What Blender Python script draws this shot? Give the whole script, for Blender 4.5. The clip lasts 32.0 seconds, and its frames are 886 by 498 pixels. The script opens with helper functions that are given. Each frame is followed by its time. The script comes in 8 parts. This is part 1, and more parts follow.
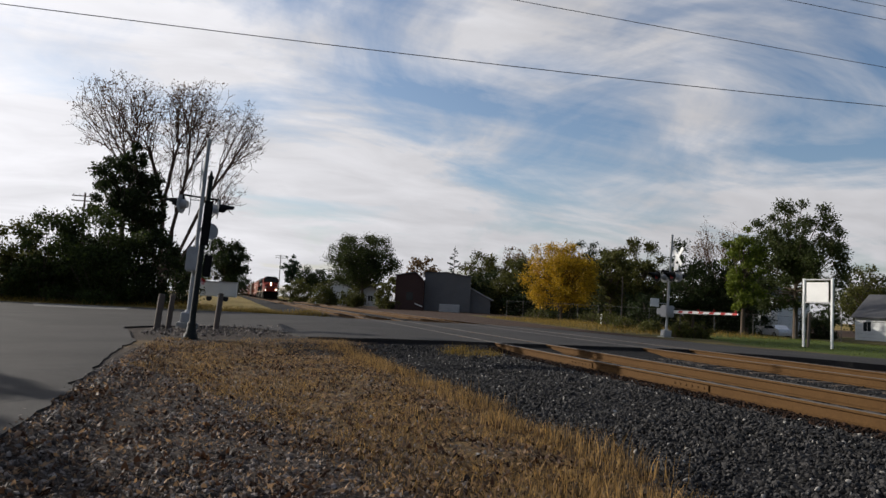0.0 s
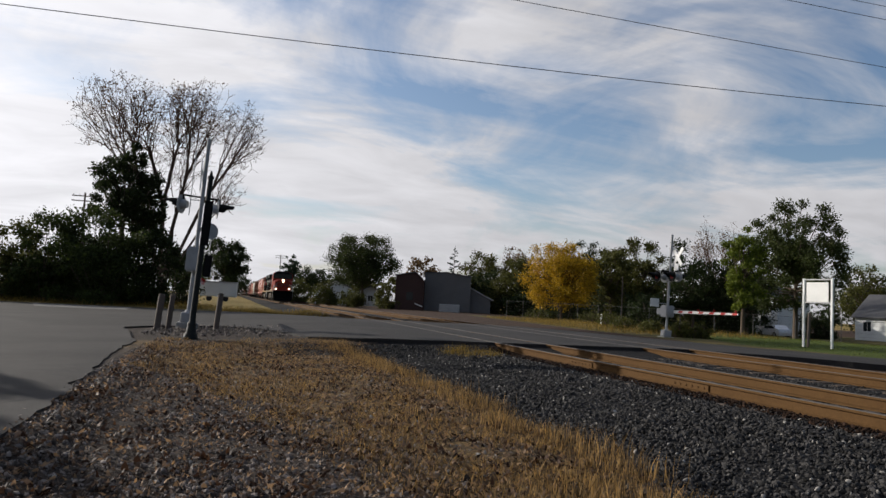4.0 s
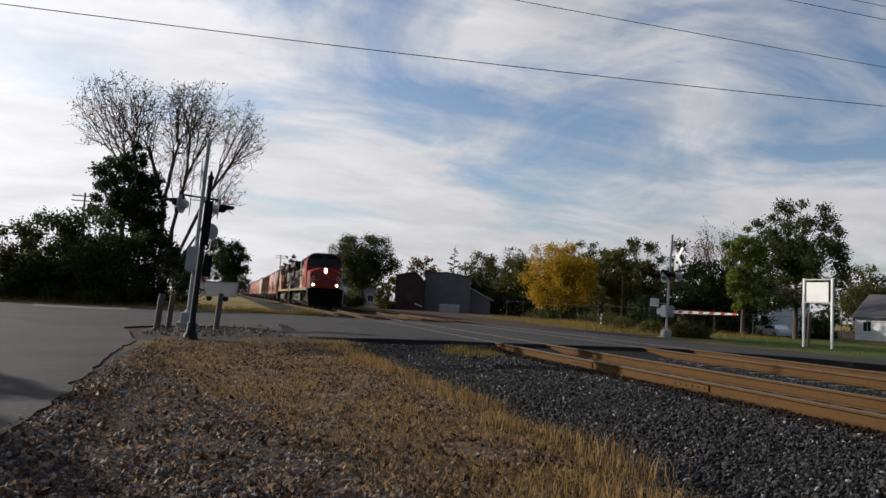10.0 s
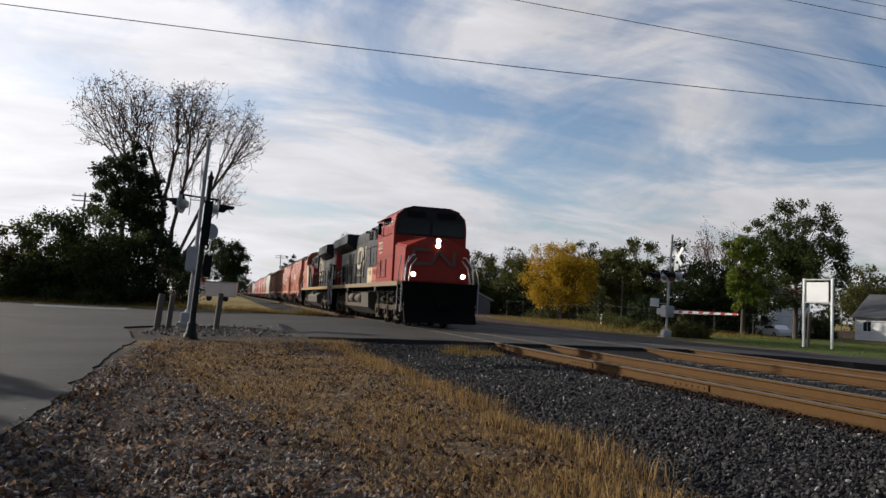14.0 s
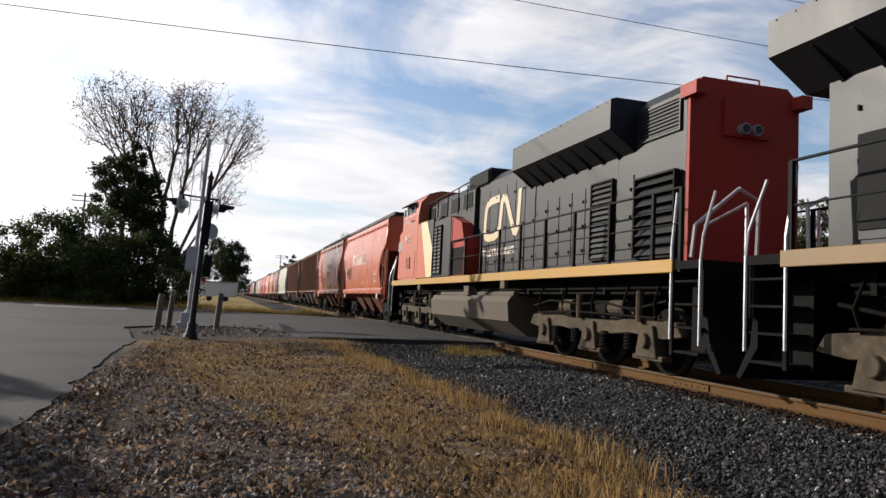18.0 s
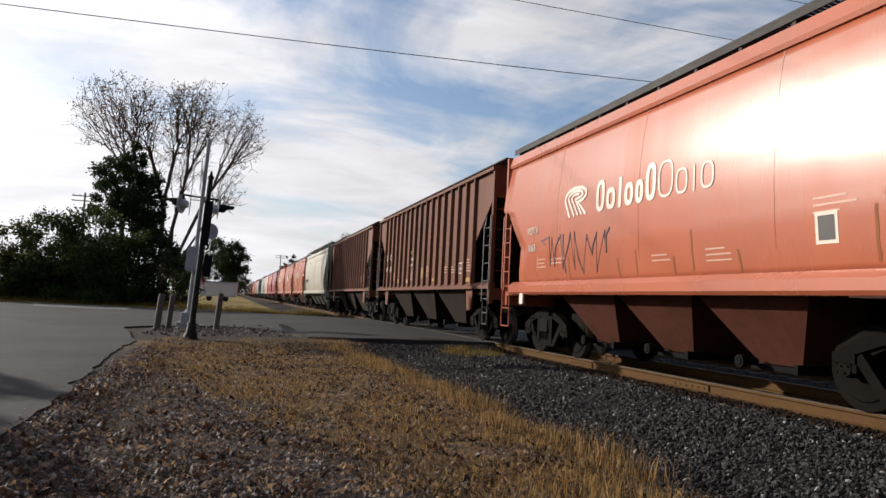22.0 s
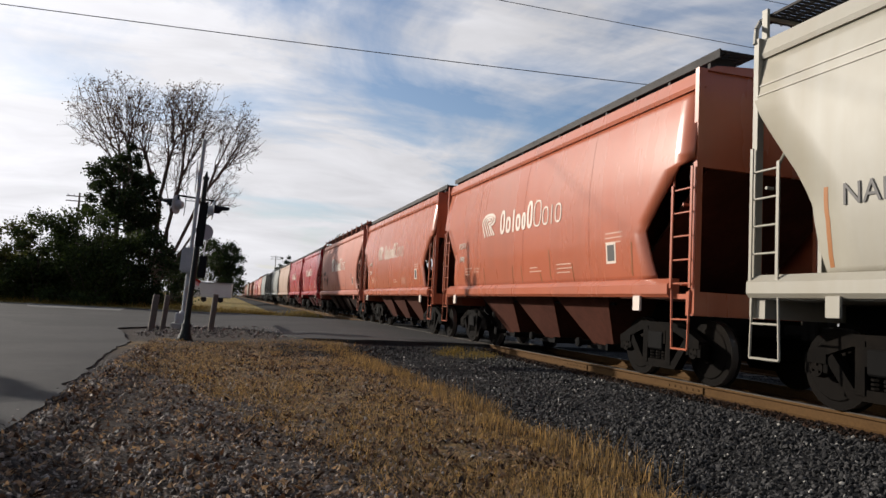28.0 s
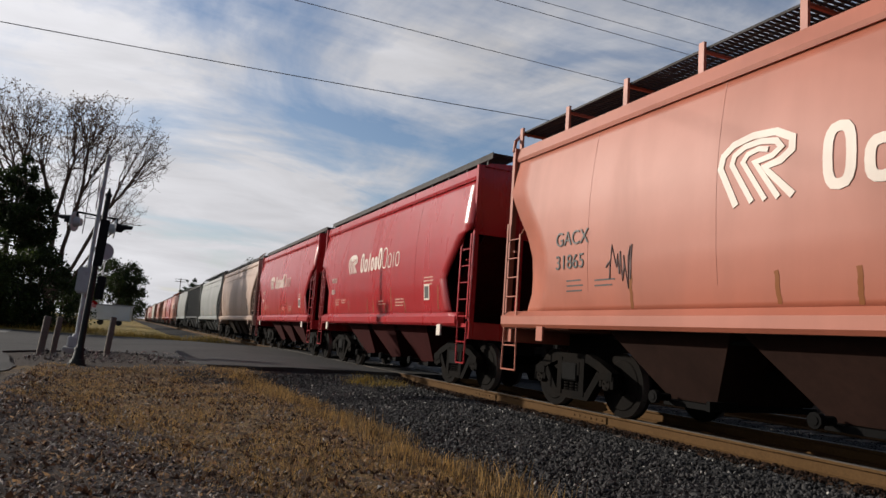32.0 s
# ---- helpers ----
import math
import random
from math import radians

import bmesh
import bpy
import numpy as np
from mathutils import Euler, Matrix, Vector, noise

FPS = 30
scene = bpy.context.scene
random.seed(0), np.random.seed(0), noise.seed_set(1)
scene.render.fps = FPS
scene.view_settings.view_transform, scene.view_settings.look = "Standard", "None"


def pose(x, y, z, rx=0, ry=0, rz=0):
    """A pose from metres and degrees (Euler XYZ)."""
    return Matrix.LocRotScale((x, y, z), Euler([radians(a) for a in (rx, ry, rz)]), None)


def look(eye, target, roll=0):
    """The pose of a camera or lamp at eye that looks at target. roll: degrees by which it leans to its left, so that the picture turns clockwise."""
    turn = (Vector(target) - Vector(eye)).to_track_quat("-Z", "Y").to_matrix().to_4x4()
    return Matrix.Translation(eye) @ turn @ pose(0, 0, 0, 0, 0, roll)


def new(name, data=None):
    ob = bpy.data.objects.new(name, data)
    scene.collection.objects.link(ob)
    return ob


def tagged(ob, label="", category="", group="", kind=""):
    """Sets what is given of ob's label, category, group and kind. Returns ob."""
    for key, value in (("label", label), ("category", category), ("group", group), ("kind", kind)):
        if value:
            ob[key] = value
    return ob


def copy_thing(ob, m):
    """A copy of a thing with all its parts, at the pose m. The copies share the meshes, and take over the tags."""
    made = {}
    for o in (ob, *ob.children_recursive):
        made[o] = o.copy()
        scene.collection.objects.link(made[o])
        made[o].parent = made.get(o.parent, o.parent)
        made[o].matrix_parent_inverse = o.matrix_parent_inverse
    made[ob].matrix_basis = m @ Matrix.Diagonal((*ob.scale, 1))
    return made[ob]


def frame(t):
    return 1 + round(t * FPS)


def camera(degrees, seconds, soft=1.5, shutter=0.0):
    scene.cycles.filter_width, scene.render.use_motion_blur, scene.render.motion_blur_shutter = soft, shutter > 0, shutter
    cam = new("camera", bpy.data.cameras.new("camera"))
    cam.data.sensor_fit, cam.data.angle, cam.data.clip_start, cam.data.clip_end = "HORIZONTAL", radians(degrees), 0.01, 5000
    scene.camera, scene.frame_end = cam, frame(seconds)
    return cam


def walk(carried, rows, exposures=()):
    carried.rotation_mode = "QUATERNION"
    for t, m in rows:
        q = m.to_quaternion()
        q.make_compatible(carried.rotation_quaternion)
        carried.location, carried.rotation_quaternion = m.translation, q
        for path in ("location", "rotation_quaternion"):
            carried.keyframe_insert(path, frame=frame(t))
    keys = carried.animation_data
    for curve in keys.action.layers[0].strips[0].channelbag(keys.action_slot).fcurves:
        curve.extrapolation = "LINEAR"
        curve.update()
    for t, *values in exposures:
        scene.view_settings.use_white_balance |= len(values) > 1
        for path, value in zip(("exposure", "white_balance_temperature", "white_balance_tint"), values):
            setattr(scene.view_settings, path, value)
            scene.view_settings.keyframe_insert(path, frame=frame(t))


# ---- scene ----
from mathutils import geometry

cam = camera(63.4, 32.0, 1.5)


def aim(yaw, pitch, roll):
    """The camera's pose at its stand beside the track: degrees to the right of the track's line, up, and leaning."""
    y, p = radians(yaw), radians(pitch)
    eye = Vector((0, 0, 0.94))
    way = Vector((math.sin(y) * math.cos(p), math.cos(y) * math.cos(p), math.sin(p)))
    return look(eye, eye + way, roll)


walk(cam, [(0, aim(16.15, 4.358, 2.827)), (14, aim(16.15, 4.358, 2.827)), (26.8, aim(16.15, 4.358, 2.827)),
           (27.5, aim(16.19, 4.35, 2.83)), (28, aim(16.51, 4.51, 2.99)), (28.5, aim(17.12, 4.56, 3.05)), (28.7, aim(17.5, 4.65, 3.05)),
           (28.8, aim(17.7, 5.3, 3.02)), (28.9, aim(17.86, 6.6, 2.98)), (29, aim(17.98, 7.11, 2.96)), (29.2, aim(17.85, 7.2, 2.9)),
           (29.5, aim(16.91, 7.14, 2.79)), (30.3, aim(16.9, 7.14, 2.75)), (31, aim(16.92, 7.09, 2.72)), (31.5, aim(17.64, 7.12, 3.1)), (31.8, aim(20.3, 7.15, 3.5)),
           (32, aim(23.3, 7.16, 3.97))],
     exposures=[(0, 0.12), (12, 0.15), (14.5, 0.22), (16.5, 0.5), (20, 0.58), (21, 0.48), (22, 0.32), (23, 0.36), (24, 0.5), (25, 0.55), (27, 0.36), (28, 0.2), (29.5, 0.14), (31, 0.06), (32, 0.0)])

# ---- light ----
SUN_AZ, SUN_EL = -47.0, 19.0
sun_way = Vector((math.sin(radians(SUN_AZ)) * math.cos(radians(SUN_EL)), math.cos(radians(SUN_AZ)) * math.cos(radians(SUN_EL)), math.sin(radians(SUN_EL))))
sun = new("sun", bpy.data.lights.new("sun", "SUN"))
sun.data.energy, sun.data.angle, sun.data.color = 5.0, radians(0.8), (1.0, 0.93, 0.835)
sun.matrix_world = look((0, 0, 50), Vector((0, 0, 50)) - sun_way)

world = bpy.data.worlds.new("world")
scene.world = world
world.use_nodes = True


def maths(tree, op, a, b=None, clamp=False):
    n = tree.nodes.new("ShaderNodeMath")
    n.operation, n.use_clamp = op, clamp
    for i, v in enumerate((a, b)):
        if v is None:
            continue
        if isinstance(v, (int, float)):
            n.inputs[i].default_value = v
        else:
            tree.links.new(v, n.inputs[i])
    return n.outputs[0]


def ramp(tree, fac, stops):
    n = tree.nodes.new("ShaderNodeValToRGB")
    e = n.color_ramp.elements
    while len(e) < len(stops):
        e.new(0.5)
    for el, (p, c) in zip(e, stops):
        el.position = p
        el.color = (c, c, c, 1) if isinstance(c, (int, float)) else (*c, 1)
    tree.links.new(fac, n.inputs[0])
    return n.outputs[0]


def mixed(tree, fac, a, b, blend="MIX"):
    n = tree.nodes.new("ShaderNodeMix")
    n.data_type, n.blend_type = "RGBA", blend
    for sock, v in ((n.inputs[0], fac), (n.inputs[6], a), (n.inputs[7], b)):
        if isinstance(v, (int, float)):
            sock.default_value = v
        elif isinstance(v, tuple):
            sock.default_value = (*v, 1) if len(v) == 3 else v
        else:
            tree.links.new(v, sock)
    return n.outputs[2]


def noise_tex(tree, vec, scale, detail=4, rough=0.55, distort=0.0):
    n = tree.nodes.new("ShaderNodeTexNoise")
    n.inputs["Scale"].default_value, n.inputs["Detail"].default_value = scale, detail
    n.inputs["Roughness"].default_value, n.inputs["Distortion"].default_value = rough, distort
    if vec is not None:
        tree.links.new(vec, n.inputs["Vector"])
    return n.outputs[0]


def make_sky():
    """A hazy blue sky with streaky high cloud, brightest toward the sun."""
    tr = world.node_tree
    bg = tr.nodes["Background"]
    sky = tr.nodes.new("ShaderNodeTexSky")
    sky.sky_type, sky.sun_disc = "NISHITA", False
    sky.sun_elevation, sky.sun_rotation = radians(SUN_EL), radians(SUN_AZ)
    sky.air_density, sky.dust_density, sky.ozone_density = 1.0, 1.5, 1.5
    co = tr.nodes.new("ShaderNodeTexCoord")
    sep = tr.nodes.new("ShaderNodeSeparateXYZ")
    tr.links.new(co.outputs["Generated"], sep.inputs[0])
    up = maths(tr, "ADD", maths(tr, "MAXIMUM", sep.outputs[2], 0.0), 0.24)
    u, v = maths(tr, "DIVIDE", sep.outputs[0], up), maths(tr, "DIVIDE", sep.outputs[1], up)
    comb = tr.nodes.new("ShaderNodeCombineXYZ")
    tr.links.new(u, comb.inputs[0])
    tr.links.new(v, comb.inputs[1])
    def layer(place, turned, size, scale, detail, rough, warp):
        mp = tr.nodes.new("ShaderNodeMapping")
        mp.inputs["Location"].default_value, mp.inputs["Rotation"].default_value, mp.inputs["Scale"].default_value = place, (0, 0, radians(turned)), size
        tr.links.new(comb.outputs[0], mp.inputs[0])
        return noise_tex(tr, mp.outputs[0], scale, detail, rough, warp)
    # streaks of cirrus high up, a ragged sheet of cloud below
    streak = layer((3.2, 1.2, 0), -35, (0.4, 1.6, 1), 1.7, 7, 0.6, 0.8)
    puffs = layer((1.3, 4.4, 0), 20, (0.8, 0.8, 1), 2.3, 8, 0.58, 0.6)
    broad = layer((7.7, 2.1, 0), 10, (0.5, 0.5, 1), 1.2, 2, 0.5, 0.2)
    toward = tr.nodes.new("ShaderNodeVectorMath")
    toward.operation = "DOT_PRODUCT"
    toward.inputs[1].default_value = sun_way
    tr.links.new(co.outputs["Generated"], toward.inputs[0])
    near = maths(tr, "POWER", maths(tr, "MAXIMUM", toward.outputs["Value"], 0.0), 2.6)
    low = ramp(tr, maths(tr, "ADD", sep.outputs[2], maths(tr, "MULTIPLY", maths(tr, "SUBTRACT", broad, 0.5), 0.5)), [(0.12, 1.0), (0.40, 0.0)])
    cover = maths(tr, "ADD", maths(tr, "MULTIPLY", puffs, 0.75), maths(tr, "MULTIPLY", streak, 0.4))
    cover = maths(tr, "ADD", cover, maths(tr, "ADD", maths(tr, "MULTIPLY", low, 0.13), maths(tr, "SUBTRACT", maths(tr, "MULTIPLY", near, 0.19), 0.033)))
    dens = ramp(tr, cover, [(0.49, 0.0), (0.575, 0.33), (0.69, 1.0)])
    bright = maths(tr, "ADD", 3.8, maths(tr, "MULTIPLY", near, 3.4))
    back = maths(tr, "ADD", 0.10, maths(tr, "MULTIPLY", maths(tr, "ADD", maths(tr, "MULTIPLY", toward.outputs["Value"], 1.4), 1.05, True), 0.90))
    bright = maths(tr, "MULTIPLY", bright, back)
    # thick and thin places in the cloud sheet
    body = layer((5.1, 0.7, 0), -20, (0.7, 1.3, 1), 3.1, 6, 0.55, 0.7)
    bright = maths(tr, "MULTIPLY", bright, maths(tr, "ADD", 0.70, maths(tr, "MULTIPLY", body, 0.66)))
    cl = tr.nodes.new("ShaderNodeVectorMath")
    cl.operation = "SCALE"
    cl.inputs[0].default_value = (0.99, 0.985, 1.03)
    tr.links.new(bright, cl.inputs[3])
    clear = mixed(tr, 1.0, sky.outputs[0], (0.74, 0.77, 0.84), "MULTIPLY")
    out = mixed(tr, dens, clear, cl.outputs[0])
    tr.links.new(out, bg.inputs[0])
    bg.inputs[1].default_value = 0.135


make_sky()

# ---- materials ----
MATS = {}


def mat(name, base, rough=0.6, metal=0.0, dark=0.6, amount=0.5, grain=25.0, patch=1.2, bump=0.25, depth=0.01, dirt=None, dirt_amount=0.4, streak=0.0, random_amount=0.0, coat=0.0, island=0.0, spec=0.25):
    """A worn procedural surface: two sizes of variation in colour and roughness, fine relief, and stains of its own."""
    if name in MATS:
        return MATS[name]
    m = bpy.data.materials.new(name)
    m.use_nodes = True
    tr = m.node_tree
    bs = tr.nodes["Principled BSDF"]
    co = tr.nodes.new("ShaderNodeTexCoord")
    vec = co.outputs["Object"]
    if streak:
        mp = tr.nodes.new("ShaderNodeMapping")
        mp.inputs["Scale"].default_value = (1, 1, streak)
        tr.links.new(vec, mp.inputs[0])
        svec = mp.outputs[0]
    else:
        svec = vec
    fine, wide = noise_tex(tr, vec, grain, 5, 0.65), noise_tex(tr, svec, patch, 5, 0.6, 0.4)
    low = tuple(c * dark for c in base)
    f = maths(tr, "MULTIPLY", ramp(tr, fine, [(0.32, 0.0), (0.68, 1.0)]), amount)
    col = mixed(tr, f, base, low)
    d = maths(tr, "MULTIPLY", ramp(tr, wide, [(0.45, 0.0), (0.75, 1.0)]), dirt_amount)
    col = mixed(tr, d, col, dirt or tuple(c * 0.55 for c in base))
    if random_amount or island:
        if island:
            src = tr.nodes.new("ShaderNodeNewGeometry").outputs["Random Per Island"]
        else:
            src = tr.nodes.new("ShaderNodeObjectInfo").outputs["Random"]
        k = random_amount or island
        val = maths(tr, "ADD", maths(tr, "MULTIPLY", src, 2 * k), 1 - k)
        hs = tr.nodes.new("ShaderNodeHueSaturation")
        tr.links.new(val, hs.inputs["Value"])
        tr.links.new(col, hs.inputs["Color"])
        col = hs.outputs[0]
    tr.links.new(col, bs.inputs["Base Color"])
    r = maths(tr, "ADD", rough - 0.08, maths(tr, "MULTIPLY", wide, 0.16))
    tr.links.new(r, bs.inputs["Roughness"])
    bs.inputs["Metallic"].default_value, bs.inputs["Specular IOR Level"].default_value = metal, spec
    if coat:
        bs.inputs["Coat Weight"].default_value, bs.inputs["Coat Roughness"].default_value = coat, 0.12
    if bump:
        bp = tr.nodes.new("ShaderNodeBump")
        bp.inputs["Strength"].default_value, bp.inputs["Distance"].default_value = bump, depth
        tr.links.new(fine, bp.inputs["Height"])
        tr.links.new(bp.outputs[0], bs.inputs["Normal"])
    MATS[name] = m
    return m


def leaf_mat(name, base, spread=0.35):
    m = bpy.data.materials.new(name)
    m.use_nodes = True
    tr = m.node_tree
    bs = tr.nodes["Principled BSDF"]
    src = tr.nodes.new("ShaderNodeNewGeometry").outputs["Random Per Island"]
    col = ramp(tr, src, [(0.0, tuple(c * (1 - spread) for c in base)), (0.6, base), (1.0, (base[0] * (1 + 1.1 * spread), base[1] * (1 + 0.9 * spread), base[2] * (1 + 0.3 * spread)))])
    tr.links.new(col, bs.inputs["Base Color"])
    bs.inputs["Roughness"].default_value, bs.inputs["Specular IOR Level"].default_value = 0.6, 0.15
    tl = tr.nodes.new("ShaderNodeBsdfTranslucent")
    tr.links.new(col, tl.inputs[0])
    mx = tr.nodes.new("ShaderNodeMixShader")
    mx.inputs[0].default_value = 0.32
    tr.links.new(bs.outputs[0], mx.inputs[1])
    tr.links.new(tl.outputs[0], mx.inputs[2])
    tr.links.new(mx.outputs[0], tr.nodes["Material Output"].inputs[0])
    return m


def glow_mat(name, colour, strength):
    m = bpy.data.materials.new(name)
    m.use_nodes = True
    bs = m.node_tree.nodes["Principled BSDF"]
    bs.inputs["Base Color"].default_value = (*colour, 1)
    bs.inputs["Emission Color"].default_value, bs.inputs["Emission Strength"].default_value = (*colour, 1), strength
    return m


def ground_mat():
    """Soil with gravel, dry thatch beside the tracks, lawn to the far side: each by its own place on the plan."""
    m = bpy.data.materials.new("ground")
    m.use_nodes = True
    tr = m.node_tree
    bs = tr.nodes["Principled BSDF"]
    co = tr.nodes.new("ShaderNodeTexCoord").outputs["Object"]
    sep = tr.nodes.new("ShaderNodeSeparateXYZ")
    tr.links.new(co, sep.inputs[0])
    x, y = sep.outputs[0], sep.outputs[1]
    fine, mid, wide = noise_tex(tr, co, 32, 6, 0.7), noise_tex(tr, co, 5, 5, 0.6), noise_tex(tr, co, 0.7, 4, 0.6)
    soil = mixed(tr, ramp(tr, fine, [(0.35, 0.0), (0.7, 1.0)]), (0.016, 0.0125, 0.0105), (0.085, 0.066, 0.053))
    straw = mixed(tr, ramp(tr, fine, [(0.3, 0.0), (0.7, 1.0)]), (0.04, 0.027, 0.014), (0.28, 0.18, 0.075))
    dry = maths(tr, "ADD", maths(tr, "SUBTRACT", maths(tr, "ADD", x, maths(tr, "MULTIPLY", y, 0.33)), 2.75), maths(tr, "MULTIPLY", maths(tr, "SUBTRACT", wide, 0.5), 4.0), True)
    dry = maths(tr, "MULTIPLY", dry, maths(tr, "LESS_THAN", maths(tr, "ADD", y, maths(tr, "MULTIPLY", mid, 3.0)), 19.0))
    soil = mixed(tr, maths(tr, "MULTIPLY", dry, ramp(tr, mid, [(0.36, 0.1), (0.58, 0.95)])), soil, straw)
    lawn = mixed(tr, ramp(tr, fine, [(0.3, 0.0), (0.7, 1.0)]), (0.035, 0.05, 0.01), (0.085, 0.11, 0.02))
    rough_grass = mixed(tr, ramp(tr, wide, [(0.4, 0.0), (0.6, 1.0)]), (0.12, 0.10, 0.03), (0.28, 0.19, 0.06))
    bed = mixed(tr, ramp(tr, fine, [(0.35, 0.0), (0.7, 1.0)]), (0.007, 0.0068, 0.0068), (0.026, 0.025, 0.025))
    wob = maths(tr, "MULTIPLY", maths(tr, "SUBTRACT", mid, 0.5), 1.2)
    xw = maths(tr, "ADD", x, wob)
    in_bed = maths(tr, "MULTIPLY", maths(tr, "GREATER_THAN", xw, 3.7), maths(tr, "LESS_THAN", xw, 14.6))
    far = maths(tr, "GREATER_THAN", maths(tr, "ADD", y, wob), 38.0)
    col = mixed(tr, far, soil, rough_grass)
    col = mixed(tr, in_bed, col, bed)
    dirt = mixed(tr, ramp(tr, mid, [(0.35, 0.0), (0.65, 1.0)]), (0.032, 0.021, 0.016), (0.08, 0.05, 0.034))
    right = maths(tr, "MULTIPLY", maths(tr, "GREATER_THAN", xw, 13.4), maths(tr, "LESS_THAN", y, 135.0))
    col = mixed(tr, right, col, dirt)
    weeds = mixed(tr, ramp(tr, wide, [(0.4, 0.0), (0.6, 1.0)]), (0.05, 0.055, 0.018), (0.13, 0.095, 0.035))
    off = maths(tr, "SUBTRACT", xw, maths(tr, "ADD", 16.2, maths(tr, "MULTIPLY", y, 0.12)))
    col = mixed(tr, maths(tr, "MULTIPLY", maths(tr, "GREATER_THAN", off, 0.0), maths(tr, "LESS_THAN", y, 78.0)), col, weeds)
    off = maths(tr, "SUBTRACT", xw, maths(tr, "ADD", 21.8, maths(tr, "MULTIPLY", maths(tr, "MAXIMUM", maths(tr, "SUBTRACT", y, 26.0), 0.0), 0.35)))
    col = mixed(tr, maths(tr, "MULTIPLY", maths(tr, "GREATER_THAN", off, 0.0), maths(tr, "LESS_THAN", y, 52.0)), col, lawn)
    tr.links.new(col, bs.inputs["Base Color"])
    bs.inputs["Roughness"].default_value, bs.inputs["Specular IOR Level"].default_value = 0.95, 0.1
    bp = tr.nodes.new("ShaderNodeBump")
    bp.inputs["Strength"].default_value, bp.inputs["Distance"].default_value = 0.7, 0.03
    tr.links.new(fine, bp.inputs["Height"])
    tr.links.new(bp.outputs[0], bs.inputs["Normal"])
    return m


def asphalt_mat():
    m = bpy.data.materials.new("asphalt")
    m.use_nodes = True
    tr = m.node_tree
    bs = tr.nodes["Principled BSDF"]
    co = tr.nodes.new("ShaderNodeTexCoord").outputs["Object"]
    fine, mid, wide = noise_tex(tr, co, 60, 4, 0.7), noise_tex(tr, co, 2.2, 6, 0.65, 0.5), noise_tex(tr, co, 0.28, 4, 0.6, 0.8)
    col = mixed(tr, ramp(tr, fine, [(0.3, 0.0), (0.7, 1.0)]), (0.016, 0.0148, 0.014), (0.037, 0.0338, 0.0318))
    col = mixed(tr, maths(tr, "MULTIPLY", ramp(tr, wide, [(0.42, 0.0), (0.62, 1.0)]), 0.55), col, (0.052, 0.0475, 0.044))
    col = mixed(tr, maths(tr, "MULTIPLY", ramp(tr, mid, [(0.55, 0.0), (0.7, 1.0)]), 0.5), col, (0.014, 0.0135, 0.0135))
    vor = tr.nodes.new("ShaderNodeTexVoronoi")
    vor.feature = "DISTANCE_TO_EDGE"
    vor.inputs["Scale"].default_value = 0.33
    warp = tr.nodes.new("ShaderNodeVectorMath")
    warp.operation = "ADD"
    n3 = tr.nodes.new("ShaderNodeTexNoise")
    n3.inputs["Scale"].default_value, n3.inputs["Detail"].default_value = 1.3, 5
    tr.links.new(co, n3.inputs["Vector"])
    tr.links.new(co, warp.inputs[0])
    tr.links.new(n3.outputs["Color"], warp.inputs[1])
    tr.links.new(warp.outputs[0], vor.inputs["Vector"])
    crack = ramp(tr, vor.outputs[0], [(0.0, 1.0), (0.008, 0.0)])
    col = mixed(tr, maths(tr, "MULTIPLY", crack, 0.8), col, (0.02, 0.02, 0.02))
    tr.links.new(col, bs.inputs["Base Color"])
    bs.inputs["Roughness"].default_value, bs.inputs["Specular IOR Level"].default_value = 0.85, 0.15
    bp = tr.nodes.new("ShaderNodeBump")
    bp.inputs["Strength"].default_value, bp.inputs["Distance"].default_value = 0.5, 0.008
    tr.links.new(maths(tr, "SUBTRACT", fine, crack), bp.inputs["Height"])
    tr.links.new(bp.outputs[0], bs.inputs["Normal"])
    return m


M_GROUND, M_ASPHALT = ground_mat(), asphalt_mat()
M_RAIL = mat("rusty_rail", (0.094, 0.051, 0.02), 0.85, 0.0, 0.5, 0.6, 30, 2.5, 0.3, dirt=(0.05, 0.027, 0.012), spec=0.08)
M_RAILTOP = mat("rail_head", (0.085, 0.072, 0.06), 0.6, 0.15, 0.7, 0.3, 40, 3, 0.05)
M_TIE = mat("old_timber", (0.09, 0.07, 0.055), 0.9, 0, 0.5, 0.7, 30, 3, 0.6, random_amount=0.25)
M_STONE = mat("ballast_stone", (0.034, 0.0318, 0.0304), 0.8, 0, 0.5, 0.6, 40, 4, 0.4, island=0.95)
M_RUSTSTONE = mat("rusty_stone", (0.030, 0.017, 0.011), 0.9, 0, 0.5, 0.6, 40, 4, 0.4, island=0.9, spec=0.1)
M_PEBBLE = mat("pale_gravel", (0.18, 0.15, 0.13), 0.8, 0, 0.6, 0.6, 40, 4, 0.4, island=0.85)
M_WHITESTONE = mat("limestone_chip", (0.30, 0.28, 0.25), 0.75, 0, 0.7, 0.4, 40, 4, 0.3, island=0.4)
M_STRAW = leaf_mat("dry_grass", (0.265, 0.172, 0.075), 0.9)
M_GRASS = leaf_mat("green_grass", (0.09, 0.115, 0.02), 0.4)
M_VERGE = leaf_mat("verge_grass", (0.19, 0.13, 0.03), 0.5)
M_DEADLEAF = leaf_mat("dead_leaves", (0.042, 0.022, 0.014), 0.8)
M_LITTER = leaf_mat("fallen_leaves", (0.17, 0.115, 0.082), 0.98)
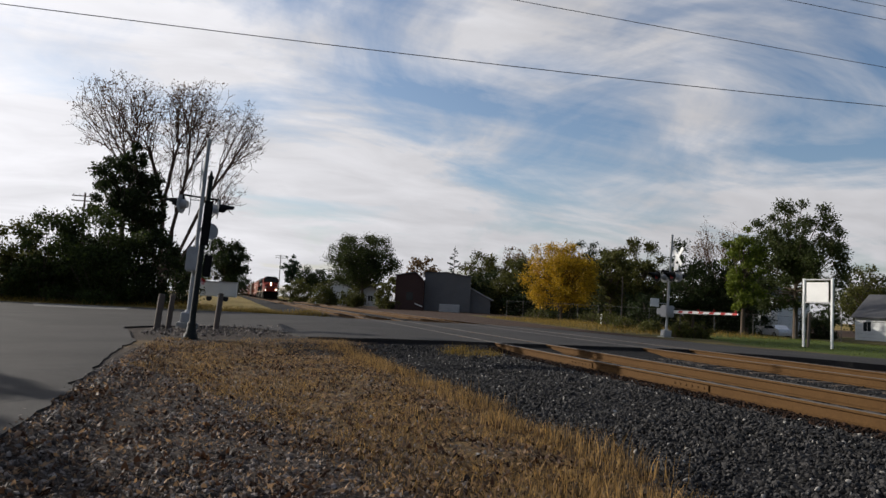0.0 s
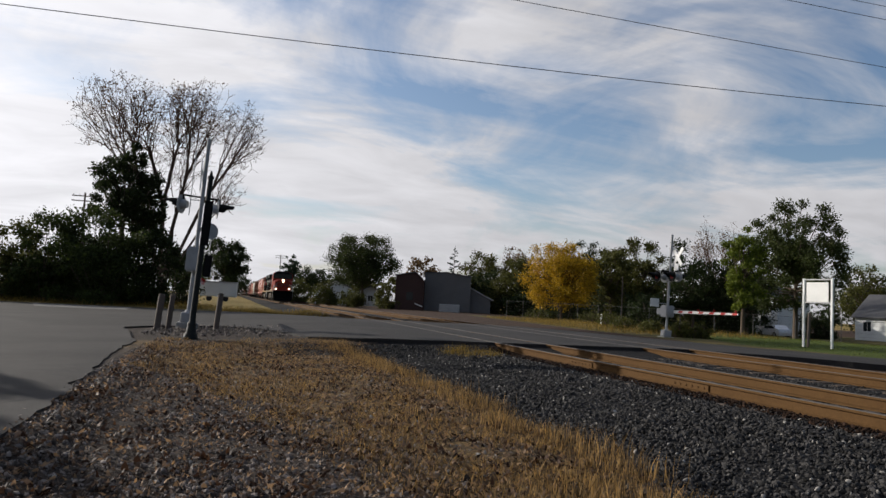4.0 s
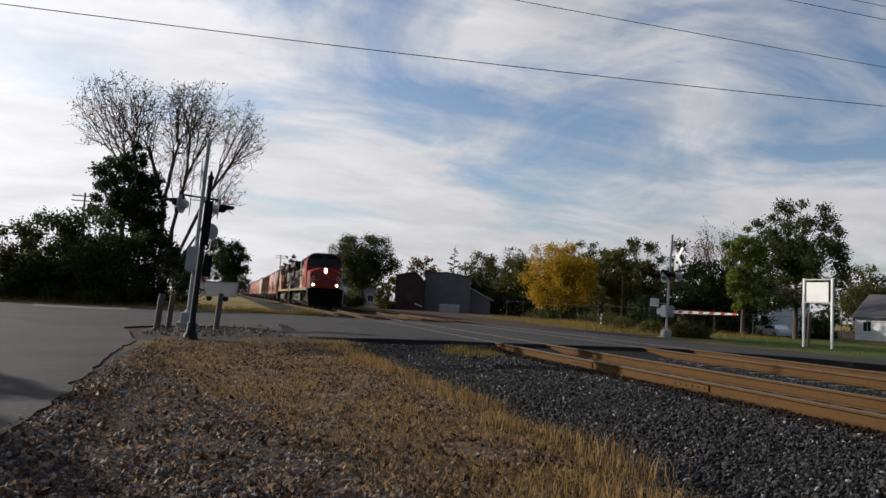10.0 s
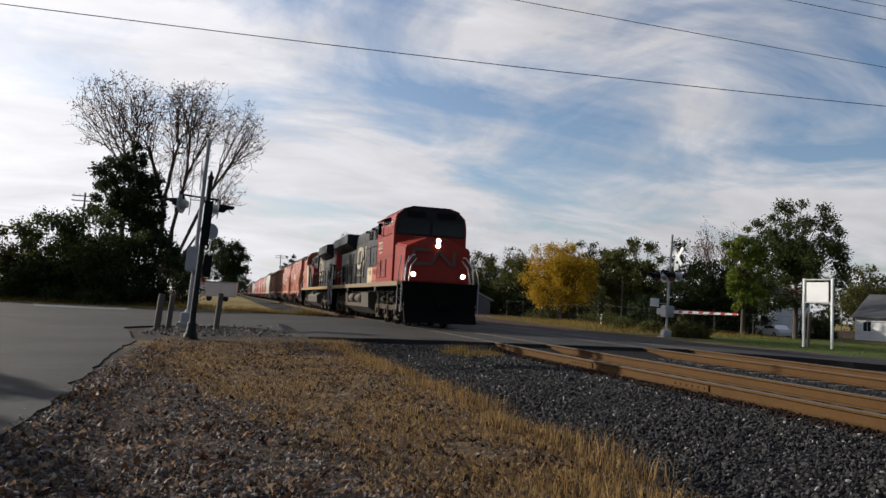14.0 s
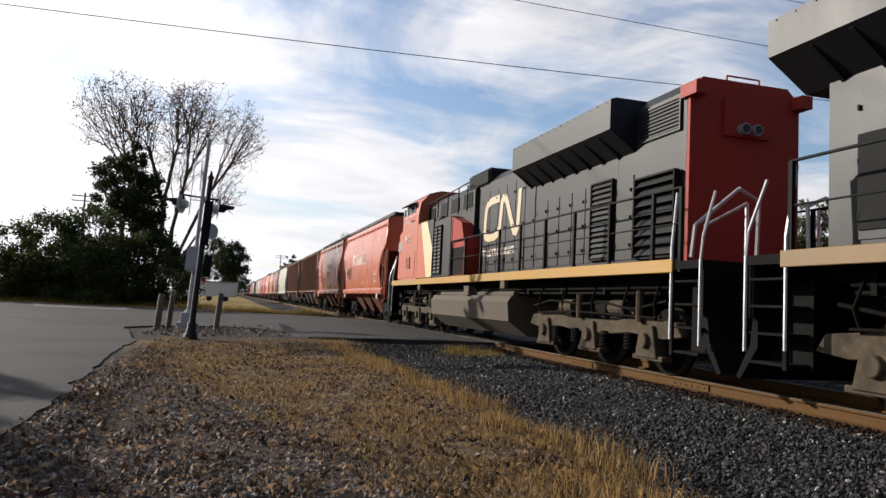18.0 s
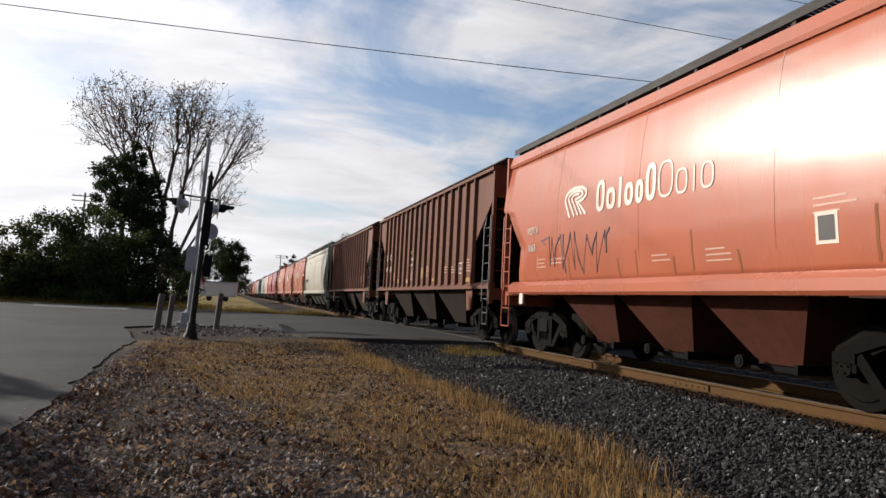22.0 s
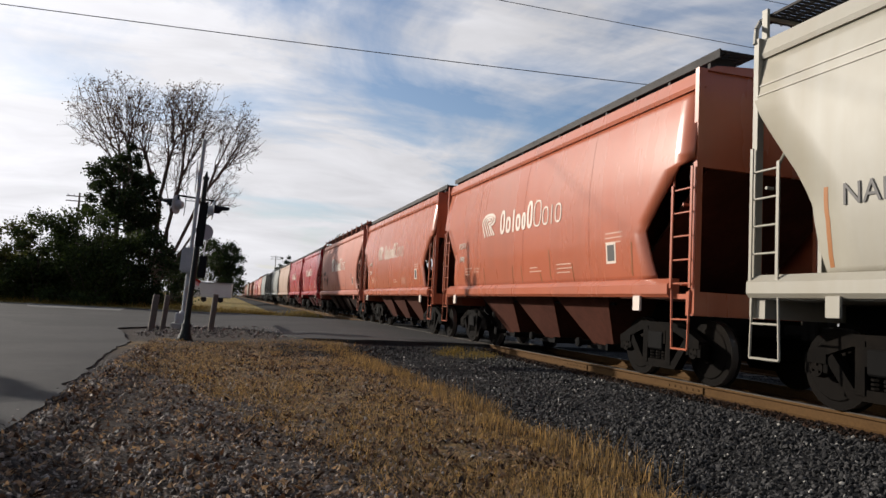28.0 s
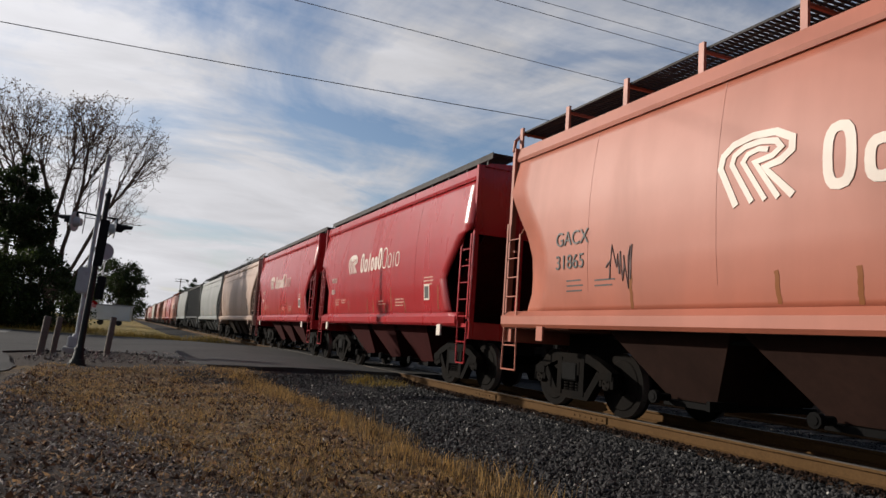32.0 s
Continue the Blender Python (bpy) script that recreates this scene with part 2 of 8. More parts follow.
M_STEEL = mat("galvanised_steel", (0.36, 0.365, 0.37), 0.5, 0.6, 0.7, 0.4, 20, 2, 0.1)
M_ALU = mat("grey_paint", (0.33, 0.335, 0.34), 0.6, 0.1, 0.75, 0.4, 20, 2, 0.1)
M_BLACK = mat("black_paint", (0.0085, 0.009, 0.009), 0.7, 0, 0.6, 0.3, 20, 2, 0.1, spec=0.08)
M_GREENBLACK = mat("dark_green_paint", (0.006, 0.009, 0.0085), 0.6, 0, 0.6, 0.3, 20, 2, 0.1)
M_RED = mat("red_paint", (0.5, 0.035, 0.03), 0.45, 0, 0.7, 0.3, 20, 2, 0.05)
M_WOOD = mat("weathered_post", (0.13, 0.105, 0.088), 0.9, 0, 0.5, 0.6, 18, 2, 0.5)
M_CONCRETE = mat("concrete", (0.30, 0.29, 0.27), 0.9, 0, 0.7, 0.5, 25, 2, 0.3)
M_BARK = mat("bark", (0.10, 0.075, 0.055), 0.95, 0, 0.5, 0.7, 12, 1.5, 0.7, 0.03)
M_BARK_PALE = mat("pale_bark", (0.13, 0.082, 0.062), 0.9, 0, 0.5, 0.6, 12, 1.5, 0.6, 0.02)

# ---- mesh helpers ----


def link(name, bm_or_mesh, material, parent=None, label="", smooth=False):
    if isinstance(bm_or_mesh, bmesh.types.BMesh):
        me = bpy.data.meshes.new(name)
        bmesh.ops.recalc_face_normals(bm_or_mesh, faces=bm_or_mesh.faces)
        bm_or_mesh.to_mesh(me)
        bm_or_mesh.free()
    else:
        me = bm_or_mesh
    if material is not None and not me.materials:
        me.materials.append(material)
    if smooth:
        me.polygons.foreach_set("use_smooth", [True] * len(me.polygons))
    ob = new(name, me)
    if parent is not None:
        ob.parent = parent
    if label:
        ob["label"] = label
    return ob


def part(name, bm, material, parent, label="", smooth=False):
    return link(name, bm, material, parent, label, smooth)


def thing(name, m, label, category, group="", kind=""):
    ob = new(name)
    ob.empty_display_size = 0.3
    ob.matrix_basis = m
    return tagged(ob, label, category, group, kind)


def box(bm, c, s, rot=None):
    """A box of size s round c."""
    m = Matrix.Translation(c) @ (rot or Matrix.Identity(4)) @ Matrix.Diagonal((*s, 1))
    return bmesh.ops.create_cube(bm, size=1, matrix=m)["verts"]


def bbox(bm, x0, x1, y0, y1, z0, z1):
    return box(bm, ((x0 + x1) / 2, (y0 + y1) / 2, (z0 + z1) / 2), (abs(x1 - x0), abs(y1 - y0), abs(z1 - z0)))


def rod(bm, a, b, r, r2=None, n=8, caps=True):
    """A round bar from a to b."""
    a, b = Vector(a), Vector(b)
    d = b - a
    m = Matrix.Translation((a + b) / 2) @ d.to_track_quat("Z", "Y").to_matrix().to_4x4()
    return bmesh.ops.create_cone(bm, cap_ends=caps, segments=n, radius1=r, radius2=r if r2 is None else r2, depth=d.length, matrix=m)["verts"]


def path_rod(bm, pts, r, n=6):
    for a, b in zip(pts, pts[1:]):
        rod(bm, a, b, r, n=n)


def prism(bm, outline, axis, a, b):
    """An outline in the plane across axis ('x': (y, z) points, 'y': (x, z), 'z': (x, y)), extruded from a to b."""
    def at(p, k):
        return {"x": (k, p[0], p[1]), "y": (p[0], k, p[1]), "z": (p[0], p[1], k)}[axis]
    lo = [bm.verts.new(at(p, a)) for p in outline]
    hi = [bm.verts.new(at(p, b)) for p in outline]
    bm.faces.new(lo)
    bm.faces.new(hi[::-1])
    n = len(outline)
    for i in range(n):
        bm.faces.new((lo[i], hi[i], hi[(i + 1) % n], lo[(i + 1) % n]))


def bevel(bm, width, segs=1, angle=40):
    edges = [e for e in bm.edges if len(e.link_faces) == 2 and e.calc_face_angle(0) > radians(angle)]
    bmesh.ops.bevel(bm, geom=edges, offset=width, segments=segs, affect="EDGES", clamp_overlap=True)


def mesh_of(name, verts, faces):
    me = bpy.data.meshes.new(name)
    me.from_pydata([tuple(v) for v in verts] if not isinstance(verts, np.ndarray) else verts.tolist(), [], faces if isinstance(faces, list) else faces.tolist())
    me.update()
    return me


# ---- the lie of the land ----
TRACK, TRACK2 = 7.46, 11.88


def smooth(a, b, v):
    t = min(1, max(0, (v - a) / (b - a)))
    return t * t * (3 - 2 * t)


def road_z(x, y):
    """Height of the paved crossing: level with the rail heads at the tracks, falling to either side."""
    return -0.005 - 0.17 * smooth(4.5, -2.5, x) - 0.14 * smooth(13.5, 19, x)


def land(x, y):
    z = -0.30
    z += 0.10 * smooth(3.4, 6.0, x)                      # shoulder of the track bed
    z -= 0.10 * smooth(2.0, 3.4, x) * (1 - smooth(3.4, 6.0, x))
    z -= 0.03 * smooth(13.6, 16, x)
    z += 0.11 * smooth(-0.8, -1.45, x)
    on_road = smooth(16.0, 18.5, y) * smooth(38, 34, y)
    z += (road_z(x, y) - 0.05 - z) * on_road * smooth(24, 18, x)
    z -= 0.7 * smooth(32, 58, x) * smooth(20, 36, y)
    z += 0.25 * smooth(60, 140, y) * smooth(16, 24, x) + 0.25 * smooth(45, 70, y) * smooth(2, -6, x)
    return z


def spaced(lo, hi, fine_lo, fine_hi, step, grow=1.35):
    """Lines of a grid: even between fine_lo and fine_hi, ever wider beyond."""
    mid = list(np.arange(fine_lo, fine_hi + 1e-6, step))
    up, d = [], step
    v = mid[-1]
    while v < hi:
        d *= grow
        v += d
        up.append(min(v, hi))
    down, d = [], step
    v = mid[0]
    while v > lo:
        d *= grow
        v -= d
        down.append(max(v, lo))
    return down[::-1] + mid + up


def build_ground():
    xs, ys = spaced(-2500, 2500, -7, 26, 0.35), spaced(-2000, 3000, 2, 42, 0.35)
    verts = []
    for y in ys:
        for x in xs:
            w = 0.02 * noise.noise((x * 0.9, y * 0.9, 0)) + 0.015 * noise.noise((x * 2.7, y * 2.7, 3)) if -1.2 < x < 6 and y < 40 else 0
            verts.append((x, y, land(x, y) + w))
    nx = len(xs)
    faces = [(j * nx + i, j * nx + i + 1, (j + 1) * nx + i + 1, (j + 1) * nx + i) for j in range(len(ys) - 1) for i in range(nx - 1)]
    ob = link("ground", mesh_of("ground", verts, faces), M_GROUND, smooth=True)
    tagged(ob, "dry soil with straw-coloured grass and gravel, lawn beyond the tracks", "ground", kind="structure")


def slab(name, outline, label, thick=0.22, cuts=(), parent=None, lift=0.0, material=None, jag=0.0):
    """A paved sheet with a broken edge that follows the fall of the road."""
    pts = []
    rng = random.Random(len(outline) * 7)
    n = len(outline)
    for i in range(n):
        a, b = Vector((*outline[i], 0)), Vector((*outline[(i + 1) % n], 0))
        k = max(1, int((b - a).length / 0.4)) if jag and (b - a).length < 40 else 1
        for j in range(k):
            p = a.lerp(b, j / k)
            if jag:
                p += Vector((rng.uniform(-jag, jag), rng.uniform(-jag, jag), 0))
            pts.append(p)
    bm = bmesh.new()
    bm.faces.new([bm.verts.new(p) for p in pts])
    for c in cuts:
        bmesh.ops.bisect_plane(bm, geom=bm.verts[:] + bm.edges[:] + bm.faces[:], plane_co=(c, 0, 0), plane_no=(1, 0, 0))
    bmesh.ops.triangulate(bm, faces=bm.faces)
    ext = bmesh.ops.extrude_face_region(bm, geom=bm.faces[:])
    for v in [g for g in ext["geom"] if isinstance(g, bmesh.types.BMVert)]:
        v.co.z = -thick
    for v in bm.verts:
        v.co.z += road_z(v.co.x, v.co.y) + lift
    ob = link(name, bm, material or M_ASPHALT, parent)
    if parent is None:
        tagged(ob, label, "road", kind="structure")
    return ob


def build_roads():
    slab("road", [(-90, 30), (-16, 29), (-10.5, 24), (-9, 18), (-9, -40), (-1.5, -40), (-1.5, 5.5), (-1.62, 8.3), (-1.78, 11.8), (-2.0, 17.2), (-2.3, 19.2), (-2.9, 22.6), (-2.2, 24.3), (-0.3, 24.6), (0.7, 23.6),
                  (1.5, 20.6), (1.9, 18.5), (3.1, 17.9), (6.655, 17.75), (6.655, 35.2), (4.3, 36.6), (2.2, 39.5), (0.6, 43.5), (-3, 46.2), (-7, 47.2), (-13.3, 47.8), (-90, 49)],
         "worn grey asphalt road with cracks and patches at the level crossing", cuts=(-2.5, -1.5, -0.5, 0.5, 1.5, 2.5, 3.5, 4.5), jag=0.08)
    for k, (a, b) in enumerate(((6.80, 8.12), (8.265, 11.075), (11.22, 12.54))):
        slab("road", [(a, 17.75), (b, 17.7), (b, 34.4), (a, 35.0)], "asphalt panel between the rails of the level crossing", jag=0.02)
    slab("road", [(12.685, 17.6), (13.3, 16.6), (15.0, 15.6), (16.4, 14.6), (16.0, 8), (15.6, -40), (21.6, -40), (21.4, 10), (20.7, 18.3), (19.3, 22.8), (17.8, 26.6), (15.8, 30.6), (13.6, 33.6), (12.685, 34.2)],
         "grey asphalt street running beside the tracks", cuts=(13.5, 14.5, 15.5, 16.5, 17.5, 18.5, 19), jag=0.05)
    # pale worn patch and tar-dark seams on the street
    slab("road_patch", [(-9.5, 40.5), (-5.2, 40.0), (-5.6, 46.0), (-11, 46.5)], "pale concrete patch in the asphalt road", 0.02, lift=0.006, material=mat("worn_concrete", (0.12, 0.115, 0.108), 0.9))


def rail_outline(cx):
    return [(cx - 0.075, -0.182), (cx + 0.075, -0.182), (cx + 0.075, -0.165), (cx + 0.012, -0.145), (cx + 0.012, -0.05), (cx + 0.036, -0.035), (cx + 0.036, -0.008),
            (cx + 0.028, 0.0), (cx - 0.028, 0.0), (cx - 0.036, -0.008), (cx - 0.036, -0.035), (cx - 0.012, -0.05), (cx - 0.012, -0.145), (cx - 0.075, -0.165)]


def build_track(cx, ties):
    tr = thing("railway_track", Matrix.Identity(4), "railway track of rust-brown steel rails on timber sleepers", "track", kind="structure")
    for s in (-0.753, 0.753):
        bm = bmesh.new()
        prism(bm, rail_outline(cx + s), "y", -80, 900)
        ob = part("rail", bm, M_RAIL, tr)
        ob.data.materials.append(M_RAILTOP)
        for p in ob.data.polygons:
            if p.normal.z > 0.5 and p.center.z > -0.02:
                p.material_index = 1
    bm = bmesh.new()
    bbox(bm, -1.3, 1.3, -0.115, 0.115, -0.17, 0)
    bevel(bm, 0.012)
    me = bpy.data.meshes.new("tie")
    bm.to_mesh(me)
    bm.free()
    me.materials.append(M_TIE)
    rng = random.Random(5)
    for y in ties:
        ob = new("tie", me)
        ob.parent = tr
        ob.matrix_basis = pose(cx + rng.uniform(-0.03, 0.03), y + rng.uniform(-0.03, 0.03), -0.184, 0, 0, rng.uniform(-1, 1))
    if cx == TRACK:
        # bolted joint bars on the near rail
        for y in (9.4, 12.9):
            bm = bmesh.new()
            bbox(bm, cx - 0.753 - 0.035, cx - 0.753 - 0.012, y - 0.45, y + 0.45, -0.145, -0.05)
            for k in range(6):
                rod(bm, (cx - 0.80, y - 0.36 + k * 0.145, -0.098), (cx - 0.77, y - 0.36 + k * 0.145, -0.098), 0.016, n=6)
            part("joint_bar", bm, M_RAIL, tr)


STONES = []


def stone_shapes():
    for k in range(8):
        bm = bmesh.new()
        bmesh.ops.create_icosphere(bm, subdivisions=1, radius=1)
        rng = random.Random(k)
        for v in bm.verts:
            v.co *= rng.uniform(0.6, 1.25)
            v.co.y *= 0.55 + 0.06 * k
            v.co.z *= 0.5
        bm.verts.ensure_lookup_table()
        STONES.append((np.array([v.co[:] for v in bm.verts]), np.array([[v.index for v in f.verts] for f in bm.faces])))
        bm.free()


def turns(n, rng):
    """n random rotation matrices."""
    q = rng.normal(size=(n, 4))
    q /= np.linalg.norm(q, axis=1)[:, None]
    w, x, y, z = q.T
    return np.stack([1 - 2 * (y * y + z * z), 2 * (x * y - z * w), 2 * (x * z + y * w), 2 * (x * y + z * w), 1 - 2 * (x * x + z * z), 2 * (y * z - x * w),
                     2 * (x * z - y * w), 2 * (y * z + x * w), 1 - 2 * (x * x + y * y)], 1).reshape(n, 3, 3)


def scatter_stones(name, pts, sizes, material, label, seed):
    """Loose stones at the given places, one mesh."""
    rng = np.random.default_rng(seed)
    vs, fs, base = [], [], 0
    kind = rng.integers(0, len(STONES), len(pts))
    for k, (sv, sf) in enumerate(STONES):
        sel = np.where(kind == k)[0]
        if not len(sel):
            continue
        v = np.einsum("nij,vj->nvi", turns(len(sel), rng), sv) * sizes[sel][:, None, None] + pts[sel][:, None, :]
        f = sf[None] + (np.arange(len(sel)) * len(sv))[:, None, None] + base
        vs.append(v.reshape(-1, 3))
        fs.append(f.reshape(-1, 3))
        base += len(sel) * len(sv)
    ob = link(name, mesh_of(name, np.concatenate(vs), np.concatenate(fs)), material)
    tagged(ob, label, "gravel", kind="stuff")


def land_points(x, y, lift=0.0):
    return np.stack([x, y, np.array([land(a, b) for a, b in zip(x, y)]) + lift], 1)


def belt_edge(y):
    """Where the dry grass ends against the ballast, along the track."""
    return np.interp(y, [3.5, 4.3, 5.4, 7.2, 8.7, 11.6, 14.7, 17.6, 22], [2.75, 2.96, 3.23, 3.52, 3.5, 3.5, 3.3, 2.86, 2.2])


def belt_start(y):
    """Where the dry grass thins out toward the street."""
    return np.interp(y, [3.5, 5, 6, 8.6, 12.6, 18], [1.5, 1.2, 0.85, 0.3, -1.5, -1.8])


def build_gravel():
    stone_shapes()
    rng = np.random.default_rng(3)
    # coarse ballast on the near shoulder, dense close by
    n = 33000
    y = 2.5 + 15.1 * rng.random(n) ** 1.35
    low = belt_edge(y) - 0.2
    x = low + (6.55 - low) * rng.random(n)
    p = land_points(x, y, 0.008)
    scatter_stones("ballast", p, 0.014 + 0.026 * rng.random(n) ** 1.5, M_STONE, "grey crushed-stone ballast along the track shoulder", 1)
    n = 9000
    y = 3 + 14.6 * rng.random(n) ** 1.2
    x = np.concatenate([6.75 + 1.4 * rng.random(n // 3), 8.25 + 2.85 * rng.random(n - n // 3)])
    x[: n // 3] = 6.80 + 1.32 * rng.random(n // 3)
    scatter_stones("ballast", np.stack([x, y, np.full(n, -0.205)], 1), 0.02 + 0.025 * rng.random(n), M_STONE, "grey ballast between the rails and tracks", 2)
    n = 5000
    y, x = 4 + 13 * rng.random(n), 11.2 + 4.2 * rng.random(n)
    scatter_stones("ballast", land_points(x, y, 0.0), 0.02 + 0.025 * rng.random(n), M_STONE, "grey ballast beside the farther track", 4)
    # small pale gravel in the soil beside the street
    n = 40000
    y = 2.4 + 14 * rng.random(n) ** 1.7
    x = -1.7 + 4.35 * rng.random(n)
    keep = rng.random(n) < np.clip(0.8 - 0.9 * (x - belt_start(y)), 0.12, 1)
    x, y = x[keep], y[keep]
    n = len(x)
    scatter_stones("gravel", land_points(x, y, 0.002), 0.006 + 0.027 * rng.random(n) ** 2.6, M_PEBBLE, "loose brown-grey gravel on the soil", 5)
    n = 3000
    y = 3.0 + 14.4 * rng.random(n) ** 1.2
    x = 6.62 - 0.42 * rng.random(n) ** 1.6
    scatter_stones("ballast", land_points(x, y, 0.03), 0.012 + 0.024 * rng.random(n) ** 1.5, M_RUSTSTONE, "rust-stained ballast along the foot of the rail", 12)
    # a spill of grey ballast at the near end of the grass
    n = 2600
    y = 2.6 + 1.75 * rng.random(n) ** 0.8
    x = 0.55 + 2.2 * rng.random(n)
    scatter_stones("ballast", land_points(x, y, 0.012), 0.012 + 0.022 * rng.random(n) ** 1.5, M_STONE, "grey ballast spilled at the edge of the grass", 8)
    n = 620
    y, x = 3 + 11 * rng.random(n), -1.2 + 4.4 * rng.random(n)
    scatter_stones("pale_stones", land_points(x, y, 0.012), 0.008 + 0.018 * rng.random(n) ** 2, M_WHITESTONE, "pale limestone chips lying on the soil", 9)
    n = 420
    y, x = 3.6 + 13 * rng.random(n), 3.5 + 3.0 * rng.random(n)
    scatter_stones("pale_stones", land_points(x, y, 0.02), 0.012 + 0.016 * rng.random(n), M_WHITESTONE, "pale stones among the dark ballast", 10)
    n = 650
    y, x = 19 + 6 * rng.random(n), -2.2 + 3.8 * rng.random(n)
    scatter_stones("gravel", land_points(x, y, 0.045), 0.018 + 0.045 * rng.random(n) ** 2, M_PEBBLE, "pale rubble round the foot of the crossing signal", 6)
    n = 3500
    y, x = 15.5 + 2.1 * rng.random(n), 1.2 + 5.2 * rng.random(n)
    scatter_stones("ballast", land_points(x, y, 0.0), 0.02 + 0.03 * rng.random(n), M_STONE, "dark ballast below the crossing's edge", 7)


def blades(name, pts, heights, widths, material, label, seed, lean=0.5, category="grass"):
    """Blades of grass: a bent, tapering strip each."""
    rng = np.random.default_rng(seed)
    n = len(pts)
    a = rng.random(n) * 2 * np.pi
    side = np.stack([np.cos(a), np.sin(a), np.zeros(n)], 1) * widths[:, None] / 2
    b = rng.random(n) * 2 * np.pi
    off = np.stack([np.cos(b), np.sin(b), np.zeros(n)], 1) * (heights * lean * rng.random(n))[:, None]
    up = np.stack([np.zeros(n), np.zeros(n), heights], 1)
    v = np.stack([pts - side, pts + side, pts + side * 0.7 + off * 0.35 + up * 0.55, pts - side * 0.7 + off * 0.35 + up * 0.55, pts + off + up], 1).reshape(-1, 3)
    k = np.arange(n) * 5
    faces = np.stack([k, k + 1, k + 2, k + 3], 1).tolist() + np.stack([k + 3, k + 2, k + 4], 1).tolist()
    ob = link(name, mesh_of(name, v, faces), material)
    tagged(ob, label, category, kind="stuff")


def tufted(n, x0, x1, y0, y1, rng, spread=0.07, per=14, bias=1.3):
    """Places of blades that grow in tufts."""
    m = n // per
    cy = y0 + (y1 - y0) * rng.random(m) ** bias
    cx = x0 + (x1 - x0) * rng.random(m)
    x = np.repeat(cx, per) + rng.normal(size=m * per) * spread
    y = np.repeat(cy, per) + rng.normal(size=m * per) * spread
    return land_points(x, y, -0.01)


def build_grass():
    rng = np.random.default_rng(8)
    p = tufted(64000, -1.2, 3.8, 3.2, 18.0, rng, 0.075)
    edge, start = belt_edge(p[:, 1]), belt_start(p[:, 1])
    lush = np.array([noise.noise((a * 1.3, b * 0.8, 2)) for a, b in p[:, :2]])
    tall = np.clip((p[:, 0] - (edge - 1.15)) / 0.6, 0, 1)
    keep = (p[:, 0] < edge + 0.22 * lush + rng.normal(0, 0.12, len(p))) & (rng.random(len(p)) < 0.3 + 0.75 * tall) & (lush > -0.45 + 0.35 * (1 - tall)) & (p[:, 0] > start - 0.3)
    p, lush, tall = p[keep], lush[keep], tall[keep]
    blades("dry_grass", p, (0.035 + 0.15 * rng.random(len(p))) * np.clip(0.75 + 1.0 * lush, 0.35, 1.4) * (0.5 + 0.95 * tall), 0.004 + 0.005 * rng.random(len(p)), M_STRAW, "tall straw-coloured dry grass along the ballast", 1)
    p = tufted(64000, -1.6, 3.3, 3.6, 18.5, rng, 0.13, 12)
    clumped = np.array([noise.noise((a * 0.9, b * 0.9, 7)) for a, b in p[:, :2]])
    p = p[((p[:, 0] - belt_start(p[:, 1]) + 1.2 * clumped) > 0) & (clumped > -0.05) & (p[:, 0] < belt_edge(p[:, 1]))]
    blades("dry_grass", p, 0.02 + 0.065 * rng.random(len(p)), 0.003 + 0.005 * rng.random(len(p)), M_STRAW, "short trodden dry grass on the soil", 2, 1.2)
    p = tufted(750, 5.0, 6.0, 15.4, 17.2, rng, 0.12)
    blades("weeds", p, 0.06 + 0.14 * rng.random(len(p)), 0.006 + 0.006 * rng.random(len(p)), M_VERGE, "low yellow-green weeds growing in the ballast", 3)
    n = 19000
    y, x = 2.8 + 15 * rng.random(n) ** 1.4, -1.6 + 4.9 * rng.random(n)
    p = land_points(x, y, 0.012)
    blades("fallen_leaves", p, 0.012 + 0.028 * rng.random(n) ** 1.5, 0.014 + 0.034 * rng.random(n) ** 1.5, M_LITTER, "brown fallen leaves scattered on the ground", 4, 2.5, "leaves")
    n = 9000
    y, x = 2.8 + 14.5 * rng.random(n) ** 1.3, -1.5 + 4.9 * rng.random(n)
    clot = np.array([noise.noise((a * 1.7, b * 1.7, 11)) for a, b in zip(x, y)])
    x, y = x[clot > -0.08], y[clot > -0.08]
    n = len(x)
    blades("fallen_leaves", land_points(x, y, 0.008), 0.01 + 0.05 * rng.random(n) ** 2, 0.02 + 0.045 * rng.random(n) ** 1.5, M_DEADLEAF, "dark brown curled leaves lying in the grass", 14, 2.2, "leaves")
    # rough grass verges farther off
    n = 15000
    x, y = 17.5 + 20 * rng.random(n), 36 + 34 * rng.random(n)
    keep = (x > 20.5 + (y - 36) * 0.12) & (x < 33 + (y - 36) * 0.1)
    p = land_points(x[keep], y[keep], -0.02)
    blades("verge_grass", p, 0.12 + 0.3 * rng.random(len(p)), 0.012 + 0.014 * rng.random(len(p)), M_VERGE, "rough olive-yellow verge grass beyond the street", 5)
    n = 16000
    x, y = -30 + 36 * rng.random(n), 44 + 14 * rng.random(n)
    keep = (y > 47.9 - 0.08 * np.maximum(0, x + 7)) | (x > -2 + (48 - y) * 0.9)
    p = land_points(x[keep], y[keep], -0.02)
    blades("verge_grass", p, 0.12 + 0.3 * rng.random(len(p)), 0.014 + 0.014 * rng.random(len(p)), M_VERGE, "rough yellowed grass strip beside the road", 6)
    n = 12000
    x, y = 21 + 24 * rng.random(n), 12 + 34 * rng.random(n)
    keep = x > 22.0 + np.maximum(0, (y - 26) * 0.35)
    p = land_points(x[keep], y[keep], -0.01)
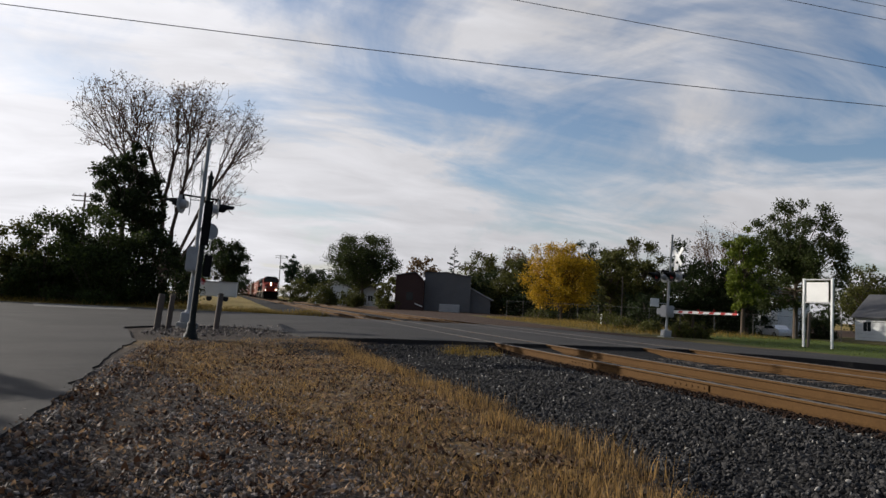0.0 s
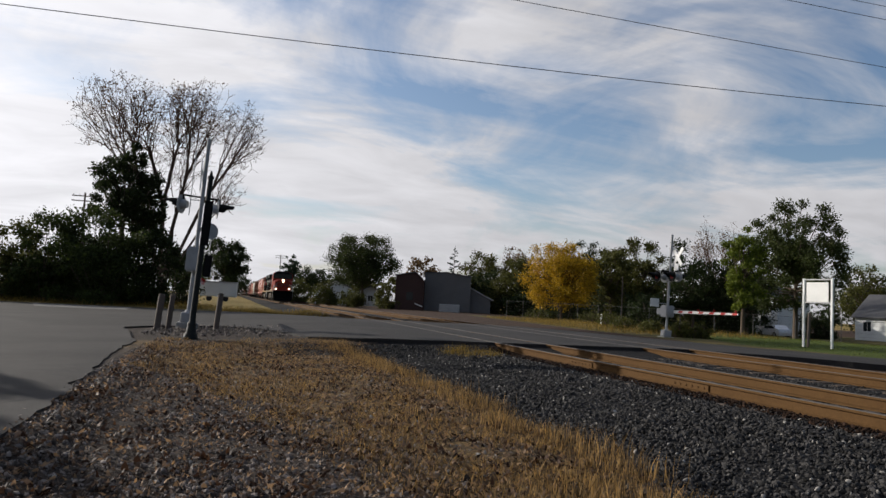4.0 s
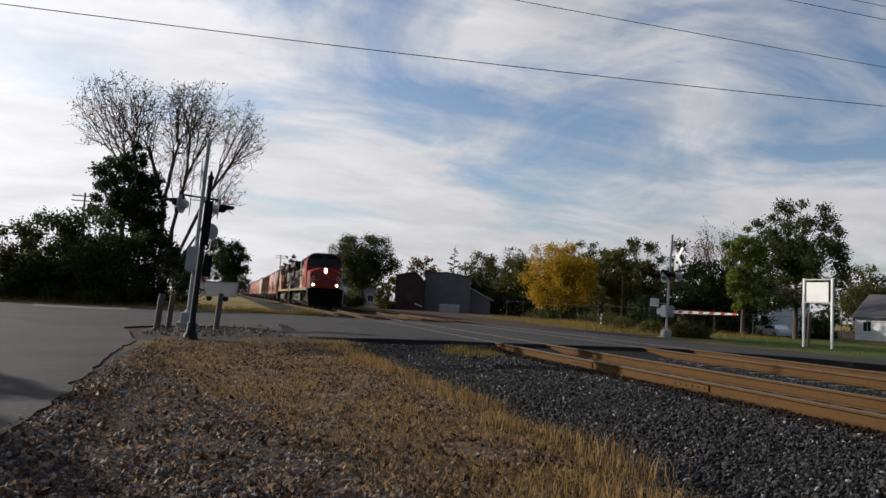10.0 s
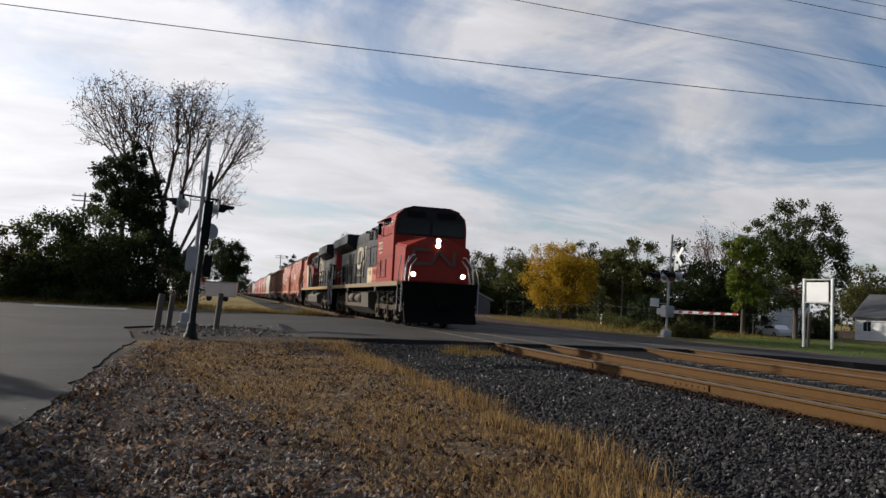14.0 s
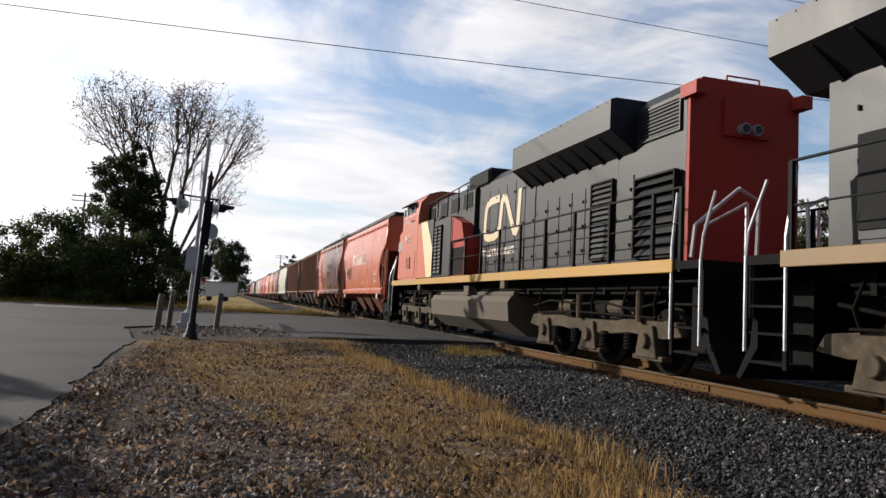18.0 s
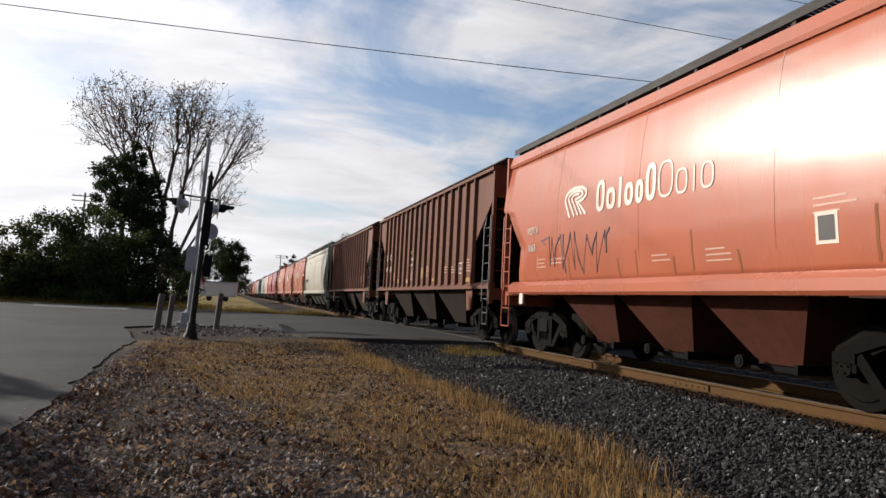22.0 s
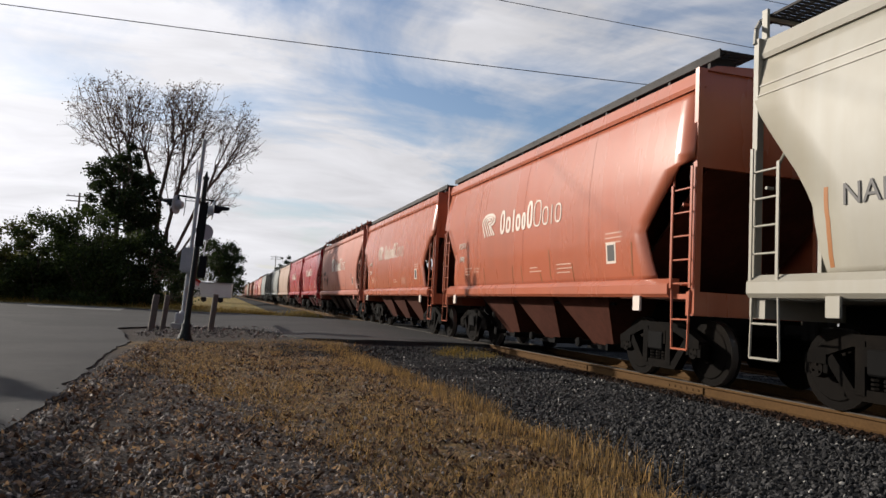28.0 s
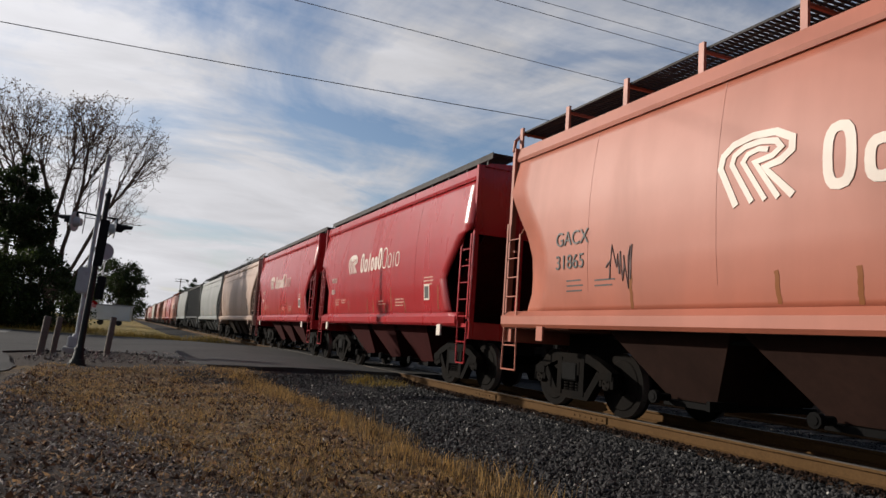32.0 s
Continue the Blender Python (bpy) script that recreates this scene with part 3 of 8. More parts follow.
    blades("lawn_grass", p, 0.04 + 0.07 * rng.random(len(p)), 0.012 + 0.014 * rng.random(len(p)), M_GRASS, "mown green lawn behind the street", 7)


# ---- trees ----
L_GREEN, L_DARK, L_OLIVE = leaf_mat("leaves_green", (0.044, 0.058, 0.016), 0.45), leaf_mat("leaves_dark", (0.024, 0.036, 0.011), 0.45), leaf_mat("leaves_olive", (0.075, 0.078, 0.020), 0.45)
L_YELLOW, L_BROWN, L_CONIFER = leaf_mat("leaves_yellow", (0.42, 0.27, 0.018), 0.5), leaf_mat("leaves_brown", (0.13, 0.085, 0.045), 0.4), leaf_mat("needles", (0.02, 0.04, 0.02), 0.4)
L_BUSH = leaf_mat("leaves_bush", (0.038, 0.054, 0.013), 0.5)
L_BRIGHT = leaf_mat("leaves_bright", (0.105, 0.135, 0.018), 0.4)


def tubes(segs, n=5):
    """Tapered tubes from (a, b, ra, rb) rows, as one mesh."""
    verts, faces = [], []
    for a, b, ra, rb in segs:
        d = (b - a).normalized()
        u = d.orthogonal().normalized()
        w = d.cross(u)
        k = len(verts)
        for c, r in ((a, ra), (b, rb)):
            for i in range(n):
                t = 2 * math.pi * i / n
                verts.append(c + (u * math.cos(t) + w * math.sin(t)) * r)
        faces += [(k + i, k + (i + 1) % n, k + n + (i + 1) % n, k + n + i) for i in range(n)]
    return verts, faces


def grow(rng, base, way, length, radius, level, segs, tips, spread=0.5, kids=(2, 4), up=0.15, shrink=0.72):
    """A limb in three bent pieces, and its boughs."""
    p, d, r = base, way.normalized(), radius
    for k in range(3):
        d = (d + Vector((rng.uniform(-1, 1), rng.uniform(-1, 1), rng.uniform(-0.6, 1))) * 0.16 + Vector((0, 0, up * 0.5))).normalized()
        q = p + d * length / 3
        r2 = r * (0.86 if level else 0.8)
        segs.append((p, q, r, r2))
        if level > 0 and k > 0:
            for _ in range(rng.randint(*kids) if k == 2 else rng.randint(1, 2)):
                side = Vector((rng.gauss(0, 1), rng.gauss(0, 1), rng.gauss(0, 0.5))).normalized()
                grow(rng, q, d + side * spread * rng.uniform(0.7, 1.5), length * shrink * rng.uniform(0.75, 1.15), r2 * 0.6, level - 1, segs, tips, spread, kids, up, shrink)
        p, r = q, r2
    if level == 0:
        tips.append(p)


def leaf_quads(centres, radii, n, size, rng, flat=0.75):
    """Leaf sprays: small bent cards strewn through clumps, densest at their skins."""
    c = np.array([x[:] for x in centres])
    r = np.array(radii)
    k = rng.choice(len(c), n, p=r ** 2 / (r ** 2).sum())
    d = rng.normal(size=(n, 3))
    d /= np.linalg.norm(d, axis=1)[:, None]
    d[:, 2] *= flat
    p = c[k] + d * (r[k] * np.clip(np.abs(rng.normal(0.62, 0.27, n)), 0, 1.15))[:, None]
    s = size * (0.55 + 0.9 * rng.random(n))
    m = turns(n, rng)
    base = np.array([[-0.5, -0.32, 0], [0.1, -0.42, 0.12], [0.62, 0.02, 0], [0.05, 0.4, 0.1], [-0.45, 0.25, 0.02]])
    v = np.einsum("nij,vj->nvi", m, base) * s[:, None, None] + p[:, None, :]
    f = np.arange(5)[None] + (np.arange(n) * 5)[:, None]
    return v.reshape(-1, 3), f


def thin_tree(x, y, z, height, width, leaves, label, seed, n=900, size=0.2, levels=3, bark=None, low=0.28, kids=(2, 3), spread=0.55):
    """A half-bare tree: trunk, limbs and twigs as one part, its sparse leaves as another."""
    rng, nrng = random.Random(seed), np.random.default_rng(seed)
    z = min(z, land(x, y)) if x > 30 else z
    t = thing("tree", pose(x, y, z), label, "tree")
    segs, tips = [], []
    h0 = height * low
    trunk_r = max(0.05, height * 0.018)
    segs.append((Vector((0, 0, -0.3)), Vector((0, 0, 0.25)), trunk_r * 1.6, trunk_r * 1.1))
    top = Vector((rng.uniform(-0.2, 0.2), rng.uniform(-0.2, 0.2), h0))
    segs.append((Vector((0, 0, 0.25)), top, trunk_r * 1.1, trunk_r * 0.9))
    for i in range(5):
        a = 2 * math.pi * (i + rng.random()) / 5
        d = Vector((math.cos(a) * width / height * 1.1, math.sin(a) * width / height * 1.1, rng.uniform(0.6, 1.1)))
        grow(rng, top, d, height * 0.36 * rng.uniform(0.8, 1.15), trunk_r * 0.6, levels, segs, tips, spread, kids)
    hi = max(p.z for p in tips)
    wide = max(0.1, sorted(math.hypot(p.x, p.y) for p in tips)[int(len(tips) * 0.9)])
    fz, fw = (height * 0.95 - h0) / max(0.1, hi - h0), (width * 0.44) / wide

    def fitted(p):
        k = min(1, max(0, (p.z - h0 * 0.6) / max(0.1, h0 * 0.4)))
        f = 1 + (fw - 1) * k
        return Vector((p.x * f, p.y * f, p.z if p.z < h0 else h0 + (p.z - h0) * fz))
    segs = [(fitted(a), fitted(b), ra, rb) for a, b, ra, rb in segs]
    part("trunk", mesh_of("trunk", *tubes(segs)), bark or M_BARK_PALE, t, smooth=True)
    cs = [fitted(p) for p in tips]
    part("crown", mesh_of("crown", *leaf_quads(cs, [width * 0.07] * len(cs), n, size, nrng)), leaves, t, "sparse withered leaves")
    return t


def crown_clumps(rng, count, zlo, zhi, width, fill, ragged, seed, squat=0.0):
    """Centres and sizes of the leaf clumps that make up an uneven round crown."""
    zc, rz, rx = (zlo + zhi) / 2, (zhi - zlo) / 2, width / 2
    out = []
    for i in range(count):
        up = 1 - 2 * (i + 0.5) / count
        a = i * 2.39996 + rng.uniform(-0.3, 0.3)
        s = math.sqrt(max(0, 1 - up * up))
        d = Vector((math.cos(a) * s, math.sin(a) * s, up))
        k = 1 + ragged * 1.6 * noise.noise(d * 1.6 + Vector((seed * 3.1, seed * 1.7, 0)))
        inner = rng.random() < 0.3
        f = rng.uniform(0.25, 0.6) if inner else rng.uniform(0.74, 0.88)
        r = rx * fill * rng.uniform(0.65, 1.3) * (1.2 if inner else 1)
        wide = 1 - squat * max(0, up)
        out.append((Vector((d.x * rx * k * f * wide, d.y * rx * k * f * wide, zc + d.z * rz * k * f)), r))
    return out


def tree(x, y, z, height, width, leaves, label, seed, n=5000, size=0.24, low=0.22, fill=0.26, ragged=0.22, count=44, bark=None, squat=0.0, lean=0.0):
    """A broadleaf tree: trunk and limbs as one part, the crown of leaf sprays as another."""
    n, size = int(n * 1.5), size * 0.8
    rng, nrng = random.Random(seed), np.random.default_rng(seed)
    z = min(z, land(x, y)) if x > 30 else z
    t = thing("tree", pose(x, y, z), label, "tree")
    h0, r0 = height * (low + 0.1), max(0.06, height * 0.018)
    top = Vector((lean * h0, rng.uniform(-0.2, 0.2), h0))
    crown = crown_clumps(rng, count, height * low, height, width, fill, ragged, seed, squat)
    crown = [(c + Vector((lean * c.z, 0, 0)), r) for c, r in crown]
    segs = [(Vector((0, 0, -0.3)), Vector((0, 0, 0.25)), r0 * 1.6, r0 * 1.15), (Vector((0, 0, 0.25)), top, r0 * 1.15, r0 * 0.9)]
    head = Vector((lean * height * 0.7, 0, height * 0.72))
    segs.append((top, head, r0 * 0.8, r0 * 0.3))
    for c, r in crown:
        root = top.lerp(head, min(0.9, max(0, (c.z - h0) / (height - h0) * 0.7)))
        bend = root.lerp(c, 0.5) + Vector((rng.uniform(-0.3, 0.3), rng.uniform(-0.3, 0.3), -0.08 * (c - root).length))
        segs += [(root, bend, r0 * 0.32, r0 * 0.22), (bend, c, r0 * 0.22, 0.02)]
        for _ in range(3):
            tip = c + Vector((rng.gauss(0, 1), rng.gauss(0, 1), rng.gauss(0.2, 0.8))).normalized() * r * 0.8
            segs.append((c.lerp(bend, 0.15), tip, 0.03, 0.01))
    part("trunk", mesh_of("trunk", *tubes(segs)), bark or M_BARK, t, smooth=True)
    part("crown", mesh_of("crown", *leaf_quads([c for c, r in crown], [r for c, r in crown], n, size, nrng, 0.8)), leaves, t)
    return t


def shrub(x, y, z, height, width, leaves, label, seed, n=2200, size=0.2, fill=0.3, ragged=0.18, count=36):
    """A dense bush down to the ground, of stems and leaf sprays in uneven clumps."""
    n, size = int(n * 1.5), size * 0.8
    rng, nrng = random.Random(seed), np.random.default_rng(seed)
    z = min(z, land(x, y)) if x > 30 else z
    t = thing("shrub", pose(x, y, z), label, "shrub")
    crown = [(c if c.z > 0.1 else Vector((c.x, c.y, 0.1 + 0.2 * rng.random())), r) for c, r in crown_clumps(rng, count, -height * 0.35, height, width, fill, ragged, seed)]
    segs = []
    for c, r in crown:
        k = Vector((c.x * 0.25, c.y * 0.25, -0.2))
        m = k.lerp(c, 0.55) + Vector((rng.uniform(-0.2, 0.2), rng.uniform(-0.2, 0.2), 0.1))
        segs += [(k, m, 0.05, 0.035), (m, c, 0.035, 0.012)]
    part("stem", mesh_of("stem", *tubes(segs, 4)), M_BARK, t)
    part("foliage", mesh_of("foliage", *leaf_quads([c for c, r in crown], [r for c, r in crown], n, size, nrng, 0.85)), leaves, t)
    return t


def conifer(x, y, z, height, width, label, seed):
    rng, nrng = random.Random(seed), np.random.default_rng(seed)
    t = thing("conifer", pose(x, y, z), label, "tree")
    segs, cs, rs = [(Vector((0, 0, -0.2)), Vector((0.1, 0, height)), 0.18, 0.02)], [], []
    for i in range(34):
        k = 0.12 + 0.86 * i / 34
        a, r = rng.uniform(0, 6.28), width / 2 * (1 - k) ** 0.8 * rng.uniform(0.7, 1.15) + 0.1
        p0, p1 = Vector((0, 0, height * k)), Vector((math.cos(a) * r, math.sin(a) * r, height * k + r * 0.12))
        segs.append((p0, p1, 0.04, 0.012))
        for q in (0.3, 0.5, 0.7, 0.85, 1.0):
            cs.append(p0.lerp(p1, q))
            rs.append(0.10 + 0.16 * (1 - k))
    part("trunk", mesh_of("trunk", *tubes(segs, 4)), M_BARK, t)
    part("crown", mesh_of("crown", *leaf_quads(cs, rs, 2200, 0.2, nrng, 0.5)), L_CONIFER, t)


def bare_tree():
    """The tall cottonwood, nearly leafless, that stands over the bushes: boughs that grow toward open space inside its crown."""
    nrng = np.random.default_rng(21)
    t = thing("bare_tree", pose(-5.2, 57.8, 0.2), "tall nearly leafless cottonwood tree with reddish-brown limbs", "tree")
    # crown lobes: centre x, z, half width, half height, depth, share
    lobes = ((-4.3, 13.5, 3.3, 3.4, 3.2, 290), (-0.7, 13.3, 3.9, 3.4, 3.6, 310), (2.1, 14.3, 2.5, 2.9, 3.0, 200), (5.5, 12.9, 1.9, 3.0, 2.2, 160), (4.6, 8.8, 1.5, 2.3, 1.8, 70), (1.2, 10.0, 2.8, 2.8, 2.6, 60), (-2.2, 9.7, 2.3, 2.3, 2.4, 50))
    pts = []
    for cx, cz, rx, rz, ry, share in lobes:
        d = nrng.normal(size=(share, 3))
        d /= np.linalg.norm(d, axis=1)[:, None]
        d *= (nrng.random(share) ** 0.4)[:, None]
        pts.append(d * np.array([rx, ry, rz]) + np.array([cx, 0, cz]))
    pts = np.concatenate(pts) * np.array([0.94, 1, 1])
    nodes = [np.array([0.0, 0, -0.4]), np.array([0.02, 0, 1.0]), np.array([0.0, 0, 2.0])]
    up = [-1, 0, 1]

    def fork(root, group, reach):
        """A bough toward the middle of its share of the crown, then split in two across its widest spread."""
        p, c = nodes[root], group.mean(0)
        way = c - p
        q = group[0] if len(group) == 1 else p + way * reach
        mid = (p + q) / 2 + nrng.normal(size=3) * 0.045 * np.linalg.norm(q - p)
        for v, last in ((mid, root), (q, len(nodes))):
            nodes.append(v)
            up.append(last)
        here = len(nodes) - 1
        if len(group) == 1:
            return
        d = way / max(1e-6, np.linalg.norm(way))
        rel = group - c
        flat = rel - np.outer(rel @ d, d)
        axis = np.linalg.eigh(flat.T @ flat)[1][:, -1] + nrng.normal(size=3) * 0.25
        side = rel @ axis
        order = np.argsort(side)
        cut = int(len(group) * nrng.uniform(0.32, 0.68))
        cut = min(len(group) - 1, max(1, cut))
        for g in (group[order[:cut]], group[order[cut:]]):
            fork(here, g, 0.30 if len(g) > 40 else 0.36)
    at = 0
    for lobe in lobes:
        g = pts[at:at + lobe[5]]
        at += lobe[5]
        if lobe[5] > 100:
            fork(2, g, 0.45)
        else:
            fork(1, g, 0.5)
    load, kids = [0.0] * len(nodes), [0] * len(nodes)
    for i in range(len(nodes) - 1, 0, -1):
        load[i] = load[i] or 1.0
        load[up[i]] += load[i]
        kids[up[i]] += 1
    rad = [max(0.013, 0.0122 * v ** 0.5) for v in load]
    segs = [(Vector(nodes[up[i]]), Vector(nodes[i]), min(rad[up[i]], rad[i] * 1.5), rad[i]) for i in range(1, len(nodes))]
    tips = [Vector(nodes[i]) for i in range(3, len(nodes)) if not kids[i]]
    rng = random.Random(4)
    for p in list(tips):
        for _ in range(3):
            d = Vector((rng.gauss(0, 1), rng.gauss(0, 1), rng.gauss(0.5, 0.7))).normalized() * rng.uniform(0.3, 0.75)
            segs.append((p, p + d, 0.013, 0.008))
            tips.append(p + d)
    part("trunk", mesh_of("trunk", *tubes(segs, 4)), M_BARK_PALE, t, smooth=True)
    tips = [p for p in tips if rng.random() < (p.z - 10.5) * 0.22 - p.x * 0.05]
    part("crown", mesh_of("crown", *leaf_quads(tips, [0.3] * len(tips), 3400, 0.10, nrng)), L_BROWN, t, "sparse withered brown leaves")


def build_trees():
    bare_tree()
    for x, y, h, w, seed in ((-10.6, 14.4, 5.1, 2.4, 30), (-10.5, 16.7, 4.5, 2.0, 31)):
        thin_tree(x, y, -0.3, h, w, L_BROWN, "thin half-bare tree that shades the street's edge", seed, 1500, 0.17, low=0.46)
    green, dark = "dark green leafy tree behind the road", "dense dark green bush beside the road"
    tree(-7.9, 56.0, 0.1, 11.2, 5.0, L_DARK, "dark green round tree overgrown with vines beside the bare tree", 31, 13000, 0.16, low=0.36, fill=0.27, ragged=0.25)
    tree(-6.3, 56.8, 0.1, 8.6, 2.6, L_DARK, "dark vine-grown young tree beside the bare tree", 131, 3600, 0.16, low=0.3, fill=0.34)
    shrub(-8.1, 50.6, 0.1, 6.5, 6.2, L_BUSH, "large rounded green bush beside the road", 32, 13000, 0.15, fill=0.28)
    shrub(-11.7, 51.7, 0.1, 5.6, 5.2, L_BUSH, dark, 33, 9000, 0.16)
    shrub(-14.0, 52.6, 0.1, 4.9, 4.6, L_OLIVE, "yellowing green bush beside the road", 34, 6500, 0.17)
    shrub(-18.5, 53.5, 0.1, 4.9, 6.6, L_BUSH, dark, 35, 7000, 0.18)
    shrub(-5.6, 52.4, 0.1, 5.4, 4.8, L_DARK, dark, 36, 9000, 0.16)
    shrub(-9.6, 54.4, 0.1, 6.0, 5.5, L_DARK, dark, 37, 6000, 0.18)
    shrub(-3.7, 58.6, 0.1, 4.4, 3.4, L_DARK, "thin dark bush beside the bare tree", 38, 1500, 0.16)
    tree(-1.2, 110, 0.2, 9.6, 7.6, L_DARK, green, 39, 7000, 0.26, low=0.1)
    tree(-7, 116, 0.2, 8.0, 8.0, L_DARK, green, 40, 4000, 0.3, low=0.1)
    tree(14.4, 189, 0.2, 11.6, 5.0, L_CONIFER, "tall narrow tree far along the railway", 41, 2500, 0.35, ragged=0.35)
    tree(17.6, 169, 0.2, 8.3, 9.2, L_DARK, green, 42, 3500, 0.35, low=0.05)
    tree(24, 175, 0.2, 6.4, 8.2, L_DARK, green, 43, 3000, 0.35, low=0.05)
    tree(19.8, 113.3, 0.0, 12.0, 11.4, L_GREEN, "round-crowned green tree standing alone by the railway", 44, 24000, 0.19, low=0.2, fill=0.25, count=76, ragged=0.18)
    shrub(20.9, 97.8, 0, 4.6, 4.8, L_OLIVE, "green bush beside the grey shed", 45, 3500, 0.22)
    shrub(13.6, 109.2, 0, 3.4, 5.0, L_OLIVE, "yellow-green bush by the railway", 46, 2500, 0.22)
    shrub(16.9, 104.0, 0, 2.6, 4.0, L_OLIVE, "yellow-green bush by the railway", 47, 2000, 0.22)
    shrub(11.9, 140.0, 0, 5.0, 6.0, L_OLIVE, "yellow-green bush by the railway", 48, 2500, 0.28)
    thin_tree(37.5, 145.2, 0.3, 11.0, 7.0, L_BROWN, "thin half-bare tree behind the shed", 49, 1600, 0.3)
    conifer(41.1, 133.8, 0.2, 12.2, 5.8, "dark narrow spruce behind the shed", 50)
    tree(40.2, 113, 0, 10.4, 8.5, L_OLIVE, green, 51, 6000, 0.26, low=0.08)
    thin_tree(44.5, 110, 0, 11.8, 8.0, L_BROWN, "thin half-bare tree in the row", 52, 1500, 0.2)
    tree(41.5, 102, 0, 9.2, 7.6, L_OLIVE, "olive-green tree in the row behind the fence", 53, 5500, 0.25, low=0.08)
    tree(37.3, 77.5, -0.1, 9.4, 9.6, L_YELLOW, "bright yellow autumn tree by the fence", 54, 22000, 0.16, low=0.08, fill=0.24, count=70)
    tree(47.5, 96, 0, 10.0, 8.5, L_DARK, green, 55, 5500, 0.25, low=0.05)
    tree(51.2, 97.3, 0, 12.6, 8.2, L_DARK, green, 56, 5500, 0.25, low=0.1, ragged=0.3)
    tree(52.3, 91, 0, 11.0, 8.0, L_OLIVE, "olive-green tree in the row behind the fence", 57, 5500, 0.25, low=0.08)
    tree(50.1, 80.7, 0, 11.8, 7.4, L_OLIVE, "olive-green tree in the row behind the fence", 58, 8000, 0.22, low=0.06, ragged=0.3)
    tree(44.6, 79.0, 0, 9.6, 6.0, L_OLIVE, "olive-green tree in the row behind the fence", 59, 6000, 0.22, low=0.05)
    tree(47.1, 66.0, -0.1, 9.0, 7.6, L_DARK, green, 60, 8500, 0.2, low=0.05, ragged=0.3)
    tree(51.5, 63.0, -0.1, 8.6, 7.6, L_DARK, green, 61, 8000, 0.2, low=0.05, ragged=0.3)
    thin_tree(60.4, 79.7, 0, 15.4, 8.0, L_BROWN, "tall pale half-bare tree behind the row", 62, 1100, 0.15, levels=4)
    tree(39.0, 48.2, -0.2, 9.2, 3.2, L_BRIGHT, "slender yellow-green tree on the lawn", 63, 6500, 0.17, low=0.1, fill=0.36, ragged=0.3, count=36)
    tree(47.2, 51.6, -0.3, 12.0, 8.6, L_GREEN, "large green tree with an open spreading crown behind the signboard", 64, 27000, 0.16, low=0.2, fill=0.22, ragged=0.3, count=84)
    tree(80, 75, 0, 9.8, 7.5, L_OLIVE, "dull olive tree behind the white house", 65, 4000, 0.24, low=0.1)
    tree(88, 66, 0, 8.4, 7.5, L_DARK, green, 66, 4000, 0.25, low=0.1)
    for k, (x, y, h, w) in enumerate(((38.0, 92, 3.4, 5), (41, 84, 4.2, 6), (44, 72, 4, 6), (42, 66, 3.4, 5), (55, 70, 5, 7), (48, 86, 5, 7), (63.5, 66, 3.4, 4.5), (70, 58, 2.2, 3.5))):
        shrub(x, y, -0.2, h, w, L_DARK, "dark undergrowth bush behind the wire fence", 70 + k, 3600, 0.2)
    for k in range(14):
        u = k / 13
        shrub(36 + 22 * u, 110 - 37 * u + (k % 3) * 2, -0.1, 5.6 + (k % 4) * 0.7, 9.0, L_DARK if k % 3 else L_OLIVE, "dark thicket behind the row of trees", 140 + k, 4200, 0.28)
    for k, (x, y, h, w) in enumerate(((29.5, 52, 1.3, 2.6), (25.4, 40, 0.9, 1.6), (23.2, 33.5, 0.9, 1.3), (24.2, 33.2, 0.9, 1.3), (27, 46, 1.0, 2.2), (33, 62, 1.4, 3), (31, 70, 1.3, 3))):
        shrub(x, y, -0.3, h, w, L_OLIVE, "low weedy bush on the verge", 90 + k, 1200, 0.1)
    for k, (x, y, h, w) in enumerate(((-40, 180, 10, 14), (-25, 170, 9, 12), (-60, 150, 10, 14), (35, 200, 9, 14), (55, 190, 9, 14), (75, 150, 11, 14), (95, 120, 11, 14), (100, 95, 10, 13), (-45, 75, 9, 10), (-32, 66, 8, 9), (-60, 95, 10, 12), (2, 260, 7, 12), (-12, 230, 9, 12))):
        tree(x, y, 0.2, h, w, L_DARK if k % 3 else L_OLIVE, "distant dark green tree on the skyline", 110 + k, 3000, 0.4, low=0.06)


# ---- signals, signs, posts, buildings ----
M_SIGNWHITE = mat("sign_white", (0.74, 0.74, 0.72), 0.45, 0, 0.85, 0.3, 12, 1, 0.03)
M_METALWALL = mat("grey_metal_cladding", (0.13, 0.128, 0.13), 0.55, 0.0, 0.8, 0.4, 10, 0.5, 0.1)
M_BROWNWALL = mat("brown_cladding", (0.05, 0.026, 0.022), 0.7, 0, 0.7, 0.4, 10, 0.5, 0.2)
M_ROOF = mat("grey_shingle", (0.09, 0.09, 0.095), 0.85, 0, 0.6, 0.5, 12, 1, 0.4)
M_HOUSE = mat("white_siding", (0.62, 0.63, 0.62), 0.6, 0, 0.85, 0.3, 8, 0.6, 0.1)
M_CAR = mat("white_car_paint", (0.75, 0.76, 0.77), 0.25, 0, 0.9, 0.2, 8, 1, 0.0, coat=0.6)
M_TYRE = mat("tyre_rubber", (0.02, 0.02, 0.02), 0.85, 0, 0.7, 0.3, 20, 2, 0.2)
M_LENSRED = mat("red_lens", (0.25, 0.01, 0.01), 0.2, 0, 0.8, 0.2, 10, 1, 0.0)
M_FENCE = mat("dull_fence_steel", (0.07, 0.068, 0.065), 0.7, 0.2, 0.7, 0.4, 20, 2, 0.1)
M_CABLE = mat("black_cable", (0.09, 0.09, 0.095), 0.6, 0, 0.8, 0.2, 10, 1, 0.0)


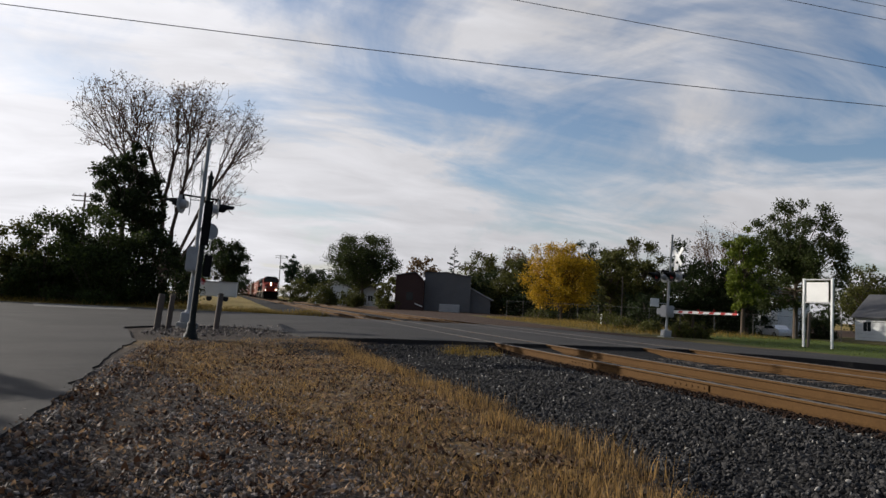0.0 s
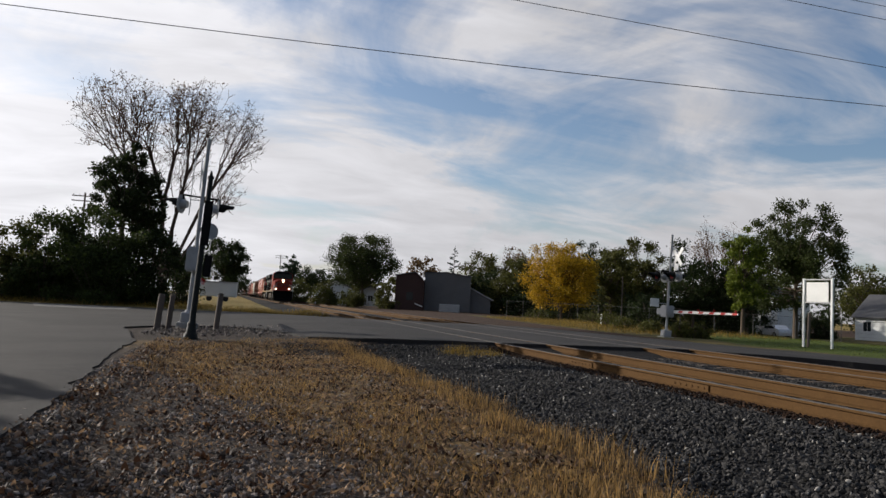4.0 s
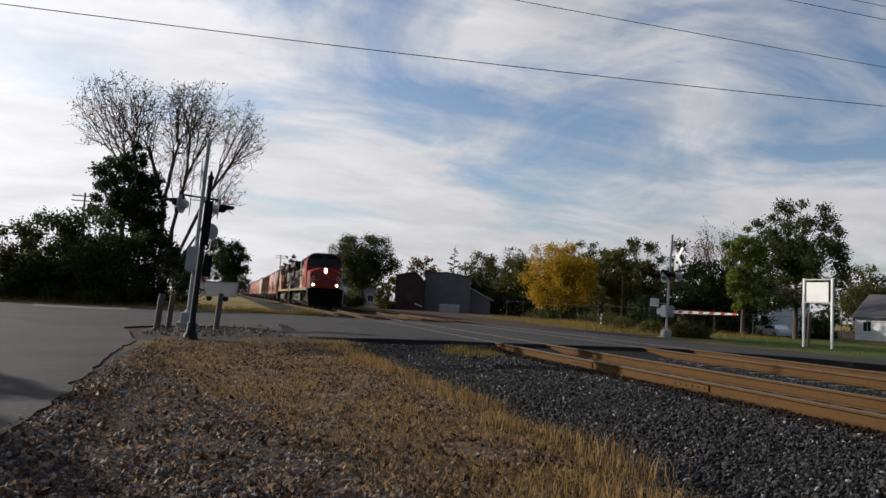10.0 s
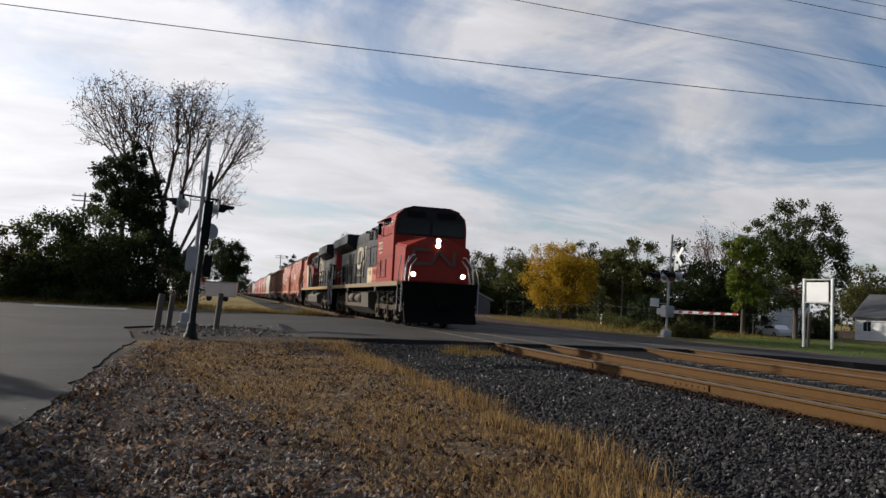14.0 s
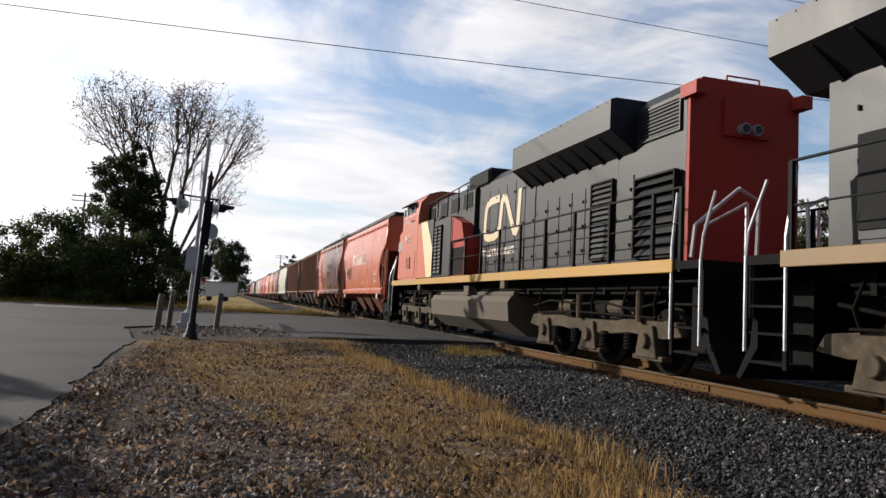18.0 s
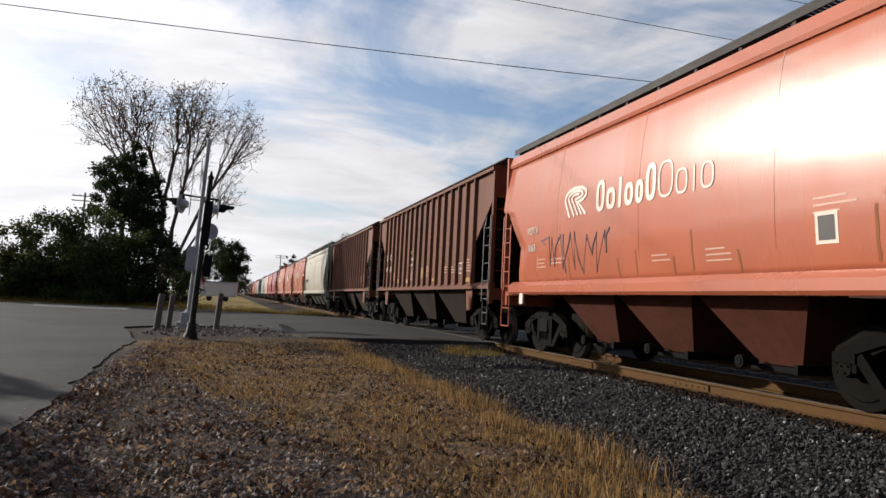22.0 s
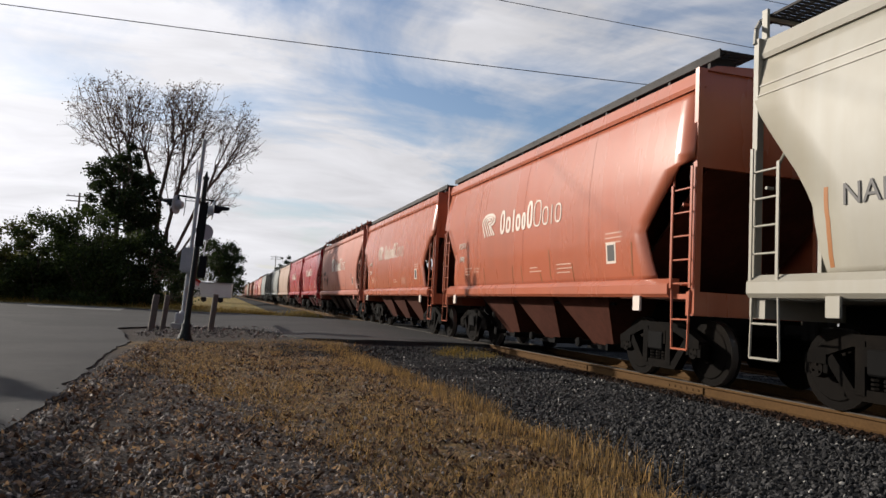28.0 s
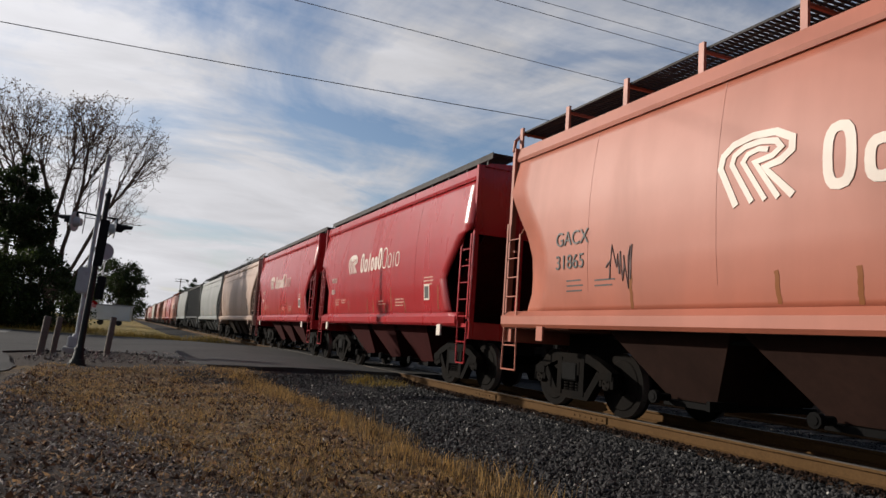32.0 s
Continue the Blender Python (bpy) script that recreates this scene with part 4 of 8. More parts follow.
def flasher(t, x, z, turn_, y=0.0, r=0.29):
    """A flashing-light head: round backing disc, hood and red lens, facing the way turn_ (degrees from +x)."""
    m = Matrix.Translation((x, y, z)) @ Matrix.Rotation(radians(turn_), 4, "Z")

    def put(name, bm, material, parent, label=""):
        bmesh.ops.transform(bm, matrix=m, verts=bm.verts)
        return part(name, bm, material, parent, label)
    bm = bmesh.new()
    rod(bm, (-0.012, 0, 0), (0.012, 0, 0), r, n=24)
    d = put("light_disc", bm, M_ALU, t)
    bm = bmesh.new()
    rod(bm, (-0.20, 0, 0), (-0.01, 0, 0), 0.11, 0.17, n=16)
    put("light_housing", bm, M_ALU, d)
    bm = bmesh.new()
    rod(bm, (0.013, 0, 0), (0.016, 0, 0), r - 0.005, n=24)
    put("disc_face", bm, M_BLACK, d)
    bm = bmesh.new()
    rod(bm, (0.015, 0, 0), (0.03, 0, 0), 0.12, n=16)
    put("lens", bm, M_LENSRED, d)
    bm = bmesh.new()
    n, k = 14, []
    for i in range(n + 1):
        a = math.pi * (-0.12 + 1.24 * i / n)
        c, s = math.cos(a), math.sin(a)
        far = 0.50 if s > 0.2 else 0.24
        k.append([bm.verts.new(v) for v in ((0.02, 0.175 * c, 0.175 * s), (far, 0.15 * c, 0.15 * s), (0.02, 0.19 * c, 0.19 * s), (far, 0.165 * c, 0.165 * s))])
    for p, q in zip(k, k[1:]):
        bm.faces.new((p[0], q[0], q[1], p[1]))
        bm.faces.new((p[2], p[3], q[3], q[2]))
        bm.faces.new((p[1], q[1], q[3], p[3]))
    put("hood", bm, M_BLACK, d)


def crossbuck(t, y, z, facing, x=0.0):
    """Two crossed white boards facing along x."""
    for a in (48, -48):
        bm = bmesh.new()
        box(bm, (x, y, z), (0.02, 1.22, 0.21), Matrix.Rotation(radians(a), 4, "X"))
        bevel(bm, 0.004)
        x += 0.022 * facing
        b = part("crossbuck_board", bm, M_SIGNWHITE, t)
        bm = bmesh.new()
        for k in range(7):
            box(bm, (x - 0.01 * facing, y + (k - 3) * 0.11 * math.cos(radians(a)), z + (k - 3) * 0.11 * math.sin(radians(a))), (0.01, 0.05, 0.12), Matrix.Rotation(radians(a), 4, "X"))
        part("lettering", bm, M_BLACK, b)


def signal(x, y, z, lean, arm_way, label, high, arm_len, tilt_arm=0.0):
    t = thing("crossing_signal", pose(x, y, z, 0, lean, 0), label, "crossing signal", "level crossing signals")
    bm = bmesh.new()
    rod(bm, (0, 0, 0.25), (0, 0, high), 0.064, n=14)
    rod(bm, (0, 0, high), (0, 0, high + 0.05), 0.072, 0.03, n=14)
    part("mast", bm, M_ALU, t)
    bm = bmesh.new()
    bbox(bm, -0.32, 0.32, -0.32, 0.32, -0.5, 0.02)
    bevel(bm, 0.03)
    part("foundation", bm, M_CONCRETE, t)
    bm = bmesh.new()
    rod(bm, (0, 0, 0.0), (0, 0, 0.42), 0.19, 0.11, n=14)
    bbox(bm, -0.22, 0.22, -0.18, 0.18, 0.02, 0.34)
    bevel(bm, 0.03)
    part("junction_base", bm, M_ALU, t)
    bm = bmesh.new()
    bbox(bm, -0.26, 0.22, -0.26, 0.26, 1.62, 2.40) if arm_way > 0 else bbox(bm, -0.24, 0.24, -0.3, 0.34, 1.02, 1.62)
    bevel(bm, 0.05, 2)
    part("gate_mechanism", bm, M_ALU, t)
    za = 1.32
    bm = bmesh.new()
    prism(bm, [(arm_way * 0.25, za - 0.08), (arm_way * arm_len, za - 0.04), (arm_way * arm_len, za + 0.04), (arm_way * 0.25, za + 0.08)], "x", 0.16, 0.20)
    arm = part("gate_arm", bm, M_SIGNWHITE, t, "white gate arm with red bands")
    k = 0.7
    while k < arm_len - 0.3:
        bm = bmesh.new()
        prism(bm, [(arm_way * k, za - 0.05), (arm_way * (k + 0.32), za - 0.05), (arm_way * (k + 0.40), za + 0.05), (arm_way * (k + 0.08), za + 0.05)], "x", 0.152, 0.208)
        part("red_band", bm, M_RED, arm)
        k += 0.82
    for k in (0.45, 0.68, 0.97):
        bm = bmesh.new()
        rod(bm, (0.18, arm_way * arm_len * k, za + 0.05), (0.18, arm_way * arm_len * k, za + 0.16), 0.05, n=10)
        part("arm_lamp", bm, M_LENSRED, arm)
    bm = bmesh.new()
    bbox(bm, 0.12, 0.24, -arm_way * 0.2, -arm_way * 1.0, za - 0.05, za + 0.05)
    bbox(bm, 0.08, 0.28, -arm_way * 0.7, -arm_way * 1.1, za - 0.16, za + 0.16)
    part("counterweight", bm, M_ALU, t)
    return t


def build_signals():
    t = signal(-1.29, 24.0, -0.06, 2.4, 1, "grey railway crossing signal mast with lowered gate and hooded lamps", 5.9, 5.0)
    bm = bmesh.new()
    rod(bm, (-0.58, 0.0, 4.02), (0.56, 0.0, 3.98), 0.03, n=8)
    rod(bm, (-0.56, 0.0, 4.0), (-0.56, 0.0, 3.8), 0.03, n=8)
    rod(bm, (0.54, 0.0, 4.0), (0.54, 0.0, 3.7), 0.03, n=8)
    part("light_arm", bm, M_BLACK, t)
    flasher(t, -0.60, 3.72, 158, 0.0, 0.30)
    flasher(t, 0.50, 3.68, 8, 0.0, 0.30)
    bm = bmesh.new()
    rod(bm, (0.36, -0.06, 2.95), (0.33, 0.02, 2.95), 0.26, 0.26, n=22)
    rod(bm, (0.33, 0.02, 2.95), (0.30, 0.12, 2.95), 0.2, 0.05, n=18)
    rod(bm, (0.0, 0.05, 2.95), (0.33, 0.05, 2.95), 0.03, n=8)
    part("bell", bm, M_ALU, t)
    bm = bmesh.new()
    rod(bm, (-0.35, 0.1, 3.4), (-0.35, 0.1, 5.5), 0.015, n=6)
    rod(bm, (-0.35, 0.1, 3.9), (0, 0, 3.9), 0.015, n=6)
    rod(bm, (0.36, 0.05, 1.5), (0.42, 0.05, 2.9), 0.014, n=6)
    part("conduit", bm, M_STEEL, t)
    bm = bmesh.new()
    bbox(bm, 0.10, 0.14, -0.05, 0.55, 4.0, 4.5)
    part("sign_plate", bm, M_ALU, t)
    crossbuck(t, 0.0, 4.7, -1, -0.09)
    bm = bmesh.new()
    bbox(bm, 0.28, 0.52, -0.2, 0.2, 1.5, 2.2)
    bevel(bm, 0.03)
    part("relay_box", bm, M_BLACK, t)

    t = signal(21.6, 32.5, -0.2, 2.6, -1, "grey railway crossing signal with white crossbuck and lowered striped gate", 5.3, 5.2)
    crossbuck(t, -0.42, 4.15, 1, 0.1)
    bm = bmesh.new()
    bbox(bm, 0.06, 0.10, -0.62, -0.25, 3.45, 3.80)
    part("sign_plate", bm, M_SIGNWHITE, t)
    bm = bmesh.new()
    rod(bm, (0, -0.8, 3.4), (0, 0.8, 3.4), 0.035, n=8)
    rod(bm, (-0.5, 0, 3.4), (0.5, 0, 3.4), 0.035, n=8)
    part("light_arm", bm, M_BLACK, t)
    flasher(t, 0.12, 3.12, 10, -0.55)
    flasher(t, 0.12, 3.12, 10, 0.6)
    flasher(t, -0.2, 3.12, 190, -0.52)
    flasher(t, -0.35, 3.12, 190, 0.6)
    bm = bmesh.new()
    box(bm, (-0.72, 0.1, 1.72), (0.5, 0.03, 0.42))
    part("sign_plate", bm, M_SIGNWHITE, t)
    bm = bmesh.new()
    rod(bm, (-0.55, 0.1, 1.7), (0, 0.05, 1.7), 0.02, n=6)
    part("sign_bracket", bm, M_STEEL, t)

    # dark post before the signal
    t = thing("iron_post", pose(-0.90, 18.4, -0.235, 0, 2.9, 0), "dark green iron post on a flared base beside the asphalt", "post")
    bm = bmesh.new()
    for a, b, r, r2 in ((0, 0.07, 0.20, 0.20), (0.07, 0.16, 0.17, 0.15), (0.16, 0.36, 0.13, 0.10), (0.36, 0.42, 0.12, 0.11), (0.42, 0.52, 0.09, 0.07)):
        rod(bm, (0, 0, a), (0, 0, b), r, r2, n=16)
    part("base", bm, M_GREENBLACK, t)
    bm = bmesh.new()
    rod(bm, (0, 0, 0.5), (0, 0, 3.95), 0.075, 0.06, n=14)
    part("shaft", bm, M_GREENBLACK, t)
    bm = bmesh.new()
    rod(bm, (0, 0, 3.95), (0, 0, 4.02), 0.08, 0.08, n=12)
    rod(bm, (0, 0, 4.02), (0, 0, 4.16), 0.05, 0.015, n=12)
    part("finial", bm, M_GREENBLACK, t)
    bm = bmesh.new()
    bbox(bm, -0.055, 0.005, 0.06, 0.82, 2.75, 3.75)
    bbox(bm, -0.06, 0.14, -0.09, -0.07, 2.3, 3.4)
    part("sign_plate", bm, M_BLACK, t)

    # guard posts round the signal
    for x, y, z, h, m, w in ((-2.02, 22.3, -0.15, 0.98, M_WOOD, 0.17), (-1.74, 22.6, -0.15, 0.98, M_WOOD, 0.14), (-0.40, 22.9, -0.12, 1.05, M_WOOD, 0.15)):
        bm = bmesh.new()
        bbox(bm, -w / 2, w / 2, -w / 2, w / 2, -0.1, h)
        bevel(bm, 0.025)
        ob = link("guard_post", bm, m)
        ob.matrix_basis = pose(x, y, z, 0, 4.5, 12)
        tagged(ob, "square weathered guard post beside the crossing signal", "post", "guard posts by the signal")

    # signboard on the lawn, seen from behind
    t = thing("signboard", pose(25.85, 26.9, -0.25, 0, 0, -76), "blank white signboard on two white posts on the lawn", "sign")
    for x in (-0.68, 0.68):
        bm = bmesh.new()
        bbox(bm, x - 0.05, x + 0.05, -0.05, 0.05, -0.1, 3.2)
        bevel(bm, 0.008)
        part("post", bm, M_SIGNWHITE, t)
    bm = bmesh.new()
    bbox(bm, -0.55, 0.5, -0.02, 0.03, 2.12, 3.02)
    part("panel", bm, M_SIGNWHITE, t)
    for z in (2.06, 3.12):
        bm = bmesh.new()
        bbox(bm, -0.64, 0.64, -0.045, -0.02, z, z + 0.05)
        part("rail", bm, M_STEEL, t)
    ob = None
    bm = bmesh.new()
    bbox(bm, -0.05, 0.05, -0.05, 0.05, -0.1, 1.55)
    bevel(bm, 0.01)
    ob = link("wooden_post", bm, M_WOOD)
    ob.matrix_basis = pose(25.6, 27.2, -0.2, 0, 2, 0)
    tagged(ob, "short grey wooden post behind the signboard", "post")


def window_part(parent, x, z, w, h, y=-0.03):
    bm = bmesh.new()
    bbox(bm, x - w / 2, x + w / 2, y, y + 0.02, z, z + h)
    wd = part("window", bm, M_GLASS, parent)
    bm = bmesh.new()
    for a, b, c, d in ((x - w / 2 - 0.07, x - w / 2, z - 0.07, z + h + 0.07), (x + w / 2, x + w / 2 + 0.07, z - 0.07, z + h + 0.07), (x - w / 2, x + w / 2, z + h, z + h + 0.07), (x - w / 2, x + w / 2, z - 0.07, z), (x - 0.02, x + 0.02, z, z + h)):
        bbox(bm, a, b, y - 0.02, y + 0.02, c, d)
    part("window_frame", bm, M_SIGNWHITE, wd)


def house(x, y, z, rz, w, d, wall, roof, label, material, windows, name="house", eave=False):
    """A small house; its front is a gable, or with eave the long side under the roof's edge."""
    t = thing(name, pose(x, y, z, 0, 0, rz), label, "house")
    bm = bmesh.new()
    bbox(bm, -w / 2, w / 2, 0, d, -0.9, wall)
    part("wall", bm, material, t)
    axis, half, mid, lo, hi = ("x", d / 2, d / 2, -w / 2, w / 2) if eave else ("y", w / 2, 0, 0, d)
    for s in (-1, 1):
        bm = bmesh.new()
        prism(bm, [(mid + s * (half + 0.35), wall - 0.12), (mid, roof), (mid, roof + 0.14), (mid + s * (half + 0.38), wall + 0.02)], axis, lo - 0.35, hi + 0.35)
        part("roof", bm, M_ROOF, t)
    bm = bmesh.new()
    prism(bm, [(mid - half, wall), (mid + half, wall), (mid, roof - 0.02)], axis, lo, hi)
    part("gable", bm, material, t)
    for wx, wz, ww, wh in windows:
        window_part(t, wx, wz, ww, wh)
    return t


def build_buildings():
    # metal shed by the railway
    t = thing("metal_shed", pose(28.7, 95.8, -0.1, 0, 0, -16.7), "grey metal-clad shed with a dark brown gabled end bay", "shed")
    bm = bmesh.new()
    prism(bm, [(-3.2, -0.3), (3.2, -0.3), (3.2, 4.9), (-0.2, 5.35), (-3.2, 5.2)], "y", 0, 14)
    part("wall", bm, M_METALWALL, t)
    bm = bmesh.new()
    k = -3.1
    while k < 3.2:
        bbox(bm, k, k + 0.05, -0.03, 0.0, -0.2, 4.85)
        k += 0.45
    part("cladding_rib", bm, M_METALWALL, t)
    bm = bmesh.new()
    prism(bm, [(-3.3, 5.2), (-0.2, 5.36), (3.3, 4.9), (3.3, 5.0), (-0.2, 5.48), (-3.3, 5.32)], "y", -0.2, 14.2)
    part("roof", bm, M_ROOF, t)
    bm = bmesh.new()
    prism(bm, [(-7.1, -0.3), (-3.22, -0.3), (-3.22, 3.9), (-4.4, 5.1), (-7.1, 4.6)], "y", -2.2, 10)
    part("end_bay", bm, M_BROWNWALL, t)
    bm = bmesh.new()
    prism(bm, [(-7.3, 4.58), (-4.4, 5.12), (-3.1, 3.85), (-3.1, 3.95), (-4.4, 5.25), (-7.3, 4.7)], "y", -2.4, 10.2)
    part("end_roof", bm, M_ROOF, t)
    bm = bmesh.new()
    prism(bm, [(3.22, -0.3), (6.1, -0.3), (6.1, 1.9), (3.22, 3.35)], "y", 1, 12)
    part("lean_to", bm, M_METALWALL, t)
    bm = bmesh.new()
    prism(bm, [(3.22, 3.35), (6.5, 1.75), (6.5, 1.88), (3.22, 3.5)], "y", 0.8, 12.2)
    part("lean_to_roof", bm, M_STEEL, t)
    bm = bmesh.new()
    bbox(bm, -5.6, -4.7, -2.23, -2.2, 1.3, 2.4)
    part("window", bm, M_GLASS, t)
    bm = bmesh.new()
    rod(bm, (-4.4, -2.6, 0.9), (-3.3, -2.6, 0.5), 0.06, n=6)
    part("handrail", bm, M_SIGNWHITE, t)
    bm = bmesh.new()
    bbox(bm, -1.2, 1.6, -1.6, -0.6, -0.2, 1.0)
    bevel(bm, 0.05)
    ob = link("storage_tank", bm, M_STEEL)
    ob.matrix_basis = pose(28.2, 93.6, -0.1, 0, 0, -16.7)
    tagged(ob, "low grey metal container in front of the shed", "container")
    house(73.6, 64.5, -0.95, -73, 10.0, 8, 2.75, 5.5, "small white house with a grey shingle roof and dark windows", M_HOUSE, ((-3.6, 1.1, 0.9, 1.1), (-0.6, 1.1, 0.9, 1.1), (2.8, 1.1, 0.9, 1.1)), eave=True)
    house(63.5, 77, -0.8, -70, 7, 8, 4.2, 6.0, "pale two-storey house half hidden behind trees", M_HOUSE, ((-2.2, 0.9, 0.9, 1.2), (1.8, 0.9, 0.9, 1.2), (-2.2, 2.9, 0.9, 1.0), (1.8, 2.9, 0.9, 1.0)))
    house(17.5, 128, -0.1, -8, 7, 8, 2.6, 4.2, "low pale house behind bushes along the railway", M_HOUSE, ((-1.5, 0.9, 0.9, 1.0), (1.5, 0.9, 0.9, 1.0)))
    house(22.6, 121, -0.1, -10, 4.2, 6, 2.4, 3.4, "small pale outbuilding behind the lone tree", M_HOUSE, ((0, 0.9, 0.8, 0.9),), "outbuilding")
    # white trailer beyond the road
    t = thing("box_trailer", pose(-1.4, 75, 0.1, 0, 0, -4), "low white box trailer parked beyond the road", "trailer")
    bm = bmesh.new()
    bbox(bm, -1.75, 1.75, 0, 2.2, 0.45, 1.85)
    bevel(bm, 0.06)
    part("body", bm, M_HOUSE, t)
    bm = bmesh.new()
    bbox(bm, -1.8, 1.8, -0.05, 2.25, 1.83, 1.95)
    part("roof", bm, M_STEEL, t)
    for x in (-0.8, 0.8):
        bm = bmesh.new()
        rod(bm, (x, 0.05, 0.25), (x, 0.3, 0.25), 0.27, n=18)
        part("wheel", bm, M_TYRE, t)
    # white car on the lawn's far side
    t = thing("car", pose(60.5, 69.4, -1.03, 0, 0, -8), "white saloon car parked beyond the lawn", "car")
    bm = bmesh.new()
    prism(bm, [(-2.1, 0.25), (2.15, 0.25), (2.2, 0.62), (1.95, 0.86), (0.95, 0.95), (0.45, 1.38), (-0.95, 1.42), (-1.6, 1.0), (-2.1, 0.92), (-2.2, 0.6)], "x", -0.84, 0.84)
    bevel(bm, 0.09, 2)
    part("body", bm, M_CAR, t)
    for s in (-1, 1):
        bm = bmesh.new()
        prism(bm, [(-1.35, 1.0), (0.75, 0.98), (0.38, 1.30), (-0.9, 1.34)], "x", s * 0.835, s * 0.85)
        part("side_window", bm, M_GLASS, t)
        for y in (-1.35, 1.35):
            bm = bmesh.new()
            rod(bm, (s * 0.68, y, 0.31), (s * 0.87, y, 0.31), 0.31, n=18)
            w = part("wheel", bm, M_TYRE, t)
            bm = bmesh.new()
            rod(bm, (s * 0.86, y, 0.31), (s * 0.88, y, 0.31), 0.19, n=14)
            part("rim", bm, M_STEEL, w)
    # wire fence behind the lawn
    line = [(33.0, 84), (38.5, 66), (41.5, 55), (46.5, 46), (58, 37)]
    t = thing("wire_fence", Matrix.Identity(4), "grey chain-link fence with steel posts along the lawn", "fence", kind="structure")
    for (x0, y0), (x1, y1) in zip(line, line[1:]):
        n = max(1, int(math.hypot(x1 - x0, y1 - y0) / 3))
        for k in range(n):
            x, y = x0 + (x1 - x0) * k / n, y0 + (y1 - y0) * k / n
            bm = bmesh.new()
            rod(bm, (x, y, land(x, y) - 0.2), (x, y, land(x, y) + 1.9), 0.035, n=6)
            part("fence_post", bm, M_FENCE, t)
        bm = bmesh.new()
        rod(bm, (x0, y0, land(x0, y0) + 1.85), (x1, y1, land(x1, y1) + 1.85), 0.014, n=5)
        for k in range(5):
            rod(bm, (x0, y0, land(x0, y0) + 0.3 + k * 0.3), (x1, y1, land(x1, y1) + 0.3 + k * 0.3), 0.003, n=4)
        part("fence_wire", bm, M_FENCE, t)
    # poles
    for x, y, z, h, r, arms in ((-18.5, 98.3, 0, 12.6, 0.14, 1), (40.4, 69.1, -0.3, 5.2, 0.07, 0), (24.5, 36.8, -0.2, 3.0, 0.04, 0), (43.5, 66, -0.3, 4.2, 0.06, 0), (12.9, 215, 0, 13, 0.14, 1)):
        t = thing("utility_pole", pose(x, y, min(z, land(x, y)) if x > 30 else z), "grey wooden utility pole" + (" with a crossarm and insulators" if arms else " standing by the fence"), "pole")
        bm = bmesh.new()
        rod(bm, (0, 0, -0.3), (0, 0, h), r, r * 0.75, n=10)
        part("shaft", bm, M_WOOD, t)
        if arms:
            for zz in (h - 0.5, h - 1.1):
                bm = bmesh.new()
                bbox(bm, -1.5, 1.5, -0.06, 0.06, zz, zz + 0.12)
                part("crossarm", bm, M_WOOD, t)
            for xx in (-1.3, -0.6, 0.6, 1.3):
                bm = bmesh.new()
                rod(bm, (xx, 0, h - 0.38), (xx, 0, h - 0.2), 0.05, n=8)
                part("insulator", bm, M_STEEL, t)
    # white marker stake
    bm = bmesh.new()
    bbox(bm, -0.06, 0.06, -0.04, 0.04, -0.2, 0.9)
    ob = link("marker_stake", bm, M_SIGNWHITE)
    ob.matrix_basis = pose(31.6, 57.5, -0.2)
    tagged(ob, "white marker stake in the rough grass", "stake")
    # cables over the road
    for (x0, y0), (x1, y1), sag, r in (((-7.03, 23.05), (22.56, 20.3), 0.16, 0.013), ((2.18, 16.96), (18.35, 17.15), 0.08, 0.009), ((7.41, 14.5), (16.07, 14.52), 0.0, 0.008), ((8.93, 13.98), (13.64, 13.92), 0.0, 0.007), ((11.2, 12.93), (13.28, 12.9), 0.0, 0.007)):
        a, b = Vector((x0, y0, 9.0)), Vector((x1, y1, 9.0))
        mid, along = (a + b) / 2, (b - a).normalized()
        rise = [mid + along * (j * 2.5) + Vector((0, 0, sag * ((j * 2.5 / 18) ** 2 - 1))) for j in range(-24, 37)]
        segs = [(p, q, r, r) for p, q in zip(rise, rise[1:])]
        ob = link("overhead_cable", mesh_of("overhead_cable", *tubes(segs, 6)), M_CABLE, smooth=True)
        tagged(ob, "thin black overhead cable spanning the road", "cable", kind="structure")


# ---- the train ----
def paint(name, base, rough=0.36, dirt=None, amount=0.45, coat=0.0, spec=0.3):
    return mat(name, base, rough, 0, 0.88, 0.3, 6, 0.9, 0.04, 0.006, dirt=dirt or (base[0] * 0.55, base[1] * 0.6, base[2] * 0.6), dirt_amount=amount, streak=0.22, coat=coat, spec=spec)


M_ORANGE = paint("faded_orange_paint", (0.385, 0.108, 0.055), 0.27, spec=0.5)
M_PINKORANGE = paint("pale_orange_paint", (0.345, 0.105, 0.062), 0.5)
M_CARRED = paint("bright_red_paint", (0.32, 0.016, 0.019), 0.28, spec=0.45)
M_BROWN = paint("oxide_brown_paint", (0.12, 0.043, 0.024), 0.66, (0.07, 0.034, 0.024), 0.6, spec=0.14)
M_BROWN2 = paint("reddish_brown_paint", (0.135, 0.041, 0.018), 0.55, (0.075, 0.036, 0.024), 0.9, spec=0.2)
M_CREAMCAR = paint("dirty_white_paint", (0.305, 0.285, 0.235), 0.5, (0.25, 0.21, 0.145), 0.6)
M_TAN = paint("tan_paint", (0.36, 0.24, 0.18), 0.45)
M_GREYCAR = paint("grey_paint_worn", (0.17, 0.175, 0.165), 0.5)
M_DARKCAR = paint("charcoal_paint", (0.06, 0.062, 0.062), 0.5)
M_LOCORED = paint("loco_red", (0.235, 0.026, 0.017), 0.55, (0.18, 0.036, 0.024), spec=0.12)
